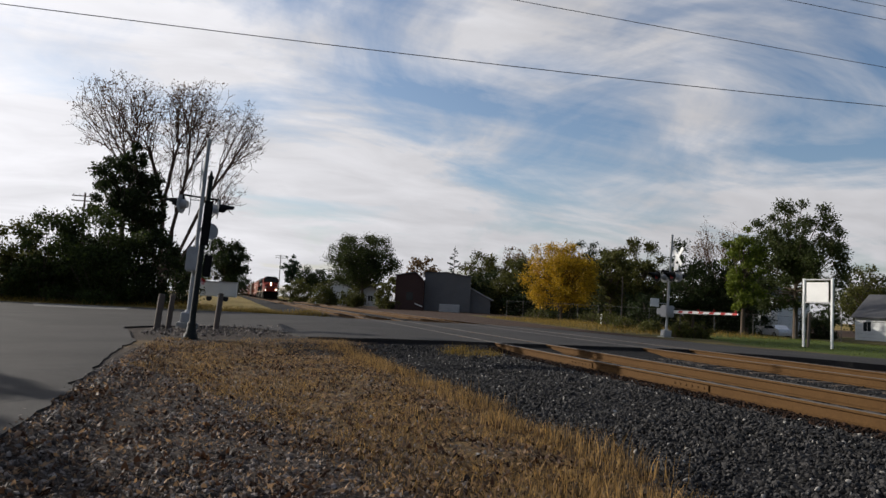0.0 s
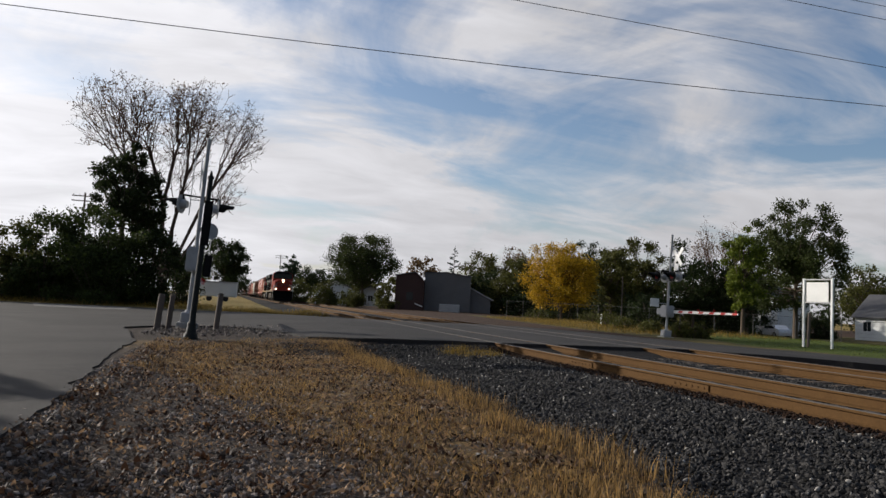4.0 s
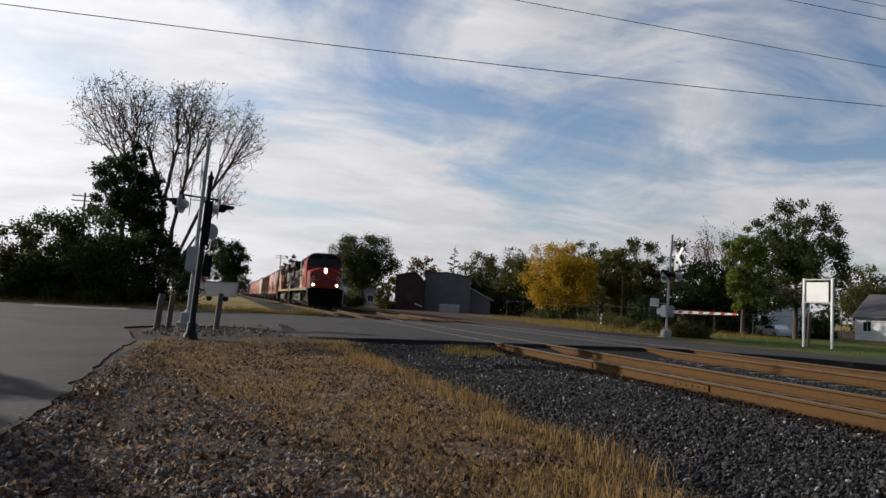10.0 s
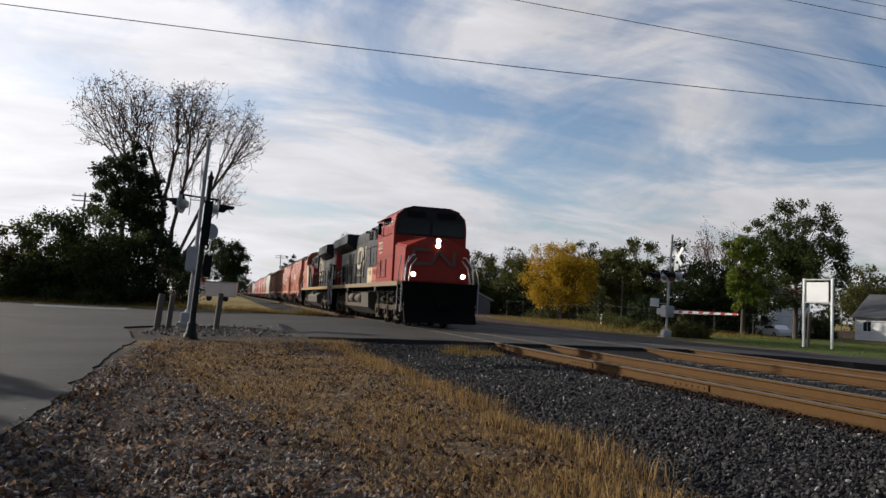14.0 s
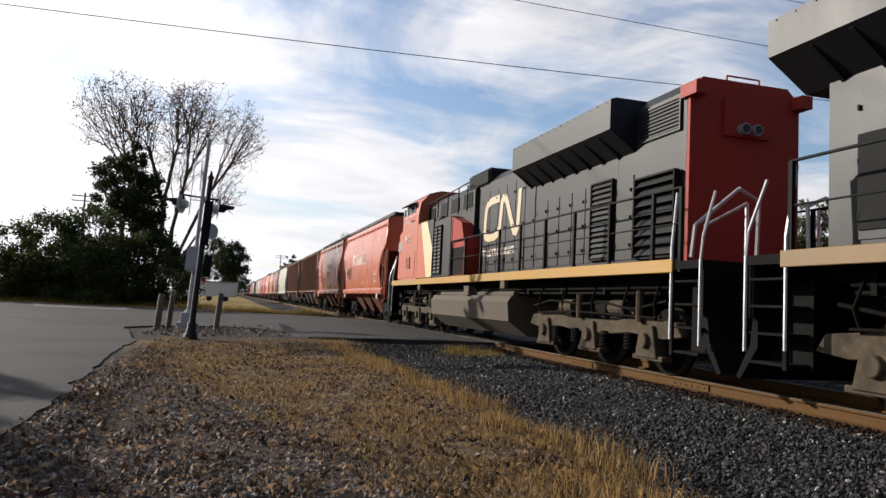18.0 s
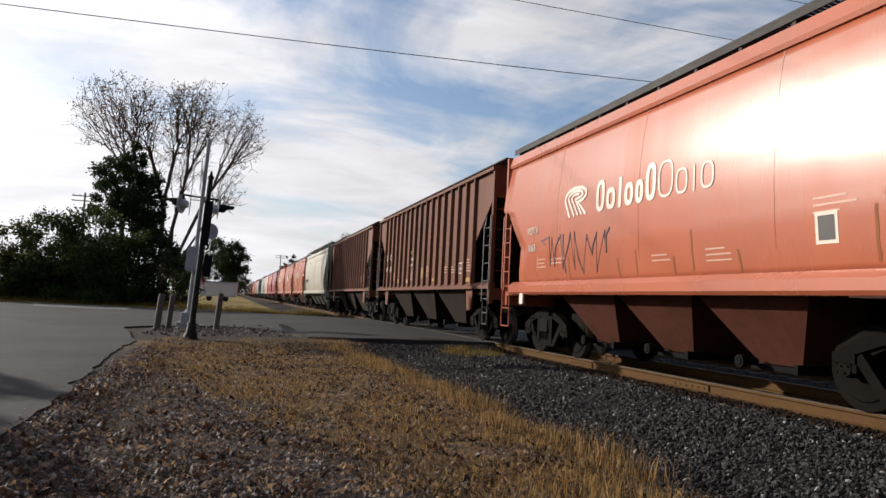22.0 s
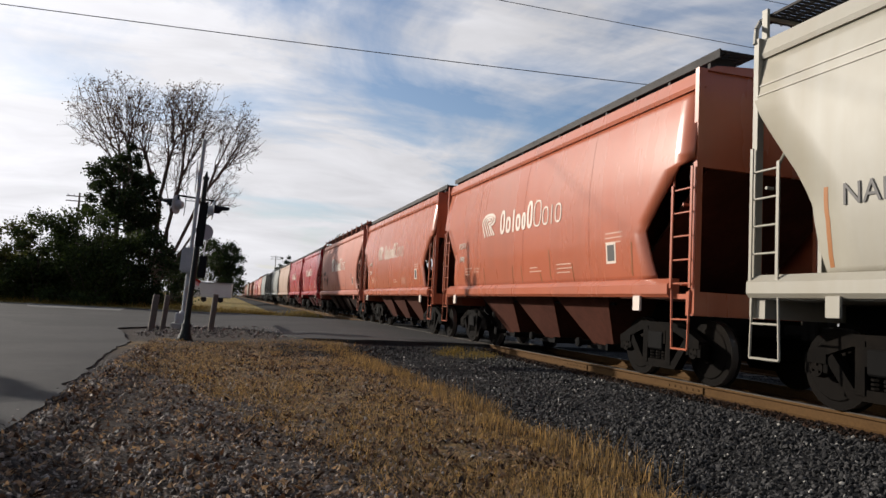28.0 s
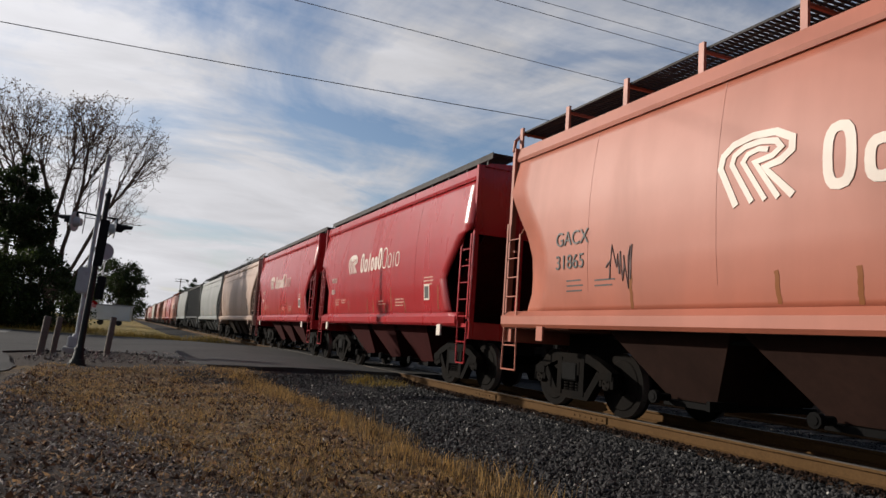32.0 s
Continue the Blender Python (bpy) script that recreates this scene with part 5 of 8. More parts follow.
M_LOCOFADED = paint("loco_red_faded", (0.33, 0.072, 0.034), 0.5, (0.25, 0.07, 0.04), 0.7)
M_LOCOBLACK = paint("loco_black", (0.0115, 0.0118, 0.013), 0.49, (0.019, 0.0178, 0.0165), 0.5, spec=0.2)
M_LOCOCREAM = paint("loco_cream", (0.5, 0.40, 0.24), 0.45, (0.45, 0.36, 0.24))
M_SILLYELLOW = paint("sill_yellow", (0.29, 0.155, 0.02), 0.5, (0.20, 0.14, 0.07), 0.6)
M_SILLDUST = paint("sill_dusty", (0.155, 0.095, 0.038), 0.6, (0.15, 0.11, 0.07), 0.6)
M_DUST = mat("dusty_underframe", (0.068, 0.054, 0.037), 0.8, 0, 0.6, 0.5, 14, 1.5, 0.3, dirt=(0.07, 0.055, 0.045), dirt_amount=0.6)
# underframe, casting and wheel colours hold the train's underside shade, hence near black
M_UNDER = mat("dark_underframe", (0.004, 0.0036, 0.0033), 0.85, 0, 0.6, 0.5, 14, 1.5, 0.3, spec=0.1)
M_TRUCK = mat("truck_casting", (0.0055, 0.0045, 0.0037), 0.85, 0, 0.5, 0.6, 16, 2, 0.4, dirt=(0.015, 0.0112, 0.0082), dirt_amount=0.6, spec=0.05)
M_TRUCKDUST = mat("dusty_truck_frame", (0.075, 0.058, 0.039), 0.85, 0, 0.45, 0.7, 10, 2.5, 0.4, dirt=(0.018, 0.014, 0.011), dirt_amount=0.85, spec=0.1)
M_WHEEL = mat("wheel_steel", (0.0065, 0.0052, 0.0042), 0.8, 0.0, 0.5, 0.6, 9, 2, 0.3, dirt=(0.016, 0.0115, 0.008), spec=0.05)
M_TREAD = mat("wheel_tread", (0.2, 0.18, 0.16), 0.4, 0.7, 0.7, 0.3, 16, 2, 0.1)
M_GRATE = mat("steel_grating", (0.032, 0.028, 0.026), 0.7, 0.15, 0.6, 0.3, 20, 2, 0.1)
M_LETTER = paint("letter_white", (0.62, 0.52, 0.44), 0.5, amount=0.25)
M_FAINT = paint("faint_lettering", (0.50, 0.30, 0.22), 0.5, amount=0.3)
M_LETTERDARK = paint("letter_dark", (0.06, 0.055, 0.05), 0.5)
M_LOGOCREAM = paint("logo_cream", (0.42, 0.34, 0.22), 0.45, amount=0.3)
M_GLASS = mat("dark_glass", (0.02, 0.024, 0.026), 0.08, 0, 0.9, 0.1, 5, 1, 0.0)
M_GRAFFITI = paint("spray_paint", (0.10, 0.05, 0.045), 0.6)
M_LAMP = glow_mat("headlight", (1.0, 0.66, 0.34), 80.0)
M_ORANGEMARK = paint("orange_mark", (0.32, 0.12, 0.03), 0.6)
M_STREAK = paint("brown_run_streak", (0.21, 0.072, 0.022), 0.6, spec=0.15)


def face_text(parent, words, size, y, z, x, material, depth=0.006, name="lettering"):
    """Writing on the side of a vehicle that faces -x: it runs from y towards the smaller y."""
    cu = bpy.data.curves.new(name, "FONT")
    cu.body, cu.size, cu.extrude = words, size, depth
    ob = new(name, cu)
    bpy.context.view_layer.update()
    me = bpy.data.meshes.new_from_object(ob.evaluated_get(bpy.context.evaluated_depsgraph_get()))
    bpy.data.objects.remove(ob)
    bpy.data.curves.remove(cu)
    me.transform(Matrix(((0, 0, -1, x), (-1, 0, 0, y), (0, 1, 0, z), (0, 0, 0, 1))))
    return link(name, me, material, parent)


def bar_yz(bm, a, b, w, x0, x1):
    """A flat bar in the plane of a vehicle's side, from a to b, (y, z) each."""
    a, b = Vector(a), Vector(b)
    d = (b - a).normalized()
    n = Vector((-d.y, d.x)) * w / 2
    prism(bm, [a - n, b - n, b + n, a + n], "x", x0, x1)


def ribbon_yz(bm, pts, w, x0, x1):
    """A bent flat bar in the plane of a vehicle's side, mitred at its bends; closed where its ends meet."""
    pts = [Vector(q) for q in pts]
    closed = (pts[0] - pts[-1]).length < 1e-5
    if closed:
        pts = pts[:-1]
    n = len(pts)
    rims = []
    for k in range(n):
        a = pts[k - 1] if k or closed else None
        b = pts[(k + 1) % n] if k < n - 1 or closed else None
        d0 = (pts[k] - a).normalized() if a is not None else (b - pts[k]).normalized()
        d1 = (b - pts[k]).normalized() if b is not None else d0
        m = d0 + d1
        m = m.normalized() if m.length > 0.2 else d1
        side = Vector((-m.y, m.x)) * (w / 2) / max(0.6, m.dot(d1))
        rims.append([bm.verts.new((x, q.x, q.y)) for x in (x0, x1) for q in (pts[k] - side, pts[k] + side)])
    pairs = list(zip(rims, rims[1:])) + ([(rims[-1], rims[0])] if closed else [])
    for r, q in pairs:
        for a, b in ((0, 1), (1, 3), (3, 2), (2, 0)):
            bm.faces.new((r[a], r[b], q[b], q[a]))
    if not closed:
        for r in (rims[0], rims[-1]):
            bm.faces.new((r[0], r[1], r[3], r[2]))


def lattice(bm, x0, x1, y0, y1, z, step=0.12, t=0.03):
    """A walkway of bar grating."""
    for k in range(5):
        x = x0 + (x1 - x0) * k / 4
        bbox(bm, x - 0.012, x + 0.012, y0, y1, z - t, z)
    y = y0
    while y < y1:
        bbox(bm, x0, x1, y, y + 0.03, z - t + 0.004, z - 0.004)
        y += step


WHEELS = {}


def wheelset(parent, y, r, name="wheelset"):
    """Two flanged wheels on their axle; it turns about its own x axis."""
    key = round(r, 2)
    if key not in WHEELS:
        bm = bmesh.new()
        for s in (-1, 1):
            rod(bm, (s * 0.69, 0, 0), (s * 0.815, 0, 0), r, n=28)
            rod(bm, (s * 0.68, 0, 0), (s * 0.705, 0, 0), r + 0.028, n=28)
            rod(bm, (s * 0.815, 0, 0), (s * 0.83, 0, 0), r * 0.80, r * 0.76, n=24)
            rod(bm, (s * 0.83, 0, 0), (s * 0.87, 0, 0), r * 0.34, r * 0.3, n=14)
            for k in range(3):
                a = 2.1 * k
                rod(bm, (s * 1.05, 0.05 * math.cos(a), 0.05 * math.sin(a)), (s * 1.125, 0.05 * math.cos(a), 0.05 * math.sin(a)), 0.014, n=6)
        rod(bm, (-1.05, 0, 0), (1.05, 0, 0), 0.085, n=12)
        for s in (-1, 1):
            rod(bm, (s * 1.0, 0, 0), (s * 1.11, 0, 0), 0.105, 0.09, n=14)
        me = bpy.data.meshes.new("wheelset")
        bmesh.ops.recalc_face_normals(bm, faces=bm.faces)
        bm.to_mesh(me)
        bm.free()
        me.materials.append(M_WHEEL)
        me.materials.append(M_TREAD)
        for p in me.polygons:
            c = p.center
            if 0.7 < abs(c.x) < 0.82 and math.hypot(c.y, c.z) > r * 0.9 and abs(p.normal.x) < 0.3:
                p.material_index = 1
        WHEELS[key] = (me, [])
    me, made = WHEELS[key]
    ob = new(name, me)
    ob.parent = parent
    ob.matrix_parent_inverse = Matrix.Translation((0, y, r))
    made.append(ob)
    return ob


def freight_truck(parent, yc):
    """A two-axle freight truck: bolster, cast side frames with springs, wheelsets."""
    bm = bmesh.new()
    bbox(bm, -1.15, 1.15, yc - 0.2, yc + 0.2, 0.45, 0.72)
    rod(bm, (0, yc, 0.7), (0, yc, 0.86), 0.22, n=14)
    bevel(bm, 0.02)
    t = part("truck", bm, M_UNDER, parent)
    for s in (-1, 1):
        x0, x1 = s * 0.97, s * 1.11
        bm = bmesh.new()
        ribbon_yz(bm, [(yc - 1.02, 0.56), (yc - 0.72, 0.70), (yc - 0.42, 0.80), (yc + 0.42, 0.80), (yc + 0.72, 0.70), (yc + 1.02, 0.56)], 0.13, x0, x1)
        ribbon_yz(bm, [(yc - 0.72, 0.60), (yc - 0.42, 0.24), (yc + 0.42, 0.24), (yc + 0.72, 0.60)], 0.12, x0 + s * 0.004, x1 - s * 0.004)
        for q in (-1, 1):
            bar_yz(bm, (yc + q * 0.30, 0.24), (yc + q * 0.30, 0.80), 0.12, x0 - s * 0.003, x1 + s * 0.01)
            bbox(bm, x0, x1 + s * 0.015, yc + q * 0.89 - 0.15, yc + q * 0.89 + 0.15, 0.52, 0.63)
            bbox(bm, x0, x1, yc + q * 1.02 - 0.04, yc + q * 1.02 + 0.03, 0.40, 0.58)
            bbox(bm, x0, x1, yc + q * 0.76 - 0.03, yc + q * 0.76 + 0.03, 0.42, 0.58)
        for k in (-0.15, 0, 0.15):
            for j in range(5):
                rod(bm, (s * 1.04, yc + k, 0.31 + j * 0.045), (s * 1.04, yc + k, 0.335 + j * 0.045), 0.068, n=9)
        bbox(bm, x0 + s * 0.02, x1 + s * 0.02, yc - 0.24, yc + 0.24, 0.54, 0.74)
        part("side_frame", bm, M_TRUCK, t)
    for q in (-0.89, 0.89):
        wheelset(t, yc + q, 0.46)
    return t


def ladder(parent, x, y0, y1, z0, z1, rungs, material, bend=0.0):
    """Side ladder: two stiles and round rungs, with the top of one stile bent in."""
    bm = bmesh.new()
    s = 1 if x > 0 else -1
    for y in (y0, y1):
        bbox(bm, x - 0.012, x + 0.03 * s, y - 0.022, y + 0.022, z0, z1 - (0.22 if y == y1 and bend else 0))
    if bend:
        path_rod(bm, [(x, y1, z1 - 0.24), (x - 0.06 * s, y1 + (0.09 if y1 > y0 else -0.09), z1)], 0.018)
    for z in (z0 + 0.05, z1 - 0.5):
        rod(bm, (x - 0.1 * s, (y0 + y1) / 2, z), (x, (y0 + y1) / 2, z), 0.02, n=6)
    frame_ = part("ladder", bm, material, parent)
    for k in range(rungs):
        bm = bmesh.new()
        z = z0 + 0.06 + (z1 - 0.35 - z0) * k / max(1, rungs - 1)
        rod(bm, (x, y0, z), (x, y1, z), 0.014, n=6)
        part("rung", bm, material, frame_)
    return frame_


def stirrup(parent, x, y0, y1, z0, z1, material):
    bm = bmesh.new()
    path_rod(bm, [(x, y0, z1), (x, y0 + 0.03, z0), (x, y1 - 0.03, z0), (x, y1, z1)], 0.016)
    rod(bm, (x, y0, (z0 + z1) / 2), (x, y1, (z0 + z1) / 2), 0.014, n=6)
    return part("stirrup_step", bm, material, parent)


def coupler(parent, y, way):
    bm = bmesh.new()
    bbox(bm, -0.07, 0.07, y, y + way * 0.45, 0.78, 0.92)
    bbox(bm, -0.16, 0.14, y + way * 0.42, y + way * 0.60, 0.72, 1.0)
    bbox(bm, 0.02, 0.16, y + way * 0.56, y + way * 0.72, 0.74, 0.98)
    bevel(bm, 0.02)
    rod(bm, (0.3, y, 0.85), (0.35, y + way * 0.5, 0.45), 0.025, n=6)
    return part("coupler", bm, M_UNDER, parent)


def side_shell(rows, cut, length, s, cols=26):
    """One curved side sheet: rows of (z, half width), its ends cut back by cut(z)."""
    verts, faces = [], []
    m, w1 = len(rows), cols + 1
    for inner in (0, 0.03):
        for z, w in rows:
            e = cut(z)
            verts += [(s * (w - inner), e + (length - 2 * e) * k / cols, z) for k in range(w1)]
    n = m * w1
    for i in range(m - 1):
        for k in range(cols):
            a = i * w1 + k
            f = (a, a + 1, a + w1 + 1, a + w1)
            faces.append(f[::-1] if s > 0 else f)
            g = tuple(v + n for v in f)
            faces.append(g if s > 0 else g[::-1])
    rim = [k for k in range(w1)] + [i * w1 + cols for i in range(1, m)] + [(m - 1) * w1 + k for k in range(cols - 1, -1, -1)] + [i * w1 for i in range(m - 2, 0, -1)]
    for a, b in zip(rim, rim[1:] + rim[:1]):
        f = (a, a + n, b + n, b)
        faces.append(f[::-1] if s > 0 else f)
    me = mesh_of("side_panel", verts, faces)
    c = me.polygons[0]
    if c.normal.x * s < 0:
        me.flip_normals()
    return me


def interp(table, z):
    for (z0, v0), (z1, v1) in zip(table, table[1:]):
        if z0 <= z <= z1:
            return v0 + (v1 - v0) * (z - z0) / (z1 - z0)
    return table[0][1] if z < table[0][0] else table[-1][1]


def funnel(bm, y0, y1, z0, z1, top_w, bot_w, bottom=0.5):
    """A hopper bay: it narrows from z1 down to z0."""
    c = (y0 + y1) / 2
    top = [(-top_w, y0), (top_w, y0), (top_w, y1), (-top_w, y1)]
    bot = [(-bot_w, c - bottom / 2), (bot_w, c - bottom / 2), (bot_w, c + bottom / 2), (-bot_w, c + bottom / 2)]
    t = [bm.verts.new((x, y, z1)) for x, y in top]
    b = [bm.verts.new((x, y, z0)) for x, y in bot]
    bm.faces.new(t)
    bm.faces.new(b[::-1])
    for i in range(4):
        bm.faces.new((b[i], b[(i + 1) % 4], t[(i + 1) % 4], t[i]))


CUT_HEX = [(1.3, 0.85), (1.55, 0.92), (2.2, 1.12), (2.9, 0.45), (3.04, 0.32), (3.10, 0.0), (4.6, 0.0)]
CUT_WEDGE = [(1.3, 1.15), (1.5, 1.1), (1.8, 1.02), (2.2, 0.97), (2.5, 0.83), (3.55, 0.0), (4.6, 0.0)]
CUT_CURVE = [(1.3, 0.55), (1.5, 0.72), (1.75, 0.90), (2.05, 0.95), (2.35, 0.92), (2.7, 0.75), (3.1, 0.40), (3.45, 0.10), (3.55, 0.0), (4.6, 0.0)]


def gates(parent, bays, half, material):
    """Outlet gates with their shafts under the bays."""
    for c in bays:
        bm = bmesh.new()
        bbox(bm, -half, half, c - 0.42, c + 0.42, 0.30, 0.37)
        bbox(bm, -half - 0.1, -half + 0.35, c - 0.5, c - 0.44, 0.30, 0.42)
        for s in (-1, 1):
            rod(bm, (s * half, c + 0.32, 0.40), (s * (half + 0.28), c + 0.32, 0.40), 0.05, n=8)
            rod(bm, (s * (half + 0.2), c + 0.32, 0.40), (s * (half + 0.27), c + 0.32, 0.40), 0.085, n=10)
        part("outlet_gate", bm, material, parent)


def shaded_grime(body):
    """The same paint under road dirt, its colour darkened further for the shade beneath a car."""
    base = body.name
    c = SHADED_GRIME.get(base, (0.10, 0.05, 0.035))
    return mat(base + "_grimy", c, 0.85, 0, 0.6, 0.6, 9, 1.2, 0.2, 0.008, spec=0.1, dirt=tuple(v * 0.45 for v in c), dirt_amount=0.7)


# dirt colours of the bays and slopes, with under-car shade worked into them
SHADED_GRIME = {"faded_orange_paint": (0.078, 0.026, 0.016), "pale_orange_paint": (0.027, 0.0125, 0.0088), "bright_red_paint": (0.0436, 0.0055, 0.0048), "oxide_brown_paint": (0.0198, 0.0119, 0.0087),
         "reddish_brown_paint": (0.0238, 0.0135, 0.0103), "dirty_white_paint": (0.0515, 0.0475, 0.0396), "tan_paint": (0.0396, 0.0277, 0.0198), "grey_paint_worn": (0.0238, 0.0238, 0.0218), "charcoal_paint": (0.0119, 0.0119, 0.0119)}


def smooth_hopper(name, label, length, body, curved=False, railed=False, logo=True, marks="", number="", bays=3, tag=0, sill=None, dark_mark=False):
    """A covered hopper car with rounded smooth sides."""
    t = thing(name, pose(TRACK, 0, 0), label, "hopper car", "freight cars of the train")
    cut = (CUT_CURVE if logo else CUT_WEDGE) if curved else CUT_HEX
    prof = [(1.48, 1.50), (1.55, 1.515), (1.75, 1.545), (2.1, 1.575), (2.6, 1.59), (3.0, 1.585), (3.3, 1.565), (3.6, 1.53), (3.85, 1.495), (4.1, 1.45)]
    zs = sorted(set([1.48, 1.55, 1.75, 2.0, 2.1, 2.2, 2.35, 2.6, 2.75, 2.9, 3.04, 3.10, 3.25, 3.4, 3.6, 3.75, 3.85, 4.0, 4.12]))
    rows = [(z, interp(prof, z)) for z in zs]
    for s in (-1, 1):
        part("side_panel", side_shell(rows, lambda z: interp(cut, z), length, s), body, t, smooth=True)
        bm = bmesh.new()
        prism(bm, [(s * 1.40, 4.10), (s * 1.485, 4.10), (s * 1.50, 4.16), (s * 1.46, 4.34), (s * 1.40, 4.36)], "y", -0.02, length + 0.02)
        part("top_chord", bm, body, t)
        bm = bmesh.new()
        e = 0.5 if not curved else 0.0
        prism(bm, [(s * 1.40, 1.22), (s * 1.56, 1.22), (s * 1.60, 1.27), (s * 1.60, 1.40), (s * 1.50, 1.49), (s * 1.40, 1.49)], "y", e, length - e)
        part("side_sill", bm, sill or body, t)
        # hull seams pressed into the side
        n = 4 if not curved else 6
        for k in range(1, n):
            bm = bmesh.new()
            y = length * k / n
            for (z0, w0), (z1, w1) in zip(rows[2:], rows[3:]):
                a0, a1 = (y - 0.006, y + 0.006) if s > 0 else (y + 0.006, y - 0.006)
                vs = [bm.verts.new(v) for v in ((s * (w0 + 0.003), a0, z0), (s * (w0 + 0.003), a1, z0), (s * (w1 + 0.003), a1, z1), (s * (w1 + 0.003), a0, z1), (s * (w0 - 0.01), a0, z0), (s * (w0 - 0.01), a1, z0), (s * (w1 - 0.01), a1, z1), (s * (w1 - 0.01), a0, z1))]
                for f in ((0, 1, 2, 3), (0, 4, 5, 1), (2, 6, 7, 3), (1, 5, 6, 2), (0, 3, 7, 4)):
                    bm.faces.new([vs[i] for i in f])
            part("seam", bm, body, t)
    bm = bmesh.new()
    prism(bm, [(-1.42, 4.34), (1.42, 4.34), (1.25, 4.42), (0.5, 4.48), (-0.5, 4.48), (-1.25, 4.42)], "y", -0.01, length + 0.01)
    part("roof", bm, body, t)
    for k in range(4):
        bm = bmesh.new()
        y = length * (k + 0.5) / 4
        bbox(bm, -0.36, 0.36, y - length * 0.115, y + length * 0.115, 4.47, 4.56)
        for q in (-0.36, 0.36):
            for j in range(4):
                rod(bm, (q, y - length * 0.09 + j * length * 0.06, 4.5), (q * 1.15, y - length * 0.09 + j * length * 0.06, 4.6), 0.02, n=5)
        part("hatch", bm, body, t)
    for s in (-1, 1):
        bm = bmesh.new()
        zb = 4.68 if railed else 4.58
        lattice(bm, s * 0.72, s * (1.34 if railed else 1.30), -0.15, length + 0.15, zb + 0.02, 0.075)
        if not railed:
            bbox(bm, s * 1.29, s * 1.31, -0.15, length + 0.15, zb - 0.09, zb + 0.03)
            for k in range(13):
                q = (length - 0.2) * k / 12 + 0.1
                bbox(bm, s * 0.9, s * 1.29, q - 0.03, q + 0.03, 4.40, zb - 0.02)
        part("running_board", bm, M_GRATE, t)
        if railed:
            k = 0
            while k * 1.46 <= length:
                bm = bmesh.new()
                bbox(bm, s * 1.36, s * 1.40, k * 1.46 - 0.045, k * 1.46 + 0.045, 4.34, 4.76)
                bbox(bm, s * 0.75, s * 1.39, k * 1.46 - 0.02, k * 1.46 + 0.02, 4.64, 4.68)
                part("roof_stanchion", bm, body, t)
                k += 1
    for q, way in ((0, 1), (length, -1)):
        bm = bmesh.new()
        y0, y1 = q + way * 0.04, q + way * 0.10
        bbox(bm, -1.42, 1.42, y0, y1, 3.0 if not curved else 3.5, 4.38)
        part("end_wall", bm, body, t)
        for xp in (-0.5, 0.5):
            bm = bmesh.new()
            bbox(bm, xp - 0.04, xp + 0.04, y0 - way * 0.06, y0, 1.2, 4.35)
            part("end_post", bm, body, t)
        bm = bmesh.new()
        zt = 3.02 if not curved else 3.45
        prism(bm, [(y1 - way * 0.02, zt), (y1 + way * 0.05, zt), (q + way * 2.4, 1.25), (q + way * 2.32, 1.22)], "x", -1.24, 1.24)
        part("slope_sheet", bm, shaded_grime(body), t)
        bm = bmesh.new()
        bbox(bm, -1.5, 1.5, q - way * 0.02, q + way * 0.2, 0.98, 1.30)
        bbox(bm, -1.5, 1.5, q + way * 0.2, q + way * 1.9, 1.20, 1.27)
        part("end_sill", bm, sill or body, t)
        for s in (-1, 1):
            bm = bmesh.new()
            bbox(bm, s * 1.44, s * 1.53, q - way * 0.02, q + way * 0.06, 1.0, 4.36)
            if curved:
                path_rod(bm, [(s * 1.53, q, 4.3), (s * 1.5, q - way * 0.02, 4.5), (s * 1.25, q - way * 0.25, 4.72)], 0.03)
            part("corner_post", bm, body, t)
            ladder(t, s * 1.55, q + way * 0.03, q + way * 0.46, 1.35, 3.0, 5, body, 1)
            stirrup(t, s * 1.55, q + way * 0.05, q + way * 0.46, 0.52, 1.32, body)
            bm = bmesh.new()
            bbox(bm, s * 1.57, s * 1.605, q + way * 1.18, q + way * 1.36, 1.02, 1.24)
            part("jacking_pad", bm, M_LETTER if not curved else body, t)
        coupler(t, q, -way)
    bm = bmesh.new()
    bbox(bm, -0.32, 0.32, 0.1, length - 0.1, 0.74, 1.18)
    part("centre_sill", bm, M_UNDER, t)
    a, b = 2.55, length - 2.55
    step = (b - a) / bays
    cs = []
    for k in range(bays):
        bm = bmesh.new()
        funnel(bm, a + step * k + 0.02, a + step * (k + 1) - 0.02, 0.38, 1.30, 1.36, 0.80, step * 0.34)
        part("hopper_bay", bm, shaded_grime(body), t)
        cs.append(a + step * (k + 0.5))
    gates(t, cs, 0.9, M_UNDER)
    bm = bmesh.new()
    rod(bm, (-1.2, a, 1.12), (-1.2, b, 1.12), 0.025, n=6)
    rod(bm, (1.2, a, 1.12), (1.2, b, 1.12), 0.025, n=6)
    part("brake_pipe", bm, M_UNDER, t)
    freight_truck(t, 1.45)
    freight_truck(t, length - 1.45)
    x = -1.600
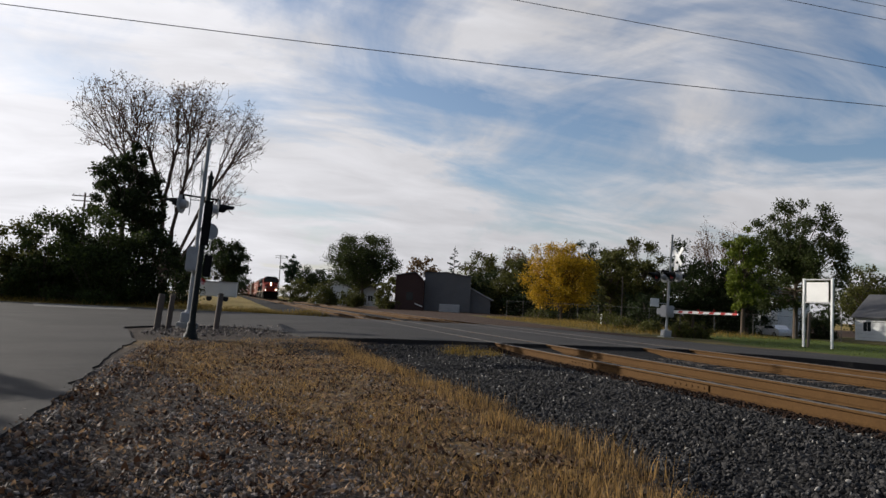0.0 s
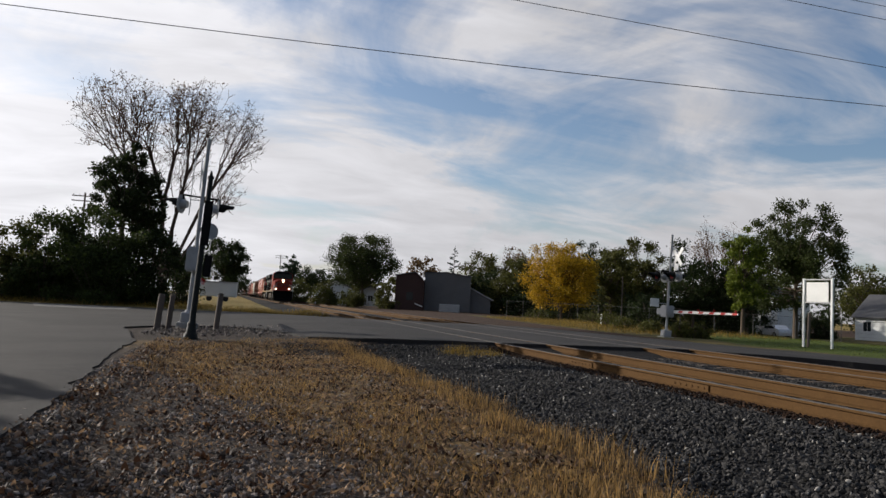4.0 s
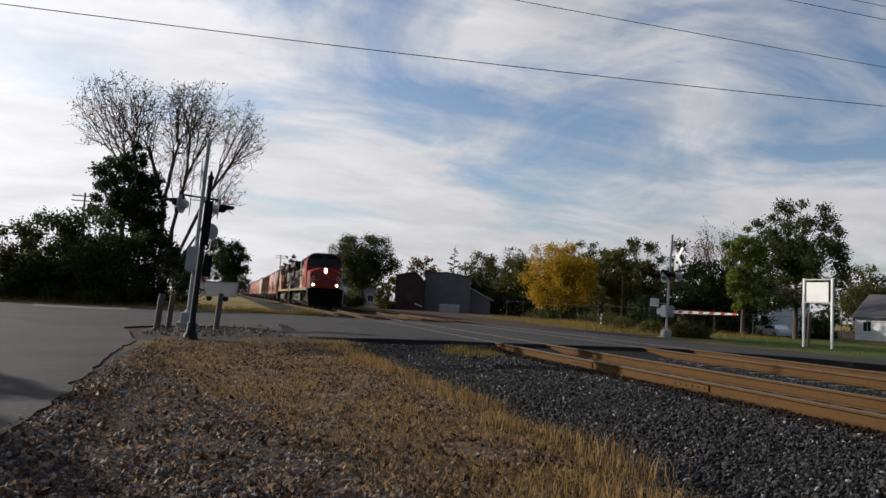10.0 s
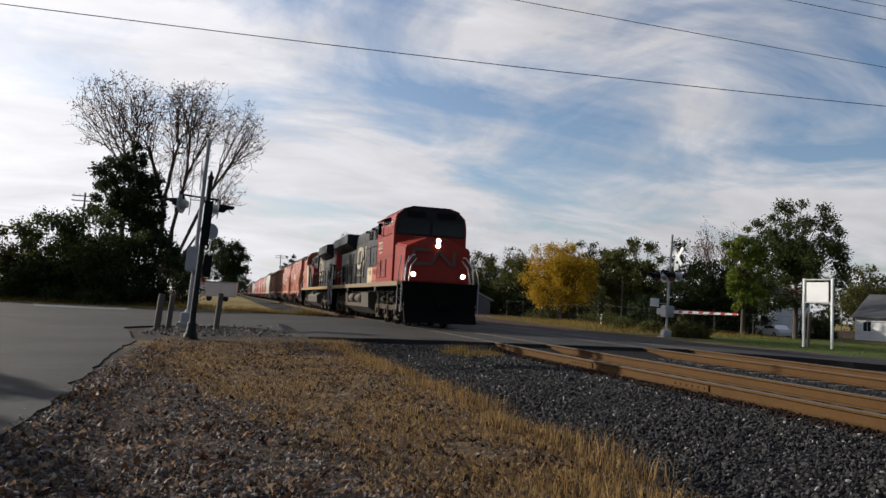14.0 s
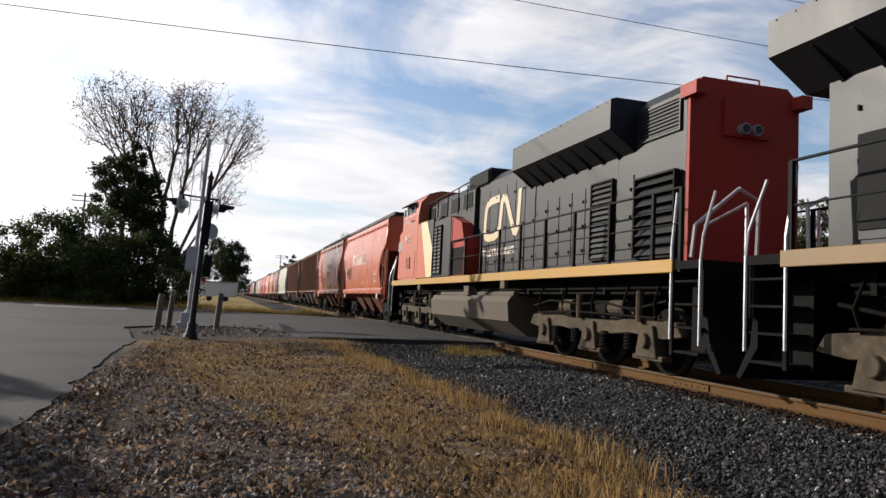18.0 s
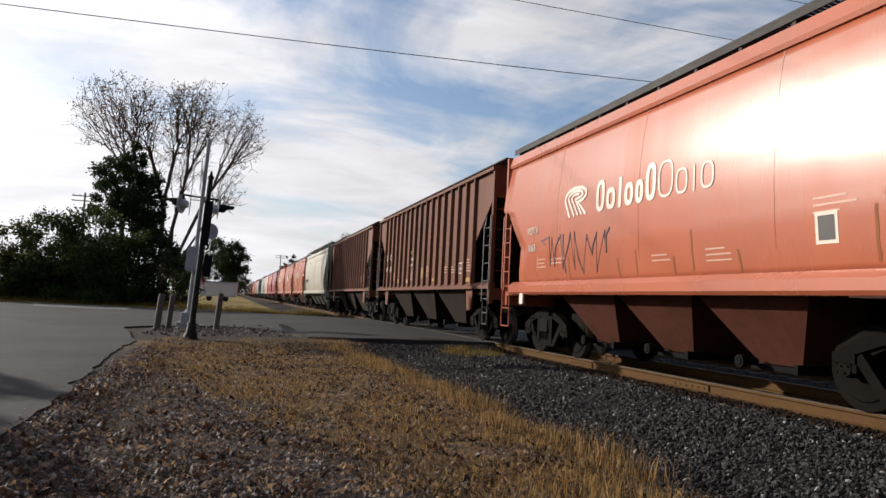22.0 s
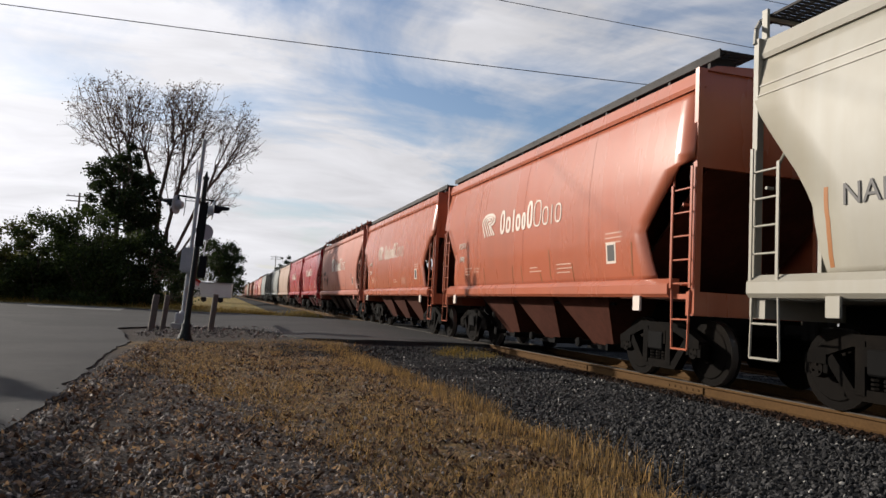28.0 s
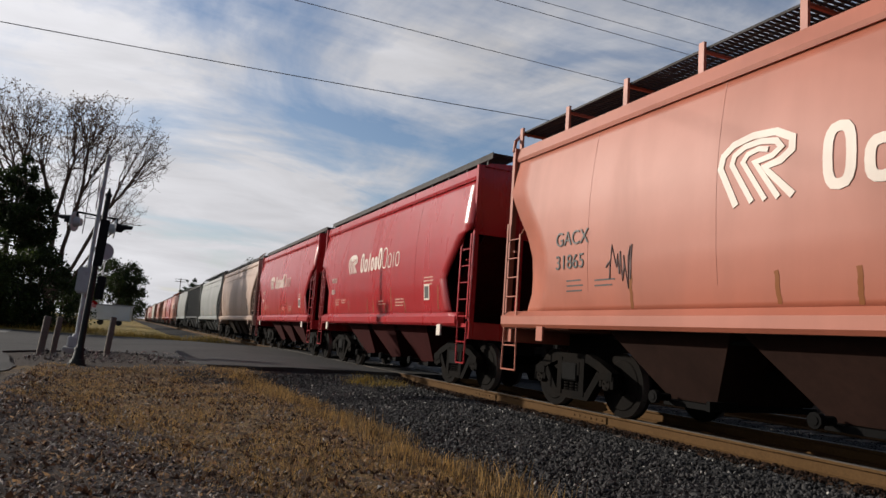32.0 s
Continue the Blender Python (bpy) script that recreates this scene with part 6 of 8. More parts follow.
    if logo:
        # striped emblem, then a row of rounded plain shapes, six bold and four thin
        y, z, g, wide, high, yy = (9.70, 2.56, 1.66, 1.02, 0.78, 8.38) if curved else (8.30, 2.62, 1.375, 0.88, 0.56, 7.08)
        e = bmesh.new()
        for j, line in enumerate((((0.26, 0.02), (0.03, 0.60), (0.06, 0.78), (0.20, 0.91), (0.45, 0.97), (0.75, 0.94), (0.95, 0.80), (0.95, 0.64), (0.82, 0.53), (0.62, 0.48), (0.97, 0.04)),
                                  ((0.47, 0.04), (0.19, 0.62), (0.22, 0.75), (0.36, 0.84), (0.56, 0.86), (0.76, 0.81), (0.82, 0.71), (0.72, 0.62), (0.50, 0.58), (0.80, 0.04)),
                                  ((0.64, 0.04), (0.34, 0.62), (0.40, 0.72), (0.54, 0.76), (0.66, 0.72)))):
            ribbon_yz(e, [(y - u * wide, z + v * high) for u, v in line], (0.105, 0.085, 0.075)[j] * high, x - 0.0015 * j, x + 0.02)
        part("emblem", e, M_LETTER, t, "white striped emblem")
        for j, (w, h) in enumerate(((0.21, 0.40), (0.21, 0.27), (0.12, 0.36), (0.19, 0.27), (0.16, 0.27), (0.2, 0.42), (0.27, 0.40), (0.2, 0.27), (0.12, 0.27), (0.2, 0.27))):
            bm = bmesh.new()
            wd = (0.062 if j < 6 else 0.026) * g
            w, h = w * g, h * g
            if j in (2, 8):
                bar_yz(bm, (yy - w / 2, z), (yy - w / 2, z + h), wd, x, x + 0.02)
            else:
                cy, cz, ry, rz = yy - w / 2, z + h / 2, (w - wd) / 2, (h - wd) / 2
                ring = [(cy + ry * math.copysign(abs(math.cos(a)) ** 0.7, math.cos(a)), cz + rz * math.copysign(abs(math.sin(a)) ** 0.7, math.sin(a))) for a in [q * math.pi / 8 for q in range(17)]]
                ribbon_yz(bm, ring, wd, x, x + 0.02)
            part("letter_bar", bm, M_LETTER, t)
            yy -= w + 0.045 * g
    small = M_LETTERDARK if dark_mark else M_LETTER
    if marks:
        big = 0.30 if dark_mark else 0.21
        if railed and not logo:
            face_text(t, marks + " " + number, 0.32, length - 1.36, 2.16, -1.600, small)
        else:
            face_text(t, marks, big, length - 1.35 * (1.05 if curved else 0.95) - 0.2, 2.45, -1.600, small)
            face_text(t, number, big, length - 1.35 * (1.05 if curved else 0.95) - 0.2, 2.10, -1.600, small)
    rng = random.Random(int(length * 10) + tag)
    for y, z, n in ((length - 1.9, 1.92, 3), (length * 0.47, 1.80, 2), (length * 0.36, 1.82, 3), (length * 0.2, 2.25, 3), (length - 2.6, 1.9, 2)):
        for j in range(n):
            w = rng.uniform(0.35, 0.62)
            bm = bmesh.new()
            bar_yz(bm, (y, z - j * 0.075), (y - w, z - j * 0.075), 0.022, -1.590, -1.57)
            part("stencil_line", bm, M_LETTERDARK if dark_mark else M_FAINT, t)
    bm = bmesh.new()
    bbox(bm, -1.590, -1.57, 1.98, 2.28, 1.76, 2.10)
    part("notice_panel", bm, M_LETTER, t)
    bm = bmesh.new()
    bbox(bm, -1.594, -1.58, 2.02, 2.24, 1.80, 2.06)
    part("notice_panel", bm, M_LETTERDARK, t)
    streaks = [(1.5, 1.55, 2.15), (4.4, 1.55, 2.2), (length - 3.4, 1.5, 1.95), (length - 5.7, 1.52, 1.95)]
    if dark_mark and not logo:
        streaks.append((length - 1.2, 1.54, 2.45))
    if logo:
        streaks += [(length * 0.3, 1.5, 1.85), (length * 0.42, 1.5, 1.78), (length * 0.55, 1.5, 1.9)]
    for y, z0, z1 in streaks:
        bm = bmesh.new()
        lean, top = rng.uniform(0, 0.08), z1 - rng.uniform(0, 0.1)
        ribbon_yz(bm, [(y + 0.02 + (lean - 0.02) * k / 7 + rng.uniform(-0.008, 0.008), z0 + (top - z0) * k / 7) for k in range(8)], 0.055 if dark_mark else 0.038, -1.588, -1.56)
        part("rust_mark", bm, M_ORANGEMARK if body in (M_CREAMCAR, M_TAN, M_GREYCAR) else M_STREAK, t)
    if curved and not logo:
        for z in (3.64, 3.76):
            bm = bmesh.new()
            rod(bm, (-interp(prof, z), 0.05, z), (-interp(prof, z), length - 0.05, z), 0.014, n=6)
            part("side_bead", bm, body, t)
    if tag:
        bm = bmesh.new()
        rng = random.Random(tag)
        y0, w, h, z0 = {1: (length - 1.7, 1.5, 1.0, 1.55), 2: (length - 2.2, 2.8, 0.75, 1.6), 3: (length - 2.9, 0.8, 0.6, 1.75)}[tag]
        pts = []
        for k in range(26 if tag != 3 else 18):
            pts.append((y0 - w * (k / 26 + rng.uniform(-0.06, 0.06)), z0 + h * abs(math.sin(k * 1.9 + rng.random()))))
        ribbon_yz(bm, pts, 0.035 if tag != 3 else 0.02, -1.604, -1.585)
        part("graffiti", bm, M_GRAFFITI, t, "thin dark sprayed scribble")
    # marks lie on the bulge of the side
    for ob in t.children:
        if ob.name.split(".")[0] in ("emblem", "letter_bar", "lettering", "stencil_line", "notice_panel", "rust_mark", "graffiti"):
            for v in ob.data.vertices:
                v.co.x = -(interp(prof, v.co.z) - 0.008 + 0.6 * (-1.57 - v.co.x))
    return t


def ribbed_hopper(name, label, length, body, marks=()):
    """A covered hopper car with upright ribs on flat sides and open sloping ends."""
    t = thing(name, pose(TRACK, 0, 0), label, "hopper car", "freight cars of the train")
    for s in (-1, 1):
        bm = bmesh.new()
        prism(bm, [(0.0, 4.28), (0.0, 3.72), (1.45, 2.55), (1.45, 1.50), (length - 1.45, 1.50), (length - 1.45, 2.55), (length, 3.72), (length, 4.28)], "x", s * 1.42, s * 1.46)
        part("side_panel", bm, body, t)
        n = 17
        for k in range(n):
            y = 1.45 + (length - 2.9) * k / (n - 1)
            bm = bmesh.new()
            prism(bm, [(s * 1.455, y - 0.075), (s * 1.455, y + 0.075), (s * 1.545, y + 0.04), (s * 1.545, y - 0.04)], "z", 1.44, 4.26)
            part("rib", bm, body, t)
        bm = bmesh.new()
        prism(bm, [(s * 1.40, 4.26), (s * 1.56, 4.26), (s * 1.56, 4.34), (s * 1.40, 4.40)], "y", -0.02, length + 0.02)
        part("top_chord", bm, body, t)
        bm = bmesh.new()
        prism(bm, [(s * 1.38, 1.36), (s * 1.55, 1.36), (s * 1.55, 1.44), (s * 1.46, 1.52), (s * 1.38, 1.52)], "y", 0.05, length - 0.05)
        part("side_sill", bm, body, t)
    bm = bmesh.new()
    prism(bm, [(-1.42, 4.38), (1.42, 4.38), (0.6, 4.46), (-0.6, 4.46)], "y", 0, length)
    part("roof", bm, body, t)
    for s in (-1, 1):
        bm = bmesh.new()
        lattice(bm, s * 0.72, s * 1.34, -0.3, length + 0.3, 4.53, 0.075)
        part("running_board", bm, M_GRATE, t)
    for k in range(4):
        bm = bmesh.new()
        y = length * (k + 0.5) / 4
        bbox(bm, -0.36, 0.36, y - 1.4, y + 1.4, 4.44, 4.54)
        part("hatch", bm, body, t)
    for q, way in ((0, 1), (length, -1)):
        bm = bmesh.new()
        bbox(bm, -1.42, 1.42, q + way * 0.05, q + way * 0.10, 3.6, 4.4)
        part("end_wall", bm, body, t)
        bm = bmesh.new()
        prism(bm, [(q + way * 0.08, 3.64), (q + way * 0.15, 3.66), (q + way * 2.55, 1.40), (q + way * 2.48, 1.36)], "x", -1.26, 1.26)
        part("slope_sheet", bm, shaded_grime(body), t)
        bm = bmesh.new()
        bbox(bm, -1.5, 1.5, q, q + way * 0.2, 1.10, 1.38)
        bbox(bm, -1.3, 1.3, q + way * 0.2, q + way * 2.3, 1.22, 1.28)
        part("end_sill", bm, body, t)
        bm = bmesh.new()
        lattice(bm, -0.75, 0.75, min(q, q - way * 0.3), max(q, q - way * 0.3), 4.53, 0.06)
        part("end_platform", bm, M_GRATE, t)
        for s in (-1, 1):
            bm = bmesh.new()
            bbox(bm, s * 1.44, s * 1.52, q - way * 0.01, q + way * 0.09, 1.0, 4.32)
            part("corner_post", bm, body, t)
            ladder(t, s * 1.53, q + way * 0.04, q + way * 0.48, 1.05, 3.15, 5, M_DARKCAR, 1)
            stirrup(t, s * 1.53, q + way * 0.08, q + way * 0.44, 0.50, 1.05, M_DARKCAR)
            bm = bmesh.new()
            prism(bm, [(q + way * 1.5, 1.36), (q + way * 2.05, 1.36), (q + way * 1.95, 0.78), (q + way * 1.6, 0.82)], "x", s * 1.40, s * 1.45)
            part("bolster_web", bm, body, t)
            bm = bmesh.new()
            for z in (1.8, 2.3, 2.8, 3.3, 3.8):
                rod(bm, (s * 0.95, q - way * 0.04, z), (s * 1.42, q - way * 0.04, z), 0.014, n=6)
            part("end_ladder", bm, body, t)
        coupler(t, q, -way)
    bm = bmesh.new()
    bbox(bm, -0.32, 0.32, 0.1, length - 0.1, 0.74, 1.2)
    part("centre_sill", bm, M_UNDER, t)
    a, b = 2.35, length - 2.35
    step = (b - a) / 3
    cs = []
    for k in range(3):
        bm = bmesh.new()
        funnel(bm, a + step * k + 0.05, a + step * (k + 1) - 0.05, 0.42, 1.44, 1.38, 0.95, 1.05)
        part("hopper_bay", bm, shaded_grime(body), t)
        cs.append(a + step * (k + 0.5))
    gates(t, cs, 1.1, M_UNDER)
    freight_truck(t, 1.5)
    freight_truck(t, length - 1.5)
    for words, size, y, z in marks:
        face_text(t, words, size, y, z, -1.475, M_LETTER)
    pitch = (length - 2.9) / 16
    for k, zz, w, h, m in ((0, 1.56, 0.5, 0.11, M_SILLYELLOW), (7, 1.75, 0.30, 0.34, M_SILLYELLOW), (12, 1.66, 0.36, 0.12, M_SILLYELLOW), (5, 1.62, 0.36, 0.10, M_SILLYELLOW), (10, 1.62, 0.3, 0.12, M_FAINT)):
        bm = bmesh.new()
        y = 1.45 + pitch * (k + 0.5)
        bbox(bm, -1.475, -1.455, y - w / 2, y + w / 2, zz, zz + h)
        part("stencil_patch", bm, m, t)
    rng = random.Random(int(length * 100))
    for k, zz, n in ((0, 2.15, 5), (2, 2.0, 3), (3, 2.02, 3), (6, 2.1, 5), (9, 2.1, 6), (13, 2.0, 4), (14, 2.3, 4)):
        for j in range(n):
            y = 1.45 + pitch * (k + 0.85)
            bm = bmesh.new()
            bar_yz(bm, (y, zz - j * 0.075), (y - rng.uniform(0.2, 0.42), zz - j * 0.075), 0.02, -1.475, -1.455)
            part("stencil_line", bm, M_FAINT, t)
    bm = bmesh.new()
    y = 1.45 + pitch * 1.5
    for a0, b0 in (((y - 0.18, 1.80), (y + 0.18, 1.80)), ((y - 0.18, 2.08), (y + 0.18, 2.08)), ((y - 0.18, 1.80), (y - 0.18, 2.08)), ((y + 0.18, 1.80), (y + 0.18, 2.08)), ((y, 1.80), (y, 2.08)), ((y - 0.18, 1.92), (y + 0.18, 1.92))):
        bar_yz(bm, a0, b0, 0.022, -1.478, -1.455)
    part("notice_panel", bm, M_LETTER, t)
    return t


def loco_truck(parent, yc):
    """A three-axle locomotive truck, dusty, with springs and brake cylinders on its frames."""
    bm = bmesh.new()
    bbox(bm, -1.0, 1.0, yc - 2.3, yc + 2.3, 0.62, 0.80)
    bbox(bm, -0.85, 0.85, yc - 0.5, yc + 0.5, 0.8, 1.2)
    bevel(bm, 0.03)
    t = part("truck", bm, M_UNDER, parent)
    for s in (-1, 1):
        x0, x1 = s * 1.02, s * 1.18
        bm = bmesh.new()
        prism(bm, [(yc - 2.75, 0.62), (yc - 2.6, 0.82), (yc - 1.5, 0.90), (yc - 0.9, 0.80), (yc + 0.9, 0.80), (yc + 1.5, 0.90), (yc + 2.6, 0.82), (yc + 2.75, 0.62),
                   (yc + 2.3, 0.56), (yc + 1.3, 0.62), (yc + 0.6, 0.56), (yc - 0.6, 0.56), (yc - 1.3, 0.62), (yc - 2.3, 0.56)], "x", x0, x1)
        for q in (-1.9, 0, 1.9):
            prism(bm, [(yc + q - 0.30, 0.26), (yc + q + 0.30, 0.26), (yc + q + 0.18, 0.76), (yc + q - 0.18, 0.76)], "x", x0 + s * 0.01, x1 + s * 0.06)
            bbox(bm, x0, x1 + s * 0.03, yc + q - 0.42, yc + q + 0.42, 0.22, 0.30)
            rod(bm, (x1 + s * 0.05, yc + q, 0.52), (x1 + s * 0.13, yc + q, 0.52), 0.13, 0.11, n=14)
        bevel(bm, 0.012)
        part("side_frame", bm, M_TRUCKDUST, t)
        for q in (-1.36, -0.55, 0.55, 1.36):
            bm = bmesh.new()
            for j in range(5):
                rod(bm, (s * 1.2, yc + q, 0.36 + j * 0.055), (s * 1.2, yc + q, 0.39 + j * 0.055), 0.085, n=10)
            part("spring", bm, M_UNDER, t)
        for q in (-0.95, 0.95):
            bm = bmesh.new()
            rod(bm, (s * 1.12, yc + q - 0.26, 1.02), (s * 1.12, yc + q + 0.22, 1.02), 0.13, n=14)
            rod(bm, (s * 1.12, yc + q + 0.22, 1.02), (s * 1.12, yc + q + 0.46, 0.94), 0.04, n=8)
            bbox(bm, s * 1.02, s * 1.16, yc + q - 0.1, yc + q + 0.1, 0.84, 1.0)
            part("brake_cylinder", bm, M_TRUCKDUST, t)
        bm = bmesh.new()
        path_rod(bm, [(s * 1.2, yc - 2.5, 1.0), (s * 1.24, yc - 1.6, 1.12), (s * 1.22, yc - 0.4, 1.06), (s * 1.22, yc + 0.5, 1.10), (s * 1.24, yc + 1.5, 1.0), (s * 1.2, yc + 2.4, 1.14)], 0.026)
        path_rod(bm, [(s * 1.25, yc - 2.2, 0.86), (s * 1.25, yc - 0.6, 0.92), (s * 1.25, yc + 2.2, 0.88)], 0.02)
        for q in (-2.2, -1.1, 0.1, 1.2, 2.1):
            path_rod(bm, [(s * 1.2, yc + q, 0.85), (s * 1.26, yc + q + 0.05, 1.1), (s * 1.15, yc + q + 0.02, 1.4)], 0.022)
        part("sand_pipe", bm, M_TRUCK, t)
        for q, zt in ((-0.35, 1.24), (1.7, 1.3)):
            bm = bmesh.new()
            rod(bm, (s * 1.23, yc + q, zt), (s * 1.23, yc + q, 0.80), 0.065, n=10)
            part("damper", bm, M_TRUCKDUST, t)
    for q in (-1.9, 0, 1.9):
        wheelset(t, yc + q, 0.52)
    return t


def grill(parent, s, x, y0, y1, z0, z1, slats, material, frame_mat, deep=0.05, tilt=True):
    """A louvred opening with a frame and slats."""
    g = None
    bm = bmesh.new()
    bbox(bm, s * (x - 0.02), s * (x + 0.004), y0, y1, z0, z1)
    g = part("grille", bm, M_UNDER, parent)
    bm = bmesh.new()
    for a, b, c, d in ((y0 - 0.03, y0, z0 - 0.03, z1 + 0.03), (y1, y1 + 0.03, z0 - 0.03, z1 + 0.03), (y0, y1, z1, z1 + 0.03), (y0, y1, z0 - 0.03, z0)):
        bbox(bm, s * x, s * (x + deep + 0.01), a, b, c, d)
    part("grille_frame", bm, frame_mat, g)
    for k in range(slats):
        z = z0 + (z1 - z0) * (k + 0.5) / slats
        h = (z1 - z0) / slats * 0.62
        bm = bmesh.new()
        prism(bm, [(s * (x + 0.005), z + h / 2), (s * (x + 0.02), z + h / 2), (s * (x + deep), z - h / 2), (s * (x + deep - 0.015), z - h / 2)], "y", y0, y1)
        part("slat", bm, material, g)
    return g


def panel(parent, name, outline, s, x, t, material, bev=0.0, label=""):
    """A flat sheet on a side: (y, z) outline, proud by t."""
    bm = bmesh.new()
    prism(bm, outline, "x", s * x, s * (x + t))
    return part(name, bm, material, parent, label)


def rect(y0, y1, z0, z1):
    return [(y0, z0), (y1, z0), (y1, z1), (y0, z1)]


def railing(parent, s, x, pts, z0, high, material, mid=True):
    """A side handrail: posts, and a bar along their tops."""
    for y in pts:
        bm = bmesh.new()
        bbox(bm, s * x - 0.025, s * x + 0.025, y - 0.03, y + 0.03, z0 - 0.18, z0 + high)
        part("handrail_post", bm, material, parent)
    bm = bmesh.new()
    rod(bm, (s * x, pts[0], z0 + high), (s * x, pts[-1], z0 + high), 0.02, n=6)
    if mid:
        rod(bm, (s * x, pts[0], z0 + high * 0.5), (s * x, pts[-1], z0 + high * 0.5), 0.012, n=6)
    part("handrail", bm, material, parent)


def emblem_shapes(parent, s, x, y, z, w, h, t, material):
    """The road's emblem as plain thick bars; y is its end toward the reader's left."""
    way = -1 if s < 0 else 1
    bm = bmesh.new()
    b = h * 0.17

    def Y(v):
        return y + way * v * w
    x0, x1 = s * x, s * (x + 0.012)
    line = ((0.43, 0.93), (0.20, 0.92), (0.10, 0.86), (0.055, 0.74), (0.03, 0.24), (0.06, 0.13), (0.14, 0.08), (0.32, 0.08), (0.41, 0.14), (0.46, 0.28), (0.50, 0.80), (0.535, 0.90), (0.585, 0.90), (0.63, 0.80), (0.80, 0.22), (0.835, 0.12), (0.885, 0.10), (0.925, 0.20), (0.955, 0.98))
    ribbon_yz(bm, [(Y(u), z + v * h) for u, v in line], b, x0, x1)
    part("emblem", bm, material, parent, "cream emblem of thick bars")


def small_bars(parent, s, x, y, z, h, widths, material):
    way = -1 if s < 0 else 1
    bm = bmesh.new()
    for k, w in enumerate(widths):
        for q in (0.1, 0.55, 0.9):
            bar_yz(bm, (y + way * w * q, z), (y + way * w * q + (0.02 if k % 2 else -0.02), z + h), h * 0.16, s * x, s * (x + 0.008))
        bar_yz(bm, (y + way * w * 0.1, z + h * (0.08 if k % 2 else 0.92)), (y + way * w * 0.9, z + h * (0.08 if k % 2 else 0.92)), h * 0.16, s * x, s * (x + 0.009))
        y += way * (w + h * 0.35)
    part("lettering", bm, material, parent, "row of small cream bars")


def loco_common(t, tank, trucks, sill_mat):
    bm = bmesh.new()
    bbox(bm, -1.0, 1.0, 0.25, 20.15, 1.40, 1.58)
    bbox(bm, -0.6, 0.6, 0.4, 20.0, 1.1, 1.42)
    part("underframe", bm, M_UNDER, t)
    bm = bmesh.new()
    bbox(bm, -1.5, 1.5, 0.3, 20.1, 1.585, 1.70)
    part("walkway", bm, M_UNDER, t)
    for s in (-1, 1):
        bm = bmesh.new()
        bbox(bm, s * 1.50, s * 1.535, 0.9, 19.5, 1.54, 1.73)
        bevel(bm, 0.008)
        part("side_sill", bm, sill_mat, t)
        k = 1.6
        bm = bmesh.new()
        rod(bm, (s * 1.12, 1.5, 1.36), (s * 1.12, 18.9, 1.36), 0.035, n=7)
        rod(bm, (s * 1.06, 1.5, 1.27), (s * 1.06, 18.9, 1.27), 0.025, n=7)
        while k < 19:
            bbox(bm, s * 1.02, s * 1.16, k - 0.04, k + 0.04, 1.24, 1.5)
            k += 1.7
        part("air_pipe", bm, M_UNDER, t)
        for y in (5.2, 12.9):
            bm = bmesh.new()
            bbox(bm, s * 1.46, s * 1.545, y - 0.13, y + 0.13, 1.36, 1.54)
            part("jacking_pad", bm, M_DUST, t)
    for c in trucks:
        loco_truck(t, c)
    for y, way in ((0.3, -1), (20.1, 1)):
        bm = bmesh.new()
        bbox(bm, -1.45, 1.45, y, y - way * 0.08, 0.95, 1.7)
        prism(bm, [(y, 1.0), (y + way * 0.05, 0.62), (y + way * 0.30, 0.22), (y + way * 0.22, 0.2), (y - way * 0.08, 0.6), (y - way * 0.08, 1.0)], "x", -1.38, 1.38)
        part("pilot", bm, M_UNDER, t)
        coupler(t, y, way)
        for s in (-1, 1):
            for z in (0.42, 0.76, 1.08, 1.40):
                bm = bmesh.new()
                bbox(bm, s * 1.12, s * 1.48, y - way * 0.05, y - way * 0.62, z, z + 0.03)
                part("step", bm, M_UNDER, t)
            bm = bmesh.new()
            bbox(bm, s * 1.46, s * 1.50, y - way * 0.62, y - way * 0.68, 0.38, 1.7)
            bbox(bm, s * 1.10, s * 1.13, y - way * 0.05, y - way * 0.68, 0.38, 1.6)
            bbox(bm, s * 1.10, s * 1.50, y - way * 0.64, y - way * 0.67, 1.44, 1.6)
            part("step_well", bm, M_UNDER, t)
            bm = bmesh.new()
            path_rod(bm, [(s * 1.5, y, 0.55), (s * 1.5, y, 1.7), (s * 1.47, y, 2.0), (s * 1.25, y - way * 0.05, 2.65)], 0.022)
            path_rod(bm, [(s * 1.5, y - way * 0.66, 0.6), (s * 1.5, y - way * 0.66, 1.9), (s * 1.4, y - way * 0.7, 2.7)], 0.022)
            part("grab_rail", bm, M_STEEL, t)


def roof_hood(bm, half, y0, y1, top):
    prism(bm, [(-half, 1.70), (half, 1.70), (half, top - 0.22), (half - 0.2, top), (-half + 0.2, top), (-half, top - 0.22)], "y", y0, y1)


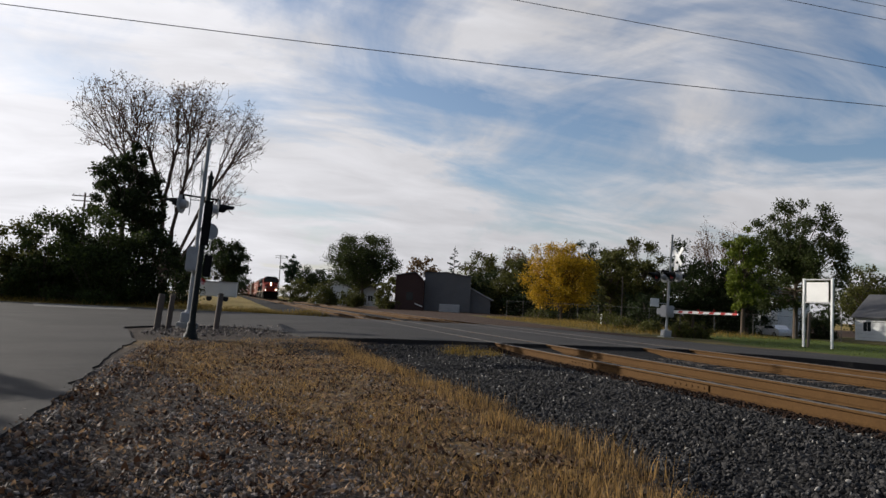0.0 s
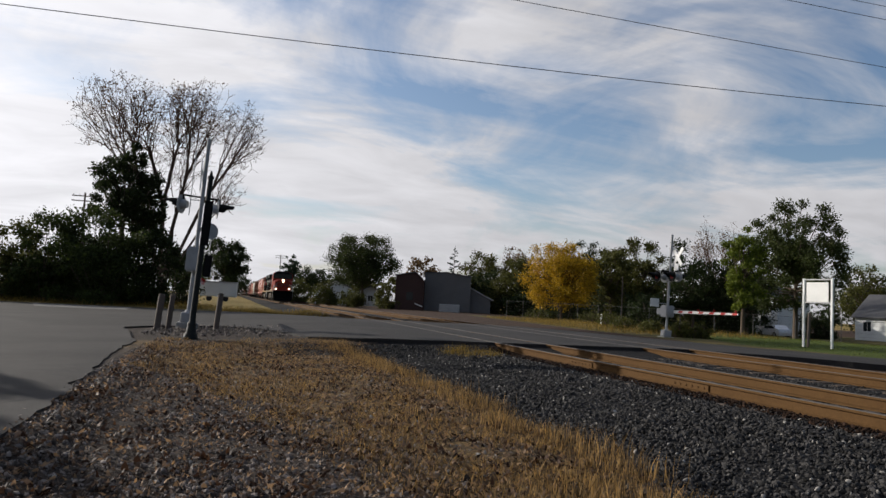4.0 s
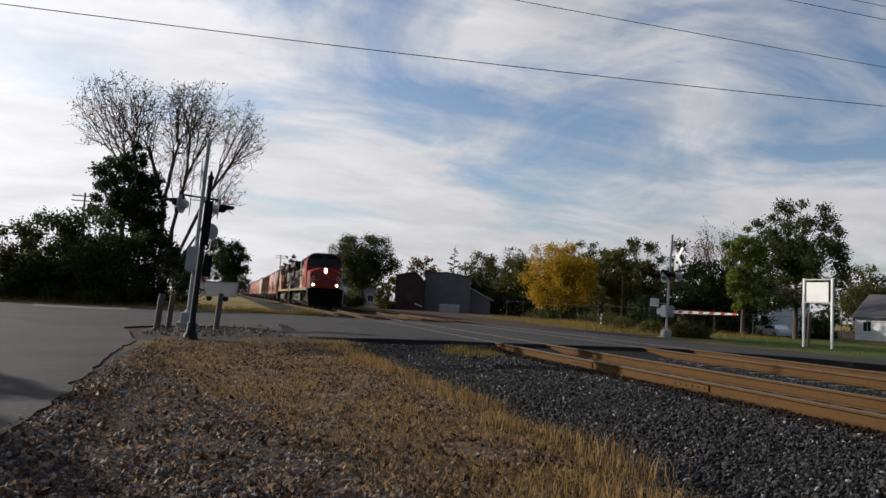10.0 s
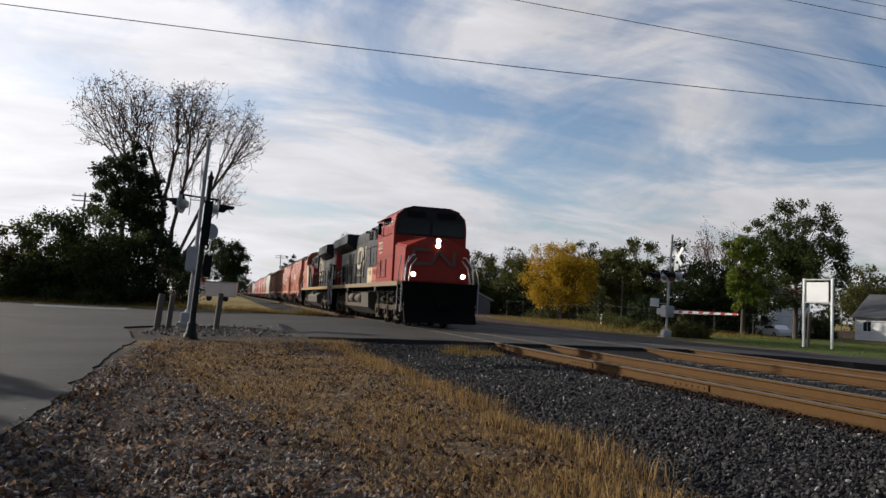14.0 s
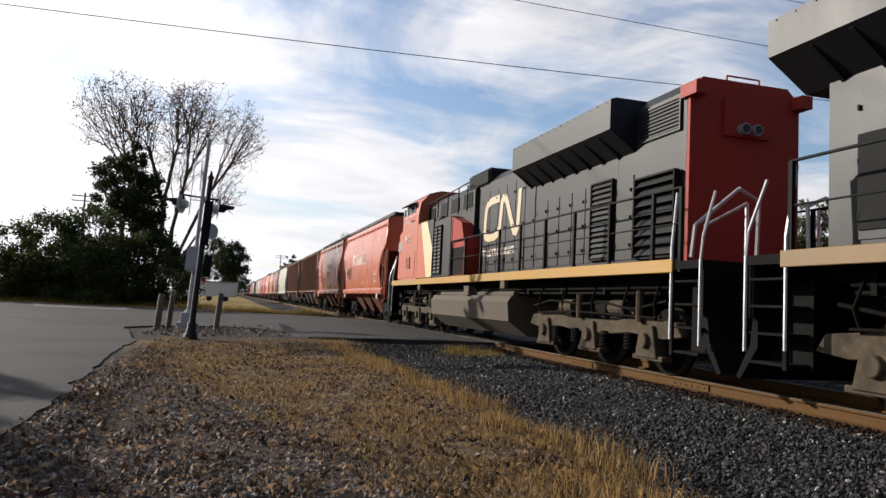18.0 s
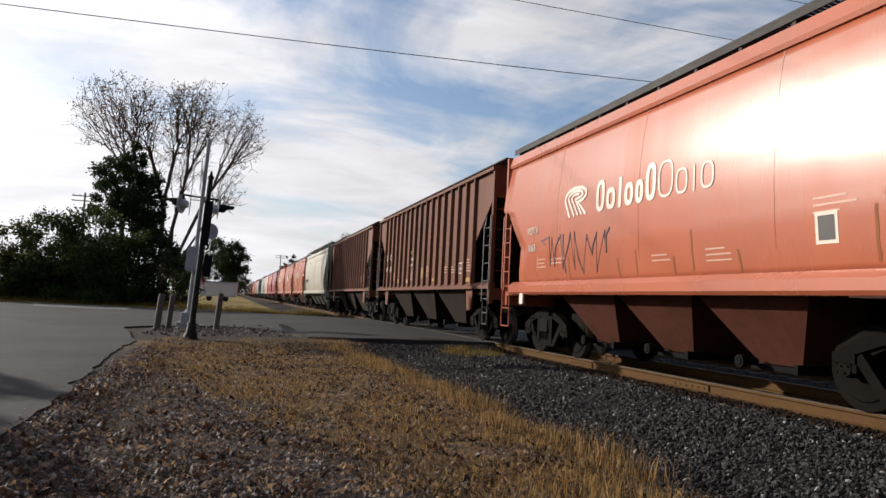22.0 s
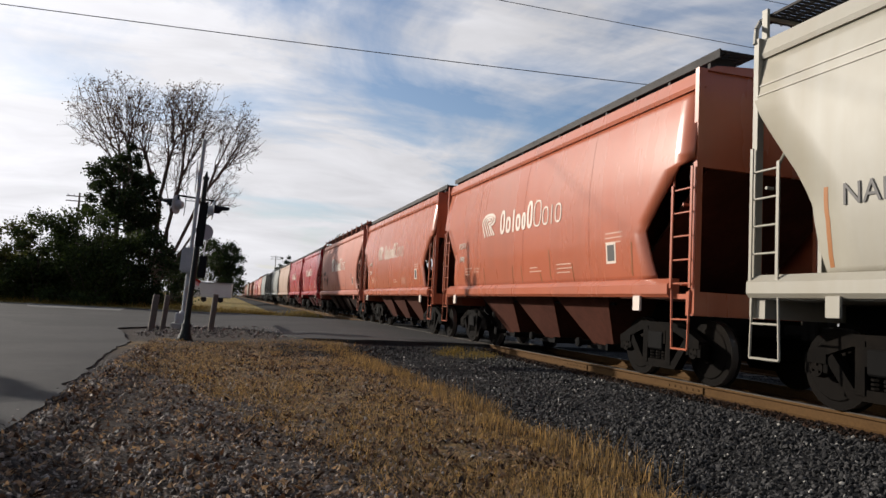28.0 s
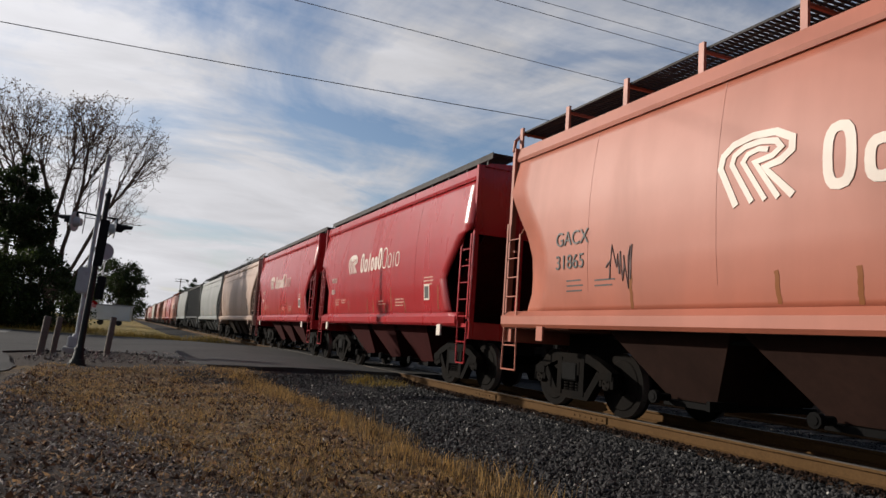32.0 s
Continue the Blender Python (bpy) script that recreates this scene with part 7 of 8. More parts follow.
def radiator_wing(t, y0, y1, outer, low, top):
    """The overhanging radiator housing: slanted dark undersides, and intake screens on top."""
    bm = bmesh.new()
    prism(bm, [(-0.96, low - 0.38), (0.96, low - 0.38), (outer, low), (outer, top - 0.04), (outer - 0.1, top), (-outer + 0.1, top), (-outer, top - 0.04), (-outer, low)], "y", y0, y1)
    bevel(bm, 0.015)
    w = part("radiator_housing", bm, M_LOCOBLACK, t)
    for s in (-1, 1):
        k = y0 + 0.05
        while k < y1 - 0.3:
            bm = bmesh.new()
            prism(bm, [(s * 0.99, low - 0.40), (s * (outer - 0.05), low - 0.04), (s * (outer - 0.05), low - 0.012), (s * 0.99, low - 0.36)], "y", k, k + 0.05)
            part("brace", bm, M_BLACK, w)
            k += 0.55
        bm = bmesh.new()
        k = y0 + 0.1
        while k < y1:
            rod(bm, (s * outer, k, top - 0.07), (s * (outer + 0.012), k, top - 0.07), 0.012, n=5)
            k += 0.3
        part("rivet_row", bm, M_LOCOBLACK, w)
    return w


def hood_doors(t, s, x, y0, y1, z0, z1, width, material):
    y = y0
    while y + width <= y1 + 0.01:
        d = panel(t, "hood_door", rect(y + 0.02, y + width - 0.02, z0, z1), s, x, 0.018, material)
        bm = bmesh.new()
        for z in (z0 + 0.25, (z0 + z1) / 2, z1 - 0.25):
            bbox(bm, s * (x + 0.018), s * (x + 0.045), y + width - 0.09, y + width - 0.065, z - 0.03, z + 0.03)
            bbox(bm, s * (x + 0.018), s * (x + 0.026), y + 0.03, y + 0.045, z - 0.04, z + 0.04)
        part("latch", bm, M_BLACK, d)
        y += width


def cab_body(t, y0, y1, top, half, material, roof_mat):
    bm = bmesh.new()
    prism(bm, [(-half, 1.73), (half, 1.73), (half, 3.98), (half - 0.07, 4.38), (half - 0.32, top - 0.14), (half - 0.75, top), (-half + 0.75, top), (-half + 0.32, top - 0.14), (-half + 0.07, 4.38), (-half, 3.98)], "y", y0, y1)
    bevel(bm, 0.03)
    c = part("cab", bm, material, t)
    bm = bmesh.new()
    prism(bm, [(half - 0.33, top - 0.13), (half - 0.74, top + 0.012), (-half + 0.74, top + 0.012), (-half + 0.33, top - 0.13), (-half + 0.33, top - 0.10), (-half + 0.74, top + 0.03), (half - 0.74, top + 0.03), (half - 0.33, top - 0.10)], "y", y0 - 0.06, y1)
    part("cab_roof", bm, roof_mat, t)
    return c


def cab_window(t, s, x, y0, y1, z0, z1):
    w = panel(t, "window", rect(y0, y1, z0, z1), s, x, 0.012, M_GLASS)
    bm = bmesh.new()
    for a, b, c, d in ((y0 - 0.04, y0, z0 - 0.04, z1 + 0.04), (y1, y1 + 0.04, z0 - 0.04, z1 + 0.04), (y0, y1, z1, z1 + 0.04), (y0, y1, z0 - 0.04, z0)):
        bbox(bm, s * x, s * (x + 0.03), a, b, c, d)
    part("window_frame", bm, M_STEEL, w)


def lamp_pair(t, y, x, zs, way, r=0.1):
    for z in zs:
        bm = bmesh.new()
        rod(bm, (x, y, z), (x, y + way * 0.05, z), r + 0.03, n=16)
        h = part("headlight", bm, M_BLACK, t)
        bm = bmesh.new()
        rod(bm, (x, y + way * 0.045, z), (x, y + way * 0.06, z), r, n=16)
        part("lens", bm, M_LAMP, h)


def lead_loco():
    t = thing("locomotive", pose(TRACK, 0, 0), "red and black diesel locomotive with lit headlights leading the train", "locomotive", "locomotives of the train")
    loco_common(t, None, (4.1, 16.6), M_SILLDUST)
    # nose
    bm = bmesh.new()
    front = [bm.verts.new(v) for v in ((-1.30, 0.72, 1.72), (1.30, 0.72, 1.72), (1.28, 0.82, 3.05), (0.45, 0.95, 3.42), (-0.45, 0.95, 3.42), (-1.28, 0.82, 3.05))]
    back = [bm.verts.new(v) for v in ((-1.46, 2.35, 1.72), (1.46, 2.35, 1.72), (1.46, 2.35, 3.28), (0.6, 2.35, 3.62), (-0.6, 2.35, 3.62), (-1.46, 2.35, 3.28))]
    bm.faces.new(front)
    bm.faces.new(back[::-1])
    for i in range(6):
        bm.faces.new((front[i], front[(i + 1) % 6], back[(i + 1) % 6], back[i]))
    bmesh.ops.recalc_face_normals(bm, faces=bm.faces)
    bevel(bm, 0.05, 2)
    part("nose", bm, M_LOCORED, t)
    cab_body(t, 2.1, 5.35, 4.74, 1.5, M_LOCORED, M_LOCOBLACK)
    bm = bmesh.new()
    prism(bm, [(-1.42, 3.60), (1.42, 3.60), (1.42, 4.0), (1.36, 4.37), (1.13, 4.59), (0.73, 4.72), (-0.73, 4.72), (-1.13, 4.59), (-1.36, 4.37), (-1.42, 4.0)], "y", 2.078, 2.11)
    part("windscreen_surround", bm, M_LOCOBLACK, t, "dull black paint round the windscreen")
    # windscreen
    for a, b in ((-1.36, -0.06), (0.06, 1.36)):
        bm = bmesh.new()
        bbox(bm, a, b, 2.06, 2.09, 3.66, 4.20)
        part("windscreen", bm, M_GLASS, t)
    for a, b in ((-1.0, -0.25), (0.25, 1.0)):
        bm = bmesh.new()
        bbox(bm, a, b, 2.04, 2.08, 4.34, 4.56)
        part("number_board", bm, M_BLACK, t)
    for s in (-1, 1):
        cab_window(t, s, 1.47, 2.45, 2.95, 3.66, 4.10)
        cab_window(t, s, 1.47, 3.15, 4.15, 3.66, 4.22)
        cab_window(t, s, 1.47, 4.62, 5.0, 3.66, 4.22)
        bm = bmesh.new()
        prism(bm, [(s * 1.40, 4.32), (s * 1.76, 4.22), (s * 1.76, 4.25), (s * 1.40, 4.36)], "y", 3.0, 4.4)
        part("sunshade", bm, M_BLACK, t)
        bm = bmesh.new()
        bbox(bm, s * 1.56, s * 1.70, 4.30, 4.38, 3.72, 4.22)
        rod(bm, (s * 1.46, 4.34, 3.70), (s * 1.62, 4.34, 3.76), 0.015, n=6)
        part("mirror", bm, M_BLACK, t)
        grill(t, s, 1.5, 3.3, 4.15, 1.95, 2.62, 14, M_LOCORED, M_LOCORED, 0.03)
        grill(t, s, 1.5, 4.35, 5.05, 1.95, 2.62, 14, M_LOCORED, M_LOCORED, 0.03)
        panel(t, "belt_line", rect(2.2, 5.33, 2.74, 2.77), s, 1.5, 0.008, M_LOCOBLACK)
        # low boxes beside the hood behind the cab
        panel(t, "battery_box", rect(5.36, 6.5, 1.74, 2.44), s, 1.0, 0.47, M_LOCOFADED)
        panel(t, "battery_box", rect(6.5, 7.65, 1.74, 2.43), s, 1.0, 0.47, M_LOCOCREAM)
        for a in (5.7, 6.85):
            grill(t, s, 1.47, a, a + 0.4, 2.12, 2.28, 3, M_LOCOFADED if a < 6 else M_LOCOCREAM, M_LOCOFADED if a < 6 else M_LOCOCREAM, 0.02)
        bm = bmesh.new()
        for k in range(9):
            rod(bm, (s * 1.47, 5.45 + 0.26 * k, 2.38), (s * 1.485, 5.45 + 0.26 * k, 2.38), 0.016, n=5)
            rod(bm, (s * 1.47, 5.45 + 0.26 * k, 1.80), (s * 1.485, 5.45 + 0.26 * k, 1.80), 0.016, n=5)
        part("bolt_row", bm, M_DUST, t)
        hood_doors(t, s, 1.06, 5.5, 9.85, 2.6, 3.75, 0.72, M_LOCOBLACK)
        panel(t, "stripe", [(5.37, 4.05), (5.37, 3.15), (5.95, 2.46), (7.15, 2.46), (6.22, 3.75)], s, 1.06, 0.034, M_LOCOCREAM)
        panel(t, "stripe", [(5.37, 3.12), (5.37, 2.46), (5.92, 2.46)], s, 1.06, 0.030, M_LOCORED)
        for a, b, c, d in ((5.75, 6.25, 3.80, 4.30), (7.65, 8.15, 3.84, 4.30), (8.85, 9.70, 3.90, 4.30)):
            g = panel(t, "grille", rect(a, b, c, d), s, 1.075, 0.02, M_BLACK)
            bm = bmesh.new()
            k = a
            while k < b:
                bbox(bm, s * 1.08, s * 1.115, k, k + 0.03, c, d)
                k += 0.11
            part("grille_bar", bm, M_LOCOBLACK, g)
        hood_doors(t, s, 1.0, 9.95, 13.9, 1.85, 4.2, 0.65, M_LOCOBLACK)
        emblem_shapes(t, s, 1.022, 13.28 if s < 0 else 10.75, 2.58, 2.5, 1.14, 0.01, M_LOGOCREAM)
        small_bars(t, s, 1.022, 13.4 if s < 0 else 10.6, 2.2, 0.17, (0.2, 0.2, 0.2, 0.06, 0.14, 0.16, 0.06, 0.14, 0.16), M_LOGOCREAM)
        hood_doors(t, s, 1.0, 13.95, 19.2, 1.85, 3.55, 0.56, M_LOCOBLACK)
        for a, b in ((14.55, 15.0), (15.3, 16.25)):
            panel(t, "screen", rect(a, b, 2.3 if b > 16 else 2.95, 3.5), s, 1.02, 0.02, M_BLACK)
        for a in (16.6, 17.25, 17.9, 18.5):
            panel(t, "screen", rect(a, a + 0.42, 1.95, 3.0), s, 1.02, 0.02, M_BLACK)
        railing(t, s, 1.47, [9.4, 10.85, 12.3, 13.75, 15.2, 16.65, 18.1, 19.4], 1.73, 1.02, M_BLACK)
        bm = bmesh.new()
        path_rod(bm, [(s * 1.47, 9.4, 2.75), (s * 1.47, 9.0, 2.85), (s * 1.45, 8.75, 3.35), (s * 1.45, 5.5, 3.35)], 0.022)
        part("handrail", bm, M_BLACK, t)
        for y, z0 in ((8.75, 2.0), (7.2, 2.5), (5.6, 2.5)):
            bm = bmesh.new()
            bbox(bm, s * 1.45 - 0.02, s * 1.45 + 0.02, y - 0.025, y + 0.025, z0, 3.35)
            part("handrail_post", bm, M_BLACK, t)
        bm = bmesh.new()
        rod(bm, (s * 1.05, 8.5, 4.36), (s * 1.2, 8.5, 4.36), 0.06, n=10)
        rod(bm, (s * 0.98, 10.3, 4.36), (s * 1.18, 10.3, 4.36), 0.06, n=10)
        part("side_lamp", bm, M_BLACK, t)
        for c, d in ((9.50, 11.22), (11.62, 13.40)):
            bm = bmesh.new()
            rod(bm, (s * 1.18, c, 1.03), (s * 1.18, d, 1.03), 0.25, n=22)
            bevel(bm, 0.05, 2, 60)
            for q in (c + 0.25, d - 0.25):
                rod(bm, (s * 1.18, q - 0.03, 1.03), (s * 1.18, q + 0.03, 1.03), 0.262, n=22)
            part("air_reservoir", bm, M_DUST, t, smooth=True)
        if s < 0:
            face_text(t, "2223", 0.46, 4.95, 3.12, -1.515, M_LETTER)
            small_bars(t, s, 1.506, 4.70, 2.94, 0.075, (0.1, 0.1, 0.04, 0.1, 0.1), M_LETTER)
    bm = bmesh.new()
    roof_hood(bm, 1.06, 5.35, 9.9, 4.58)
    part("hood", bm, M_LOCOBLACK, t)
    bm = bmesh.new()
    roof_hood(bm, 1.0, 9.9, 19.35, 4.56)
    part("hood", bm, M_LOCOBLACK, t)
    radiator_wing(t, 14.12, 19.75, 1.52, 4.05, 4.54)
    bm = bmesh.new()
    prism(bm, [(-0.95, 1.72), (0.95, 1.72), (0.95, 4.2), (0.74, 4.40), (-0.74, 4.40), (-0.95, 4.2)], "y", 19.36, 19.39)
    part("rear_wall", bm, M_LOCORED, t)
    bm = bmesh.new()
    prism(bm, [(-0.9, 0.30), (0.9, 0.30), (1.42, 0.62), (1.46, 1.30), (-1.46, 1.30), (-1.42, 0.62)], "y", 7.25, 9.1)
    part("fuel_tank", bm, M_DUST, t)
    bm = bmesh.new()
    prism(bm, [(-0.9, 0.30), (0.9, 0.30), (1.42, 0.62), (1.44, 0.80), (-1.44, 0.80), (-1.42, 0.62)], "y", 9.1, 13.4)
    part("tank_cradle", bm, M_DUST, t)
    bm = bmesh.new()
    prism(bm, [(-0.9, 0.30), (0.9, 0.30), (1.42, 0.62), (1.46, 1.30), (-1.46, 1.30), (-1.42, 0.62)], "y", 13.4, 14.2)
    part("fuel_tank", bm, M_DUST, t)
    lamp_pair(t, 0.93, 0.0, (3.14, 3.33), -1, 0.085)
    for s in (-1, 1):
        lamp_pair(t, 0.74, s * 0.98, (2.0,), -1, 0.075)
    # the emblem on the nose
    bm = bmesh.new()
    for a, b in (((-0.95, 2.95), (-0.35, 2.95)), ((-0.95, 2.95), (-0.95, 2.42)), ((-0.95, 2.42), (-0.30, 2.42)), ((-0.30, 2.42), (0.02, 2.9)), ((0.02, 2.9), (0.5, 2.4)), ((0.62, 2.36), (0.66, 2.95))):
        a, b = Vector(a), Vector(b)
        d = (b - a).normalized()
        n = Vector((-d.y, d.x)) * 0.055
        prism(bm, [a - n, b - n, b + n, a + n], "y", 0.70 + 0.04, 0.80)
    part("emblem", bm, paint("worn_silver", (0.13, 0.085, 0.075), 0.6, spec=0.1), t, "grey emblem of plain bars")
    for s in (-1, 1):
        bm = bmesh.new()
        path_rod(bm, [(s * 1.35, 0.45, 1.75), (s * 1.3, 0.5, 2.35), (s * 1.05, 0.58, 2.72), (s * 0.95, 0.66, 2.72)], 0.026)
        path_rod(bm, [(s * 1.2, 0.45, 1.75), (s * 1.12, 0.52, 2.3), (s * 0.9, 0.6, 2.6)], 0.026)
        part("handrail", bm, M_STEEL, t)
    bm = bmesh.new()
    for y, h in ((3.2, 0.12), (4.3, 0.08)):
        bbox(bm, -0.4, 0.4, y, y + 0.5, 4.6, 4.64 + h)
    for x in (-0.15, 0, 0.15):
        rod(bm, (x, 6.0, 4.45), (x, 5.65, 4.45), 0.03, 0.07, n=10)
    bbox(bm, -0.25, 0.25, 5.9, 6.1, 4.32, 4.42)
    part("roof_gear", bm, M_BLACK, t)
    return t


def second_loco():
    t = thing("locomotive", pose(TRACK, 0, 0), "black and red diesel locomotive coupled cab-rearward behind the leader", "locomotive", "locomotives of the train")
    loco_common(t, None, (4.0, 16.5), M_SILLYELLOW)
    bm = bmesh.new()
    front = [bm.verts.new(v) for v in ((-1.40, 1.26, 1.72), (1.40, 1.26, 1.72), (1.40, 1.34, 3.52), (-1.40, 1.34, 3.52))]
    back = [bm.verts.new(v) for v in ((-1.492, 2.3, 1.72), (1.492, 2.3, 1.72), (1.492, 2.3, 3.64), (-1.492, 2.3, 3.64))]
    bm.faces.new(front)
    bm.faces.new(back[::-1])
    for i in range(4):
        bm.faces.new((front[i], front[(i + 1) % 4], back[(i + 1) % 4], back[i]))
    bmesh.ops.recalc_face_normals(bm, faces=bm.faces)
    bevel(bm, 0.06, 2)
    part("nose", bm, M_LOCOFADED, t)
    cab_body(t, 2.25, 4.55, 4.80, 1.5, M_LOCOFADED, M_LOCOBLACK)
    for a, b in ((-1.1, -0.1), (0.1, 1.1)):
        bm = bmesh.new()
        bbox(bm, a, b, 2.21, 2.24, 3.7, 4.2)
        part("windscreen", bm, M_GLASS, t)
    bm = bmesh.new()
    roof_hood(bm, 1.42, 4.55, 6.55, 3.72)
    roof_hood(bm, 1.12, 4.6, 9.4, 4.40)
    part("hood", bm, M_LOCOBLACK, t)
    bm = bmesh.new()
    roof_hood(bm, 1.0, 9.4, 17.0, 4.47)
    roof_hood(bm, 0.998, 17.0, 19.0, 4.60)
    part("hood", bm, M_LOCOBLACK, t)
    bm = bmesh.new()
    bbox(bm, -1.06, 1.06, 8.55, 10.3, 4.2, 4.68)
    bevel(bm, 0.08)
    part("exhaust_housing", bm, M_BLACK, t)
    bm = bmesh.new()
    bbox(bm, -0.5, 0.1, 10.85, 11.05, 4.44, 4.56)
    for x, y, ln in ((-0.42, 10.9, 0.46), (-0.25, 10.98, -0.40), (-0.08, 10.9, 0.40)):
        rod(bm, (x, y, 4.5), (x, y, 4.72), 0.028, n=8)
        rod(bm, (x, y - ln * 0.1, 4.74), (x, y + ln, 4.74), 0.04, 0.10, n=12)
    part("horn", bm, M_BLACK, t)
    bm = bmesh.new()
    prism(bm, [(-1.0, 1.72), (1.0, 1.72), (1.0, 4.38), (0.78, 4.60), (-0.78, 4.60), (-1.0, 4.38)], "y", 19.01, 19.08)
    part("rear_wall", bm, M_LOCORED, t)
    bm = bmesh.new()
    bbox(bm, -0.42, 0.42, 19.08, 19.13, 3.72, 4.30)
    bbox(bm, -1.06, -0.86, 18.9, 19.3, 4.26, 4.46)
    bbox(bm, 0.86, 1.06, 18.9, 19.3, 4.26, 4.46)
    rod(bm, (-0.3, 19.0, 4.58), (-0.3, 19.0, 4.70), 0.015, n=6)
    rod(bm, (0.3, 19.0, 4.58), (0.3, 19.0, 4.70), 0.015, n=6)
    rod(bm, (-0.3, 19.0, 4.70), (0.3, 19.0, 4.70), 0.015, n=6)
    part("lamp_bracket", bm, M_LOCORED, t)
    for x in (-0.1, 0.12):
        bm = bmesh.new()
        rod(bm, (x, 19.12, 3.83), (x, 19.25, 3.83), 0.085, n=14)
        h = part("headlight", bm, M_STEEL, t)
        bm = bmesh.new()
        rod(bm, (x, 19.245, 3.83), (x, 19.255, 3.83), 0.07, n=14)
        part("lens", bm, M_GLASS, h)
    for s in (-1, 1):
        cab_window(t, s, 1.47, 2.36, 2.72, 3.82, 4.34)
        cab_window(t, s, 1.47, 2.84, 3.36, 3.82, 4.34)
        cab_window(t, s, 1.47, 3.42, 3.95, 3.82, 4.34)
        bm = bmesh.new()
        prism(bm, [(s * 1.42, 4.42), (s * 1.70, 4.34), (s * 1.70, 4.37), (s * 1.42, 4.46)], "y", 2.7, 4.1)
        part("sunshade", bm, M_BLACK, t)
        # red, cream and black bands on the wide body behind the cab
        panel(t, "body_panel", [(4.56, 1.76), (6.1, 1.76), (5.35, 3.6), (4.56, 3.6)], s, 1.42, 0.075, M_LOCOFADED)
        panel(t, "stripe", [(4.95, 3.61), (5.75, 3.61), (6.5, 2.7), (6.5, 1.76), (5.9, 1.76)], s, 1.42, 0.085, M_LOCOCREAM)
        panel(t, "body_panel", [(5.8, 3.61), (6.52, 3.61), (6.52, 2.76)], s, 1.42, 0.078, M_LOCOBLACK)
        panel(t, "dark_recess", rect(4.7, 5.35, 3.66, 4.12), s, 1.12, 0.02, M_UNDER)
        panel(t, "nose_door", [(2.5, 1.8), (2.8, 2.72), (4.3, 2.72), (4.3, 1.8)], s, 1.50, 0.012, M_LOCOFADED)
        grill(t, s, 1.512, 3.2, 3.6, 2.15, 2.5, 5, M_LOCOFADED, M_LOCOFADED, 0.02)
        panel(t, "number_plate", rect(1.62, 2.26, 2.82, 3.16), s, 1.475, 0.02, M_GREYCAR)
        panel(t, "body_panel", rect(6.53, 8.3, 1.76, 3.52), s, 1.0, 0.46, M_LOCOBLACK)
        grill(t, s, 1.46, 6.62, 7.0, 1.86, 3.30, 13, M_LOCOBLACK, M_BLACK, 0.05)
        grill(t, s, 1.46, 7.06, 7.46, 1.86, 3.30, 13, M_LOCOBLACK, M_BLACK, 0.05)
        panel(t, "intake_box", [(8.3, 1.76), (9.6, 1.76), (9.6, 2.5), (9.2, 3.25), (8.3, 3.5)], s, 1.0, 0.42, M_LOCORED)
        panel(t, "intake_mouth", rect(8.42, 9.5, 1.78, 2.55), s, 1.42, 0.01, M_UNDER)
        panel(t, "intake_wall", rect(8.3, 8.36, 1.76, 3.5), s, 1.0, 0.44, M_LOCOFADED)
        for a in (6.0, 7.2, 8.4):
            g = panel(t, "grille", rect(a, a + 0.8, 3.72, 4.14), s, 1.12, 0.02, M_BLACK)
        hood_doors(t, s, 1.0, 9.8, 13.4, 1.85, 4.0, 0.6, M_LOCOBLACK)
        emblem_shapes(t, s, 1.022, 10.0 if s > 0 else 12.6, 2.64, 2.62, 1.16, 0.01, M_LOGOCREAM)
        small_bars(t, s, 1.022, 10.0 if s > 0 else 12.6, 2.24, 0.18, (0.30, 0.30, 0.30, 0.05, 0.17, 0.19, 0.05, 0.17, 0.19), M_LETTER)
        hood_doors(t, s, 1.0, 13.5, 17.6, 1.85, 3.3, 0.58, M_LOCOBLACK)
        grill(t, s, 1.02, 16.15, 16.9, 1.9, 3.3, 14, M_LOCOBLACK, M_BLACK, 0.05)
        grill(t, s, 1.02, 17.75, 18.85, 1.85, 3.15, 8, M_LOCOBLACK, M_BLACK, 0.09)
        grill(t, s, 1.0, 17.75, 18.85, 3.82, 4.30, 8, M_LOCOBLACK, M_LOCOBLACK, 0.03)
        railing(t, s, 1.47, [8.5, 9.8, 11.1, 12.4, 13.7, 15.0, 16.3, 17.6, 18.9, 19.6], 1.73, 1.02, M_BLACK)
        bm = bmesh.new()
        path_rod(bm, [(s * 1.2, 4.7, 4.3), (s * 1.2, 9.0, 4.42)], 0.022)
        for y in (4.8, 5.9, 7.0, 8.1, 8.95):
            rod(bm, (s * 1.2, y, 3.6), (s * 1.2, y, 4.36), 0.02, n=6)
        part("roof_rail", bm, M_BLACK, t)
        bm = bmesh.new()
        path_rod(bm, [(s * 0.45, 19.9, 1.75), (s * 0.42, 19.9, 2.6), (s * 0.75, 19.9, 2.75), (s * 1.35, 19.75, 2.2), (s * 1.4, 19.75, 1.75)], 0.03)
        path_rod(bm, [(s * 0.62, 19.9, 1.75), (s * 0.62, 19.9, 2.55), (s * 1.2, 19.75, 2.2)], 0.024)
        part("end_handrail", bm, M_STEEL, t)
        if s > 0:
            ob = face_text(t, "8952", 0.36, 0, 0, 0, M_LETTER)
            ob.data.transform(Matrix.Translation((1.515, 2.75, 3.08)) @ Matrix.Rotation(math.pi, 4, "Z"))
    radiator_wing(t, 13.1, 17.55, 1.5, 4.04, 4.60)
    bm = bmesh.new()
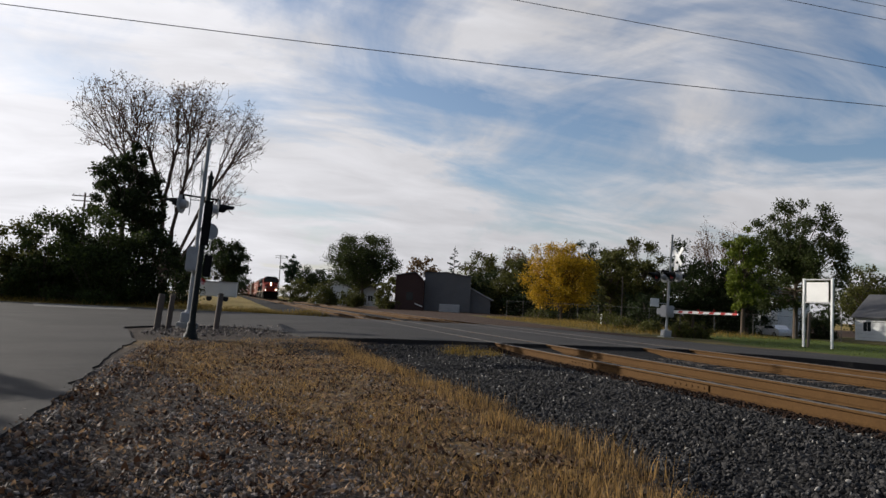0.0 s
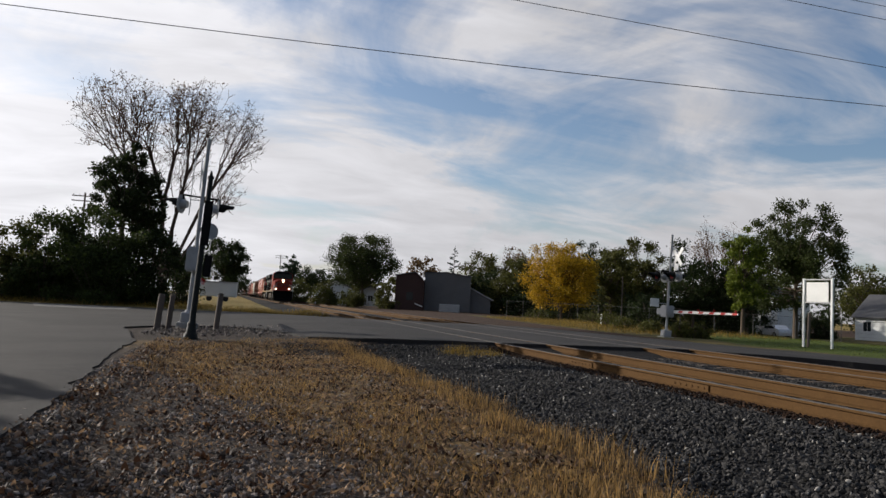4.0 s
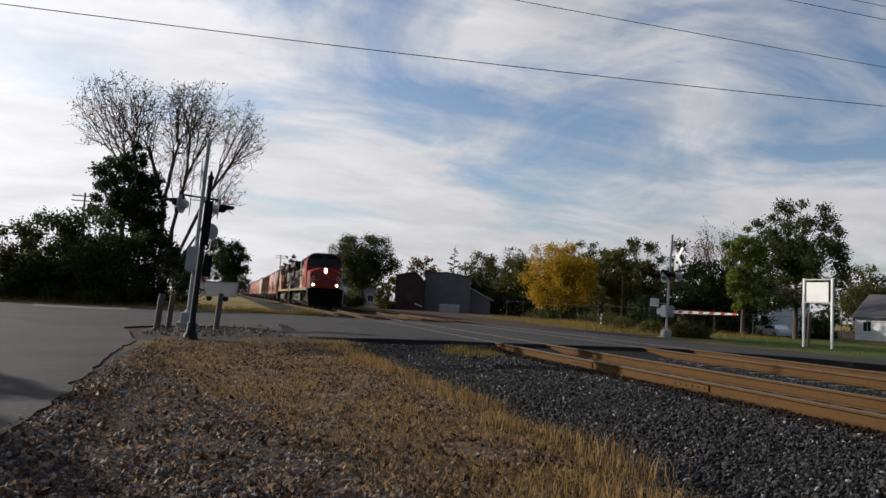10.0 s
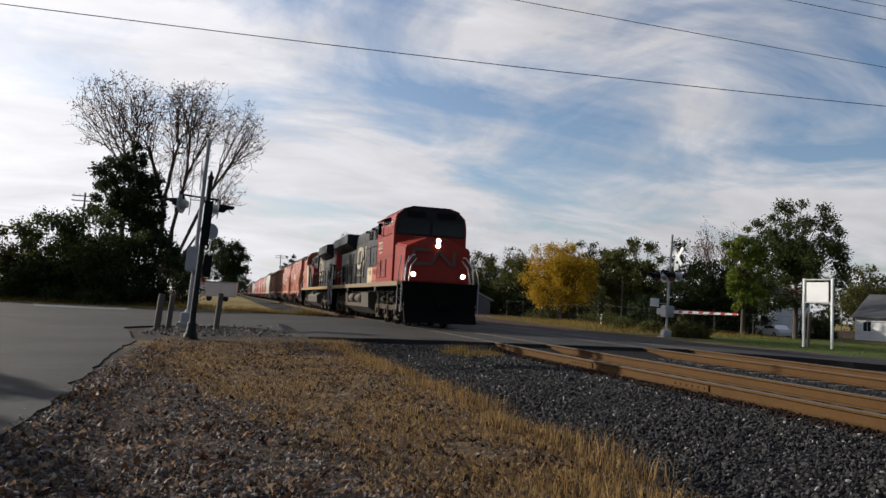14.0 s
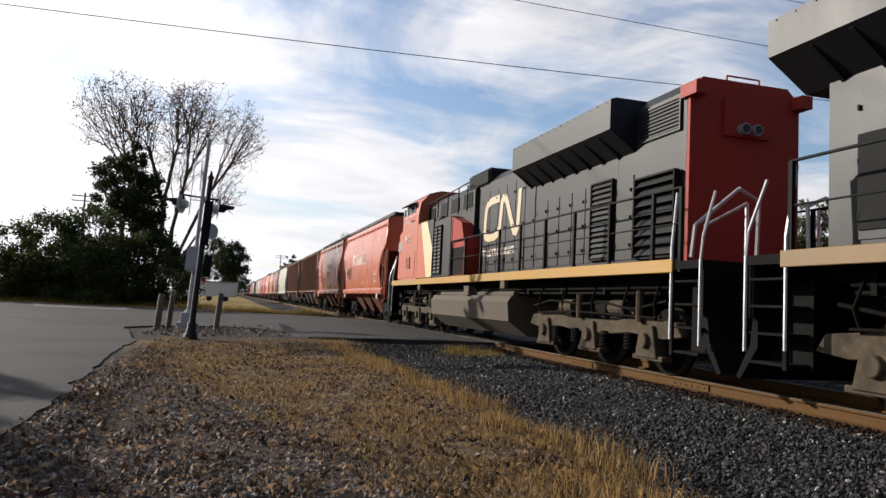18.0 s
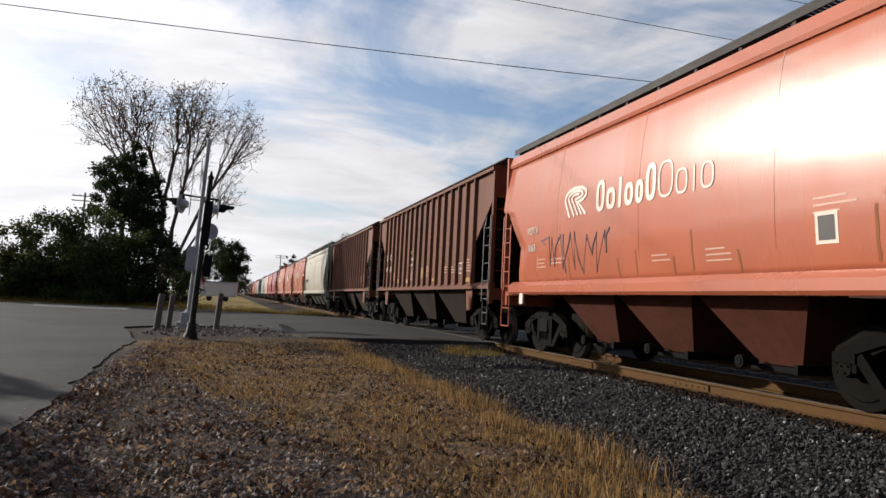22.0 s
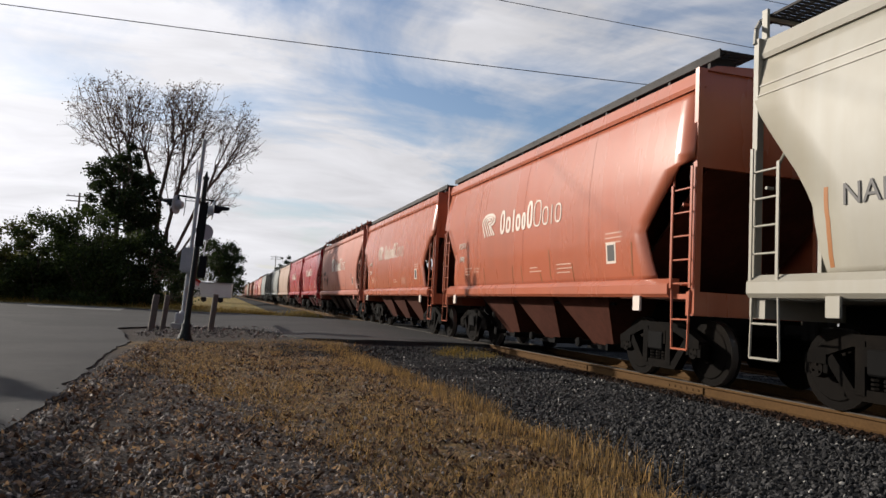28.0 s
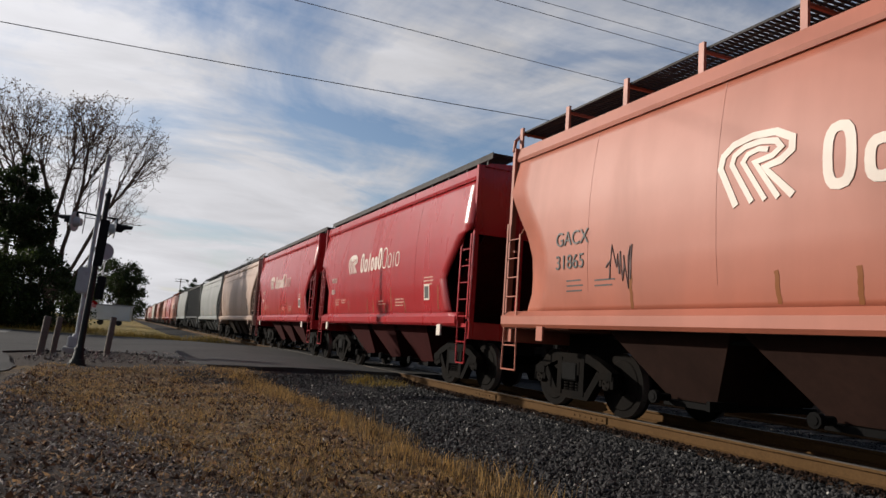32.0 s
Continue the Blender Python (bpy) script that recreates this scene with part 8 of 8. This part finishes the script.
    prism(bm, [(-0.95, 0.28), (0.95, 0.28), (1.44, 0.62), (1.48, 1.05), (1.38, 1.2), (-1.38, 1.2), (-1.48, 1.05), (-1.44, 0.62)], "y", 6.6, 13.1)
    bevel(bm, 0.03)
    part("fuel_tank", bm, M_DUST, t)
    bm = bmesh.new()
    for s in (-1, 1):
        rod(bm, (s * 1.2, 6.9, 1.24), (s * 1.2, 12.9, 1.24), 0.07, n=10)
        bbox(bm, s * 1.3, s * 1.46, 9.8, 10.2, 1.2, 1.45)
    part("fuel_filler", bm, M_DUST, t)
    return t


# ---- the cars in their order, and where each one stands in the train ----
TRAIN = []


def build_train():
    lead, second = lead_loco(), second_loco()
    for w in second.children_recursive:
        if w.name.startswith("wheelset"):
            w.matrix_parent_inverse = w.matrix_parent_inverse @ Matrix.Rotation(math.pi, 4, "Z")
    TRAIN.append((lead, -41.5, False))
    TRAIN.append((second, -0.42, True))
    P = "smooth-sided covered hopper car in faded orange with a white emblem"
    p1 = smooth_hopper("hopper_car", "faded orange smooth-sided covered hopper car with dark scribble", 11.5, M_ORANGE, marks="POTX", number="1547", tag=1)
    p2 = smooth_hopper("hopper_car", "faded orange smooth-sided covered hopper car with sprayed scribbles", 11.5, M_ORANGE, marks="POTX", number="1063", tag=2)
    p3 = smooth_hopper("hopper_car", P, 11.5, M_ORANGE, marks="POTX", number="1970")
    p4 = smooth_hopper("hopper_car", P, 11.5, M_ORANGE, marks="POTX", number="1334")
    red = smooth_hopper("hopper_car", "smooth-sided covered hopper car in bright red with a white emblem", 11.5, M_CARRED, marks="POTX", number="2031")
    a = ribbed_hopper("ribbed_hopper_car", "rib-sided covered hopper car in weathered oxide brown", 14.1, M_BROWN,
                      [("GA", 0.34, 12.54, 2.55), ("CX", 0.34, 11.84, 2.55), ("469", 0.28, 12.55, 2.12), ("654", 0.28, 11.85, 2.12),
                       ("DO NOT", 0.16, 8.38, 2.62), ("HAMMER", 0.14, 8.38, 2.40), ("ON CAR", 0.16, 8.38, 2.18)])
    b = ribbed_hopper("ribbed_hopper_car", "rib-sided covered hopper car in faded reddish brown", 14.0, M_BROWN2)
    w = smooth_hopper("hopper_car", "rounded covered hopper car in dirty cream white with a roof railing", 14.6, M_CREAMCAR, True, True, False, "NAHX", "138647", 4, dark_mark=True)
    o = smooth_hopper("hopper_car", "rounded covered hopper car in pale salmon orange with a roof railing", 14.6, M_PINKORANGE, True, True, True, "GACX", "31865", 4, 3, dark_mark=True)
    tan = smooth_hopper("hopper_car", "rounded covered hopper car in dusty tan paint", 14.4, M_TAN, True, False, False, bays=4)
    grey = smooth_hopper("hopper_car", "rounded covered hopper car in worn grey paint", 14.4, M_GREYCAR, True, True, False, bays=4)
    dark = ribbed_hopper("ribbed_hopper_car", "rib-sided covered hopper car in charcoal grey", 14.0, M_DARKCAR)
    at = {p1: 0, p2: 12.5, a: 24.9, b: 40.75, w: 56.5, p3: 72.2, p4: 84.8, o: 97.3, red: 113.3, tan: 138.6, grey: 154.2, dark: 169.9}
    for ob, u in at.items():
        TRAIN.append((ob, u, False))
    u = 125.9
    TRAIN.append((copy_thing(red, pose(TRACK, 0, 0)), u, False))
    u = 185.4
    for src, ln in ((grey, 15.6), (o, 15.8), (red, 12.6), (p3, 12.6), (a, 15.6), (p4, 12.6), (b, 15.6), (w, 15.7), (p3, 12.6), (red, 12.6), (tan, 15.6), (a, 15.6), (p4, 12.6), (grey, 15.6)):
        TRAIN.append((copy_thing(src, pose(TRACK, 0, 0)), u, False))
        u += ln


# where the third vehicle's front stands along the track, by the second
RUN = [(0, 191.0), (3, 163.6), (6, 136.8), (9, 110.4), (11, 93.0), (13, 75.6), (14.5, 62.6), (16.5, 43.2), (19, 19.3), (22, -8.6), (25, -36.3), (28, -64.0), (32, -101.0)]


def travelled(t):
    for (t0, y0), (t1, y1) in zip(RUN, RUN[1:]):
        if t <= t1:
            return RUN[0][1] - (y0 + (y1 - y0) * (t - t0) / (t1 - t0))
    return RUN[0][1] - RUN[-1][1]


def motions():
    for ob, u, turned in TRAIN:
        walk(ob, [(t, pose(TRACK, y + u, 0, 0, 0, 180 if turned else 0)) for t, y in RUN])
    # all wheels of one size roll alike
    for r, (me, made) in WHEELS.items():
        fore = [w for w in bpy.data.objects if w.data == me]
        step = 1.3 * r / 9.6
        n = int(32 / step) + 1
        rows = []
        for k in range(n + 1):
            t = min(32.0, k * 32 / n)
            rows.append((t, Matrix.Rotation(travelled(t) / r, 4, "X")))
        first = fore[0]
        walk(first, rows)
        act, slot = first.animation_data.action, first.animation_data.action_slot
        for w in fore[1:]:
            w.rotation_mode = "QUATERNION"
            w.animation_data_create()
            w.animation_data.action = act
            w.animation_data.action_slot = slot
build_ground()
build_roads()
build_track(TRACK, [y for y in np.arange(2, 17.2, 0.55)] + [y for y in np.arange(36, 80, 0.55)])
build_track(TRACK2, [y for y in np.arange(4, 17.2, 0.55)] + [y for y in np.arange(35, 60, 0.55)])
build_gravel()
build_grass()
build_trees()
build_signals()
build_buildings()
build_train()
motions()
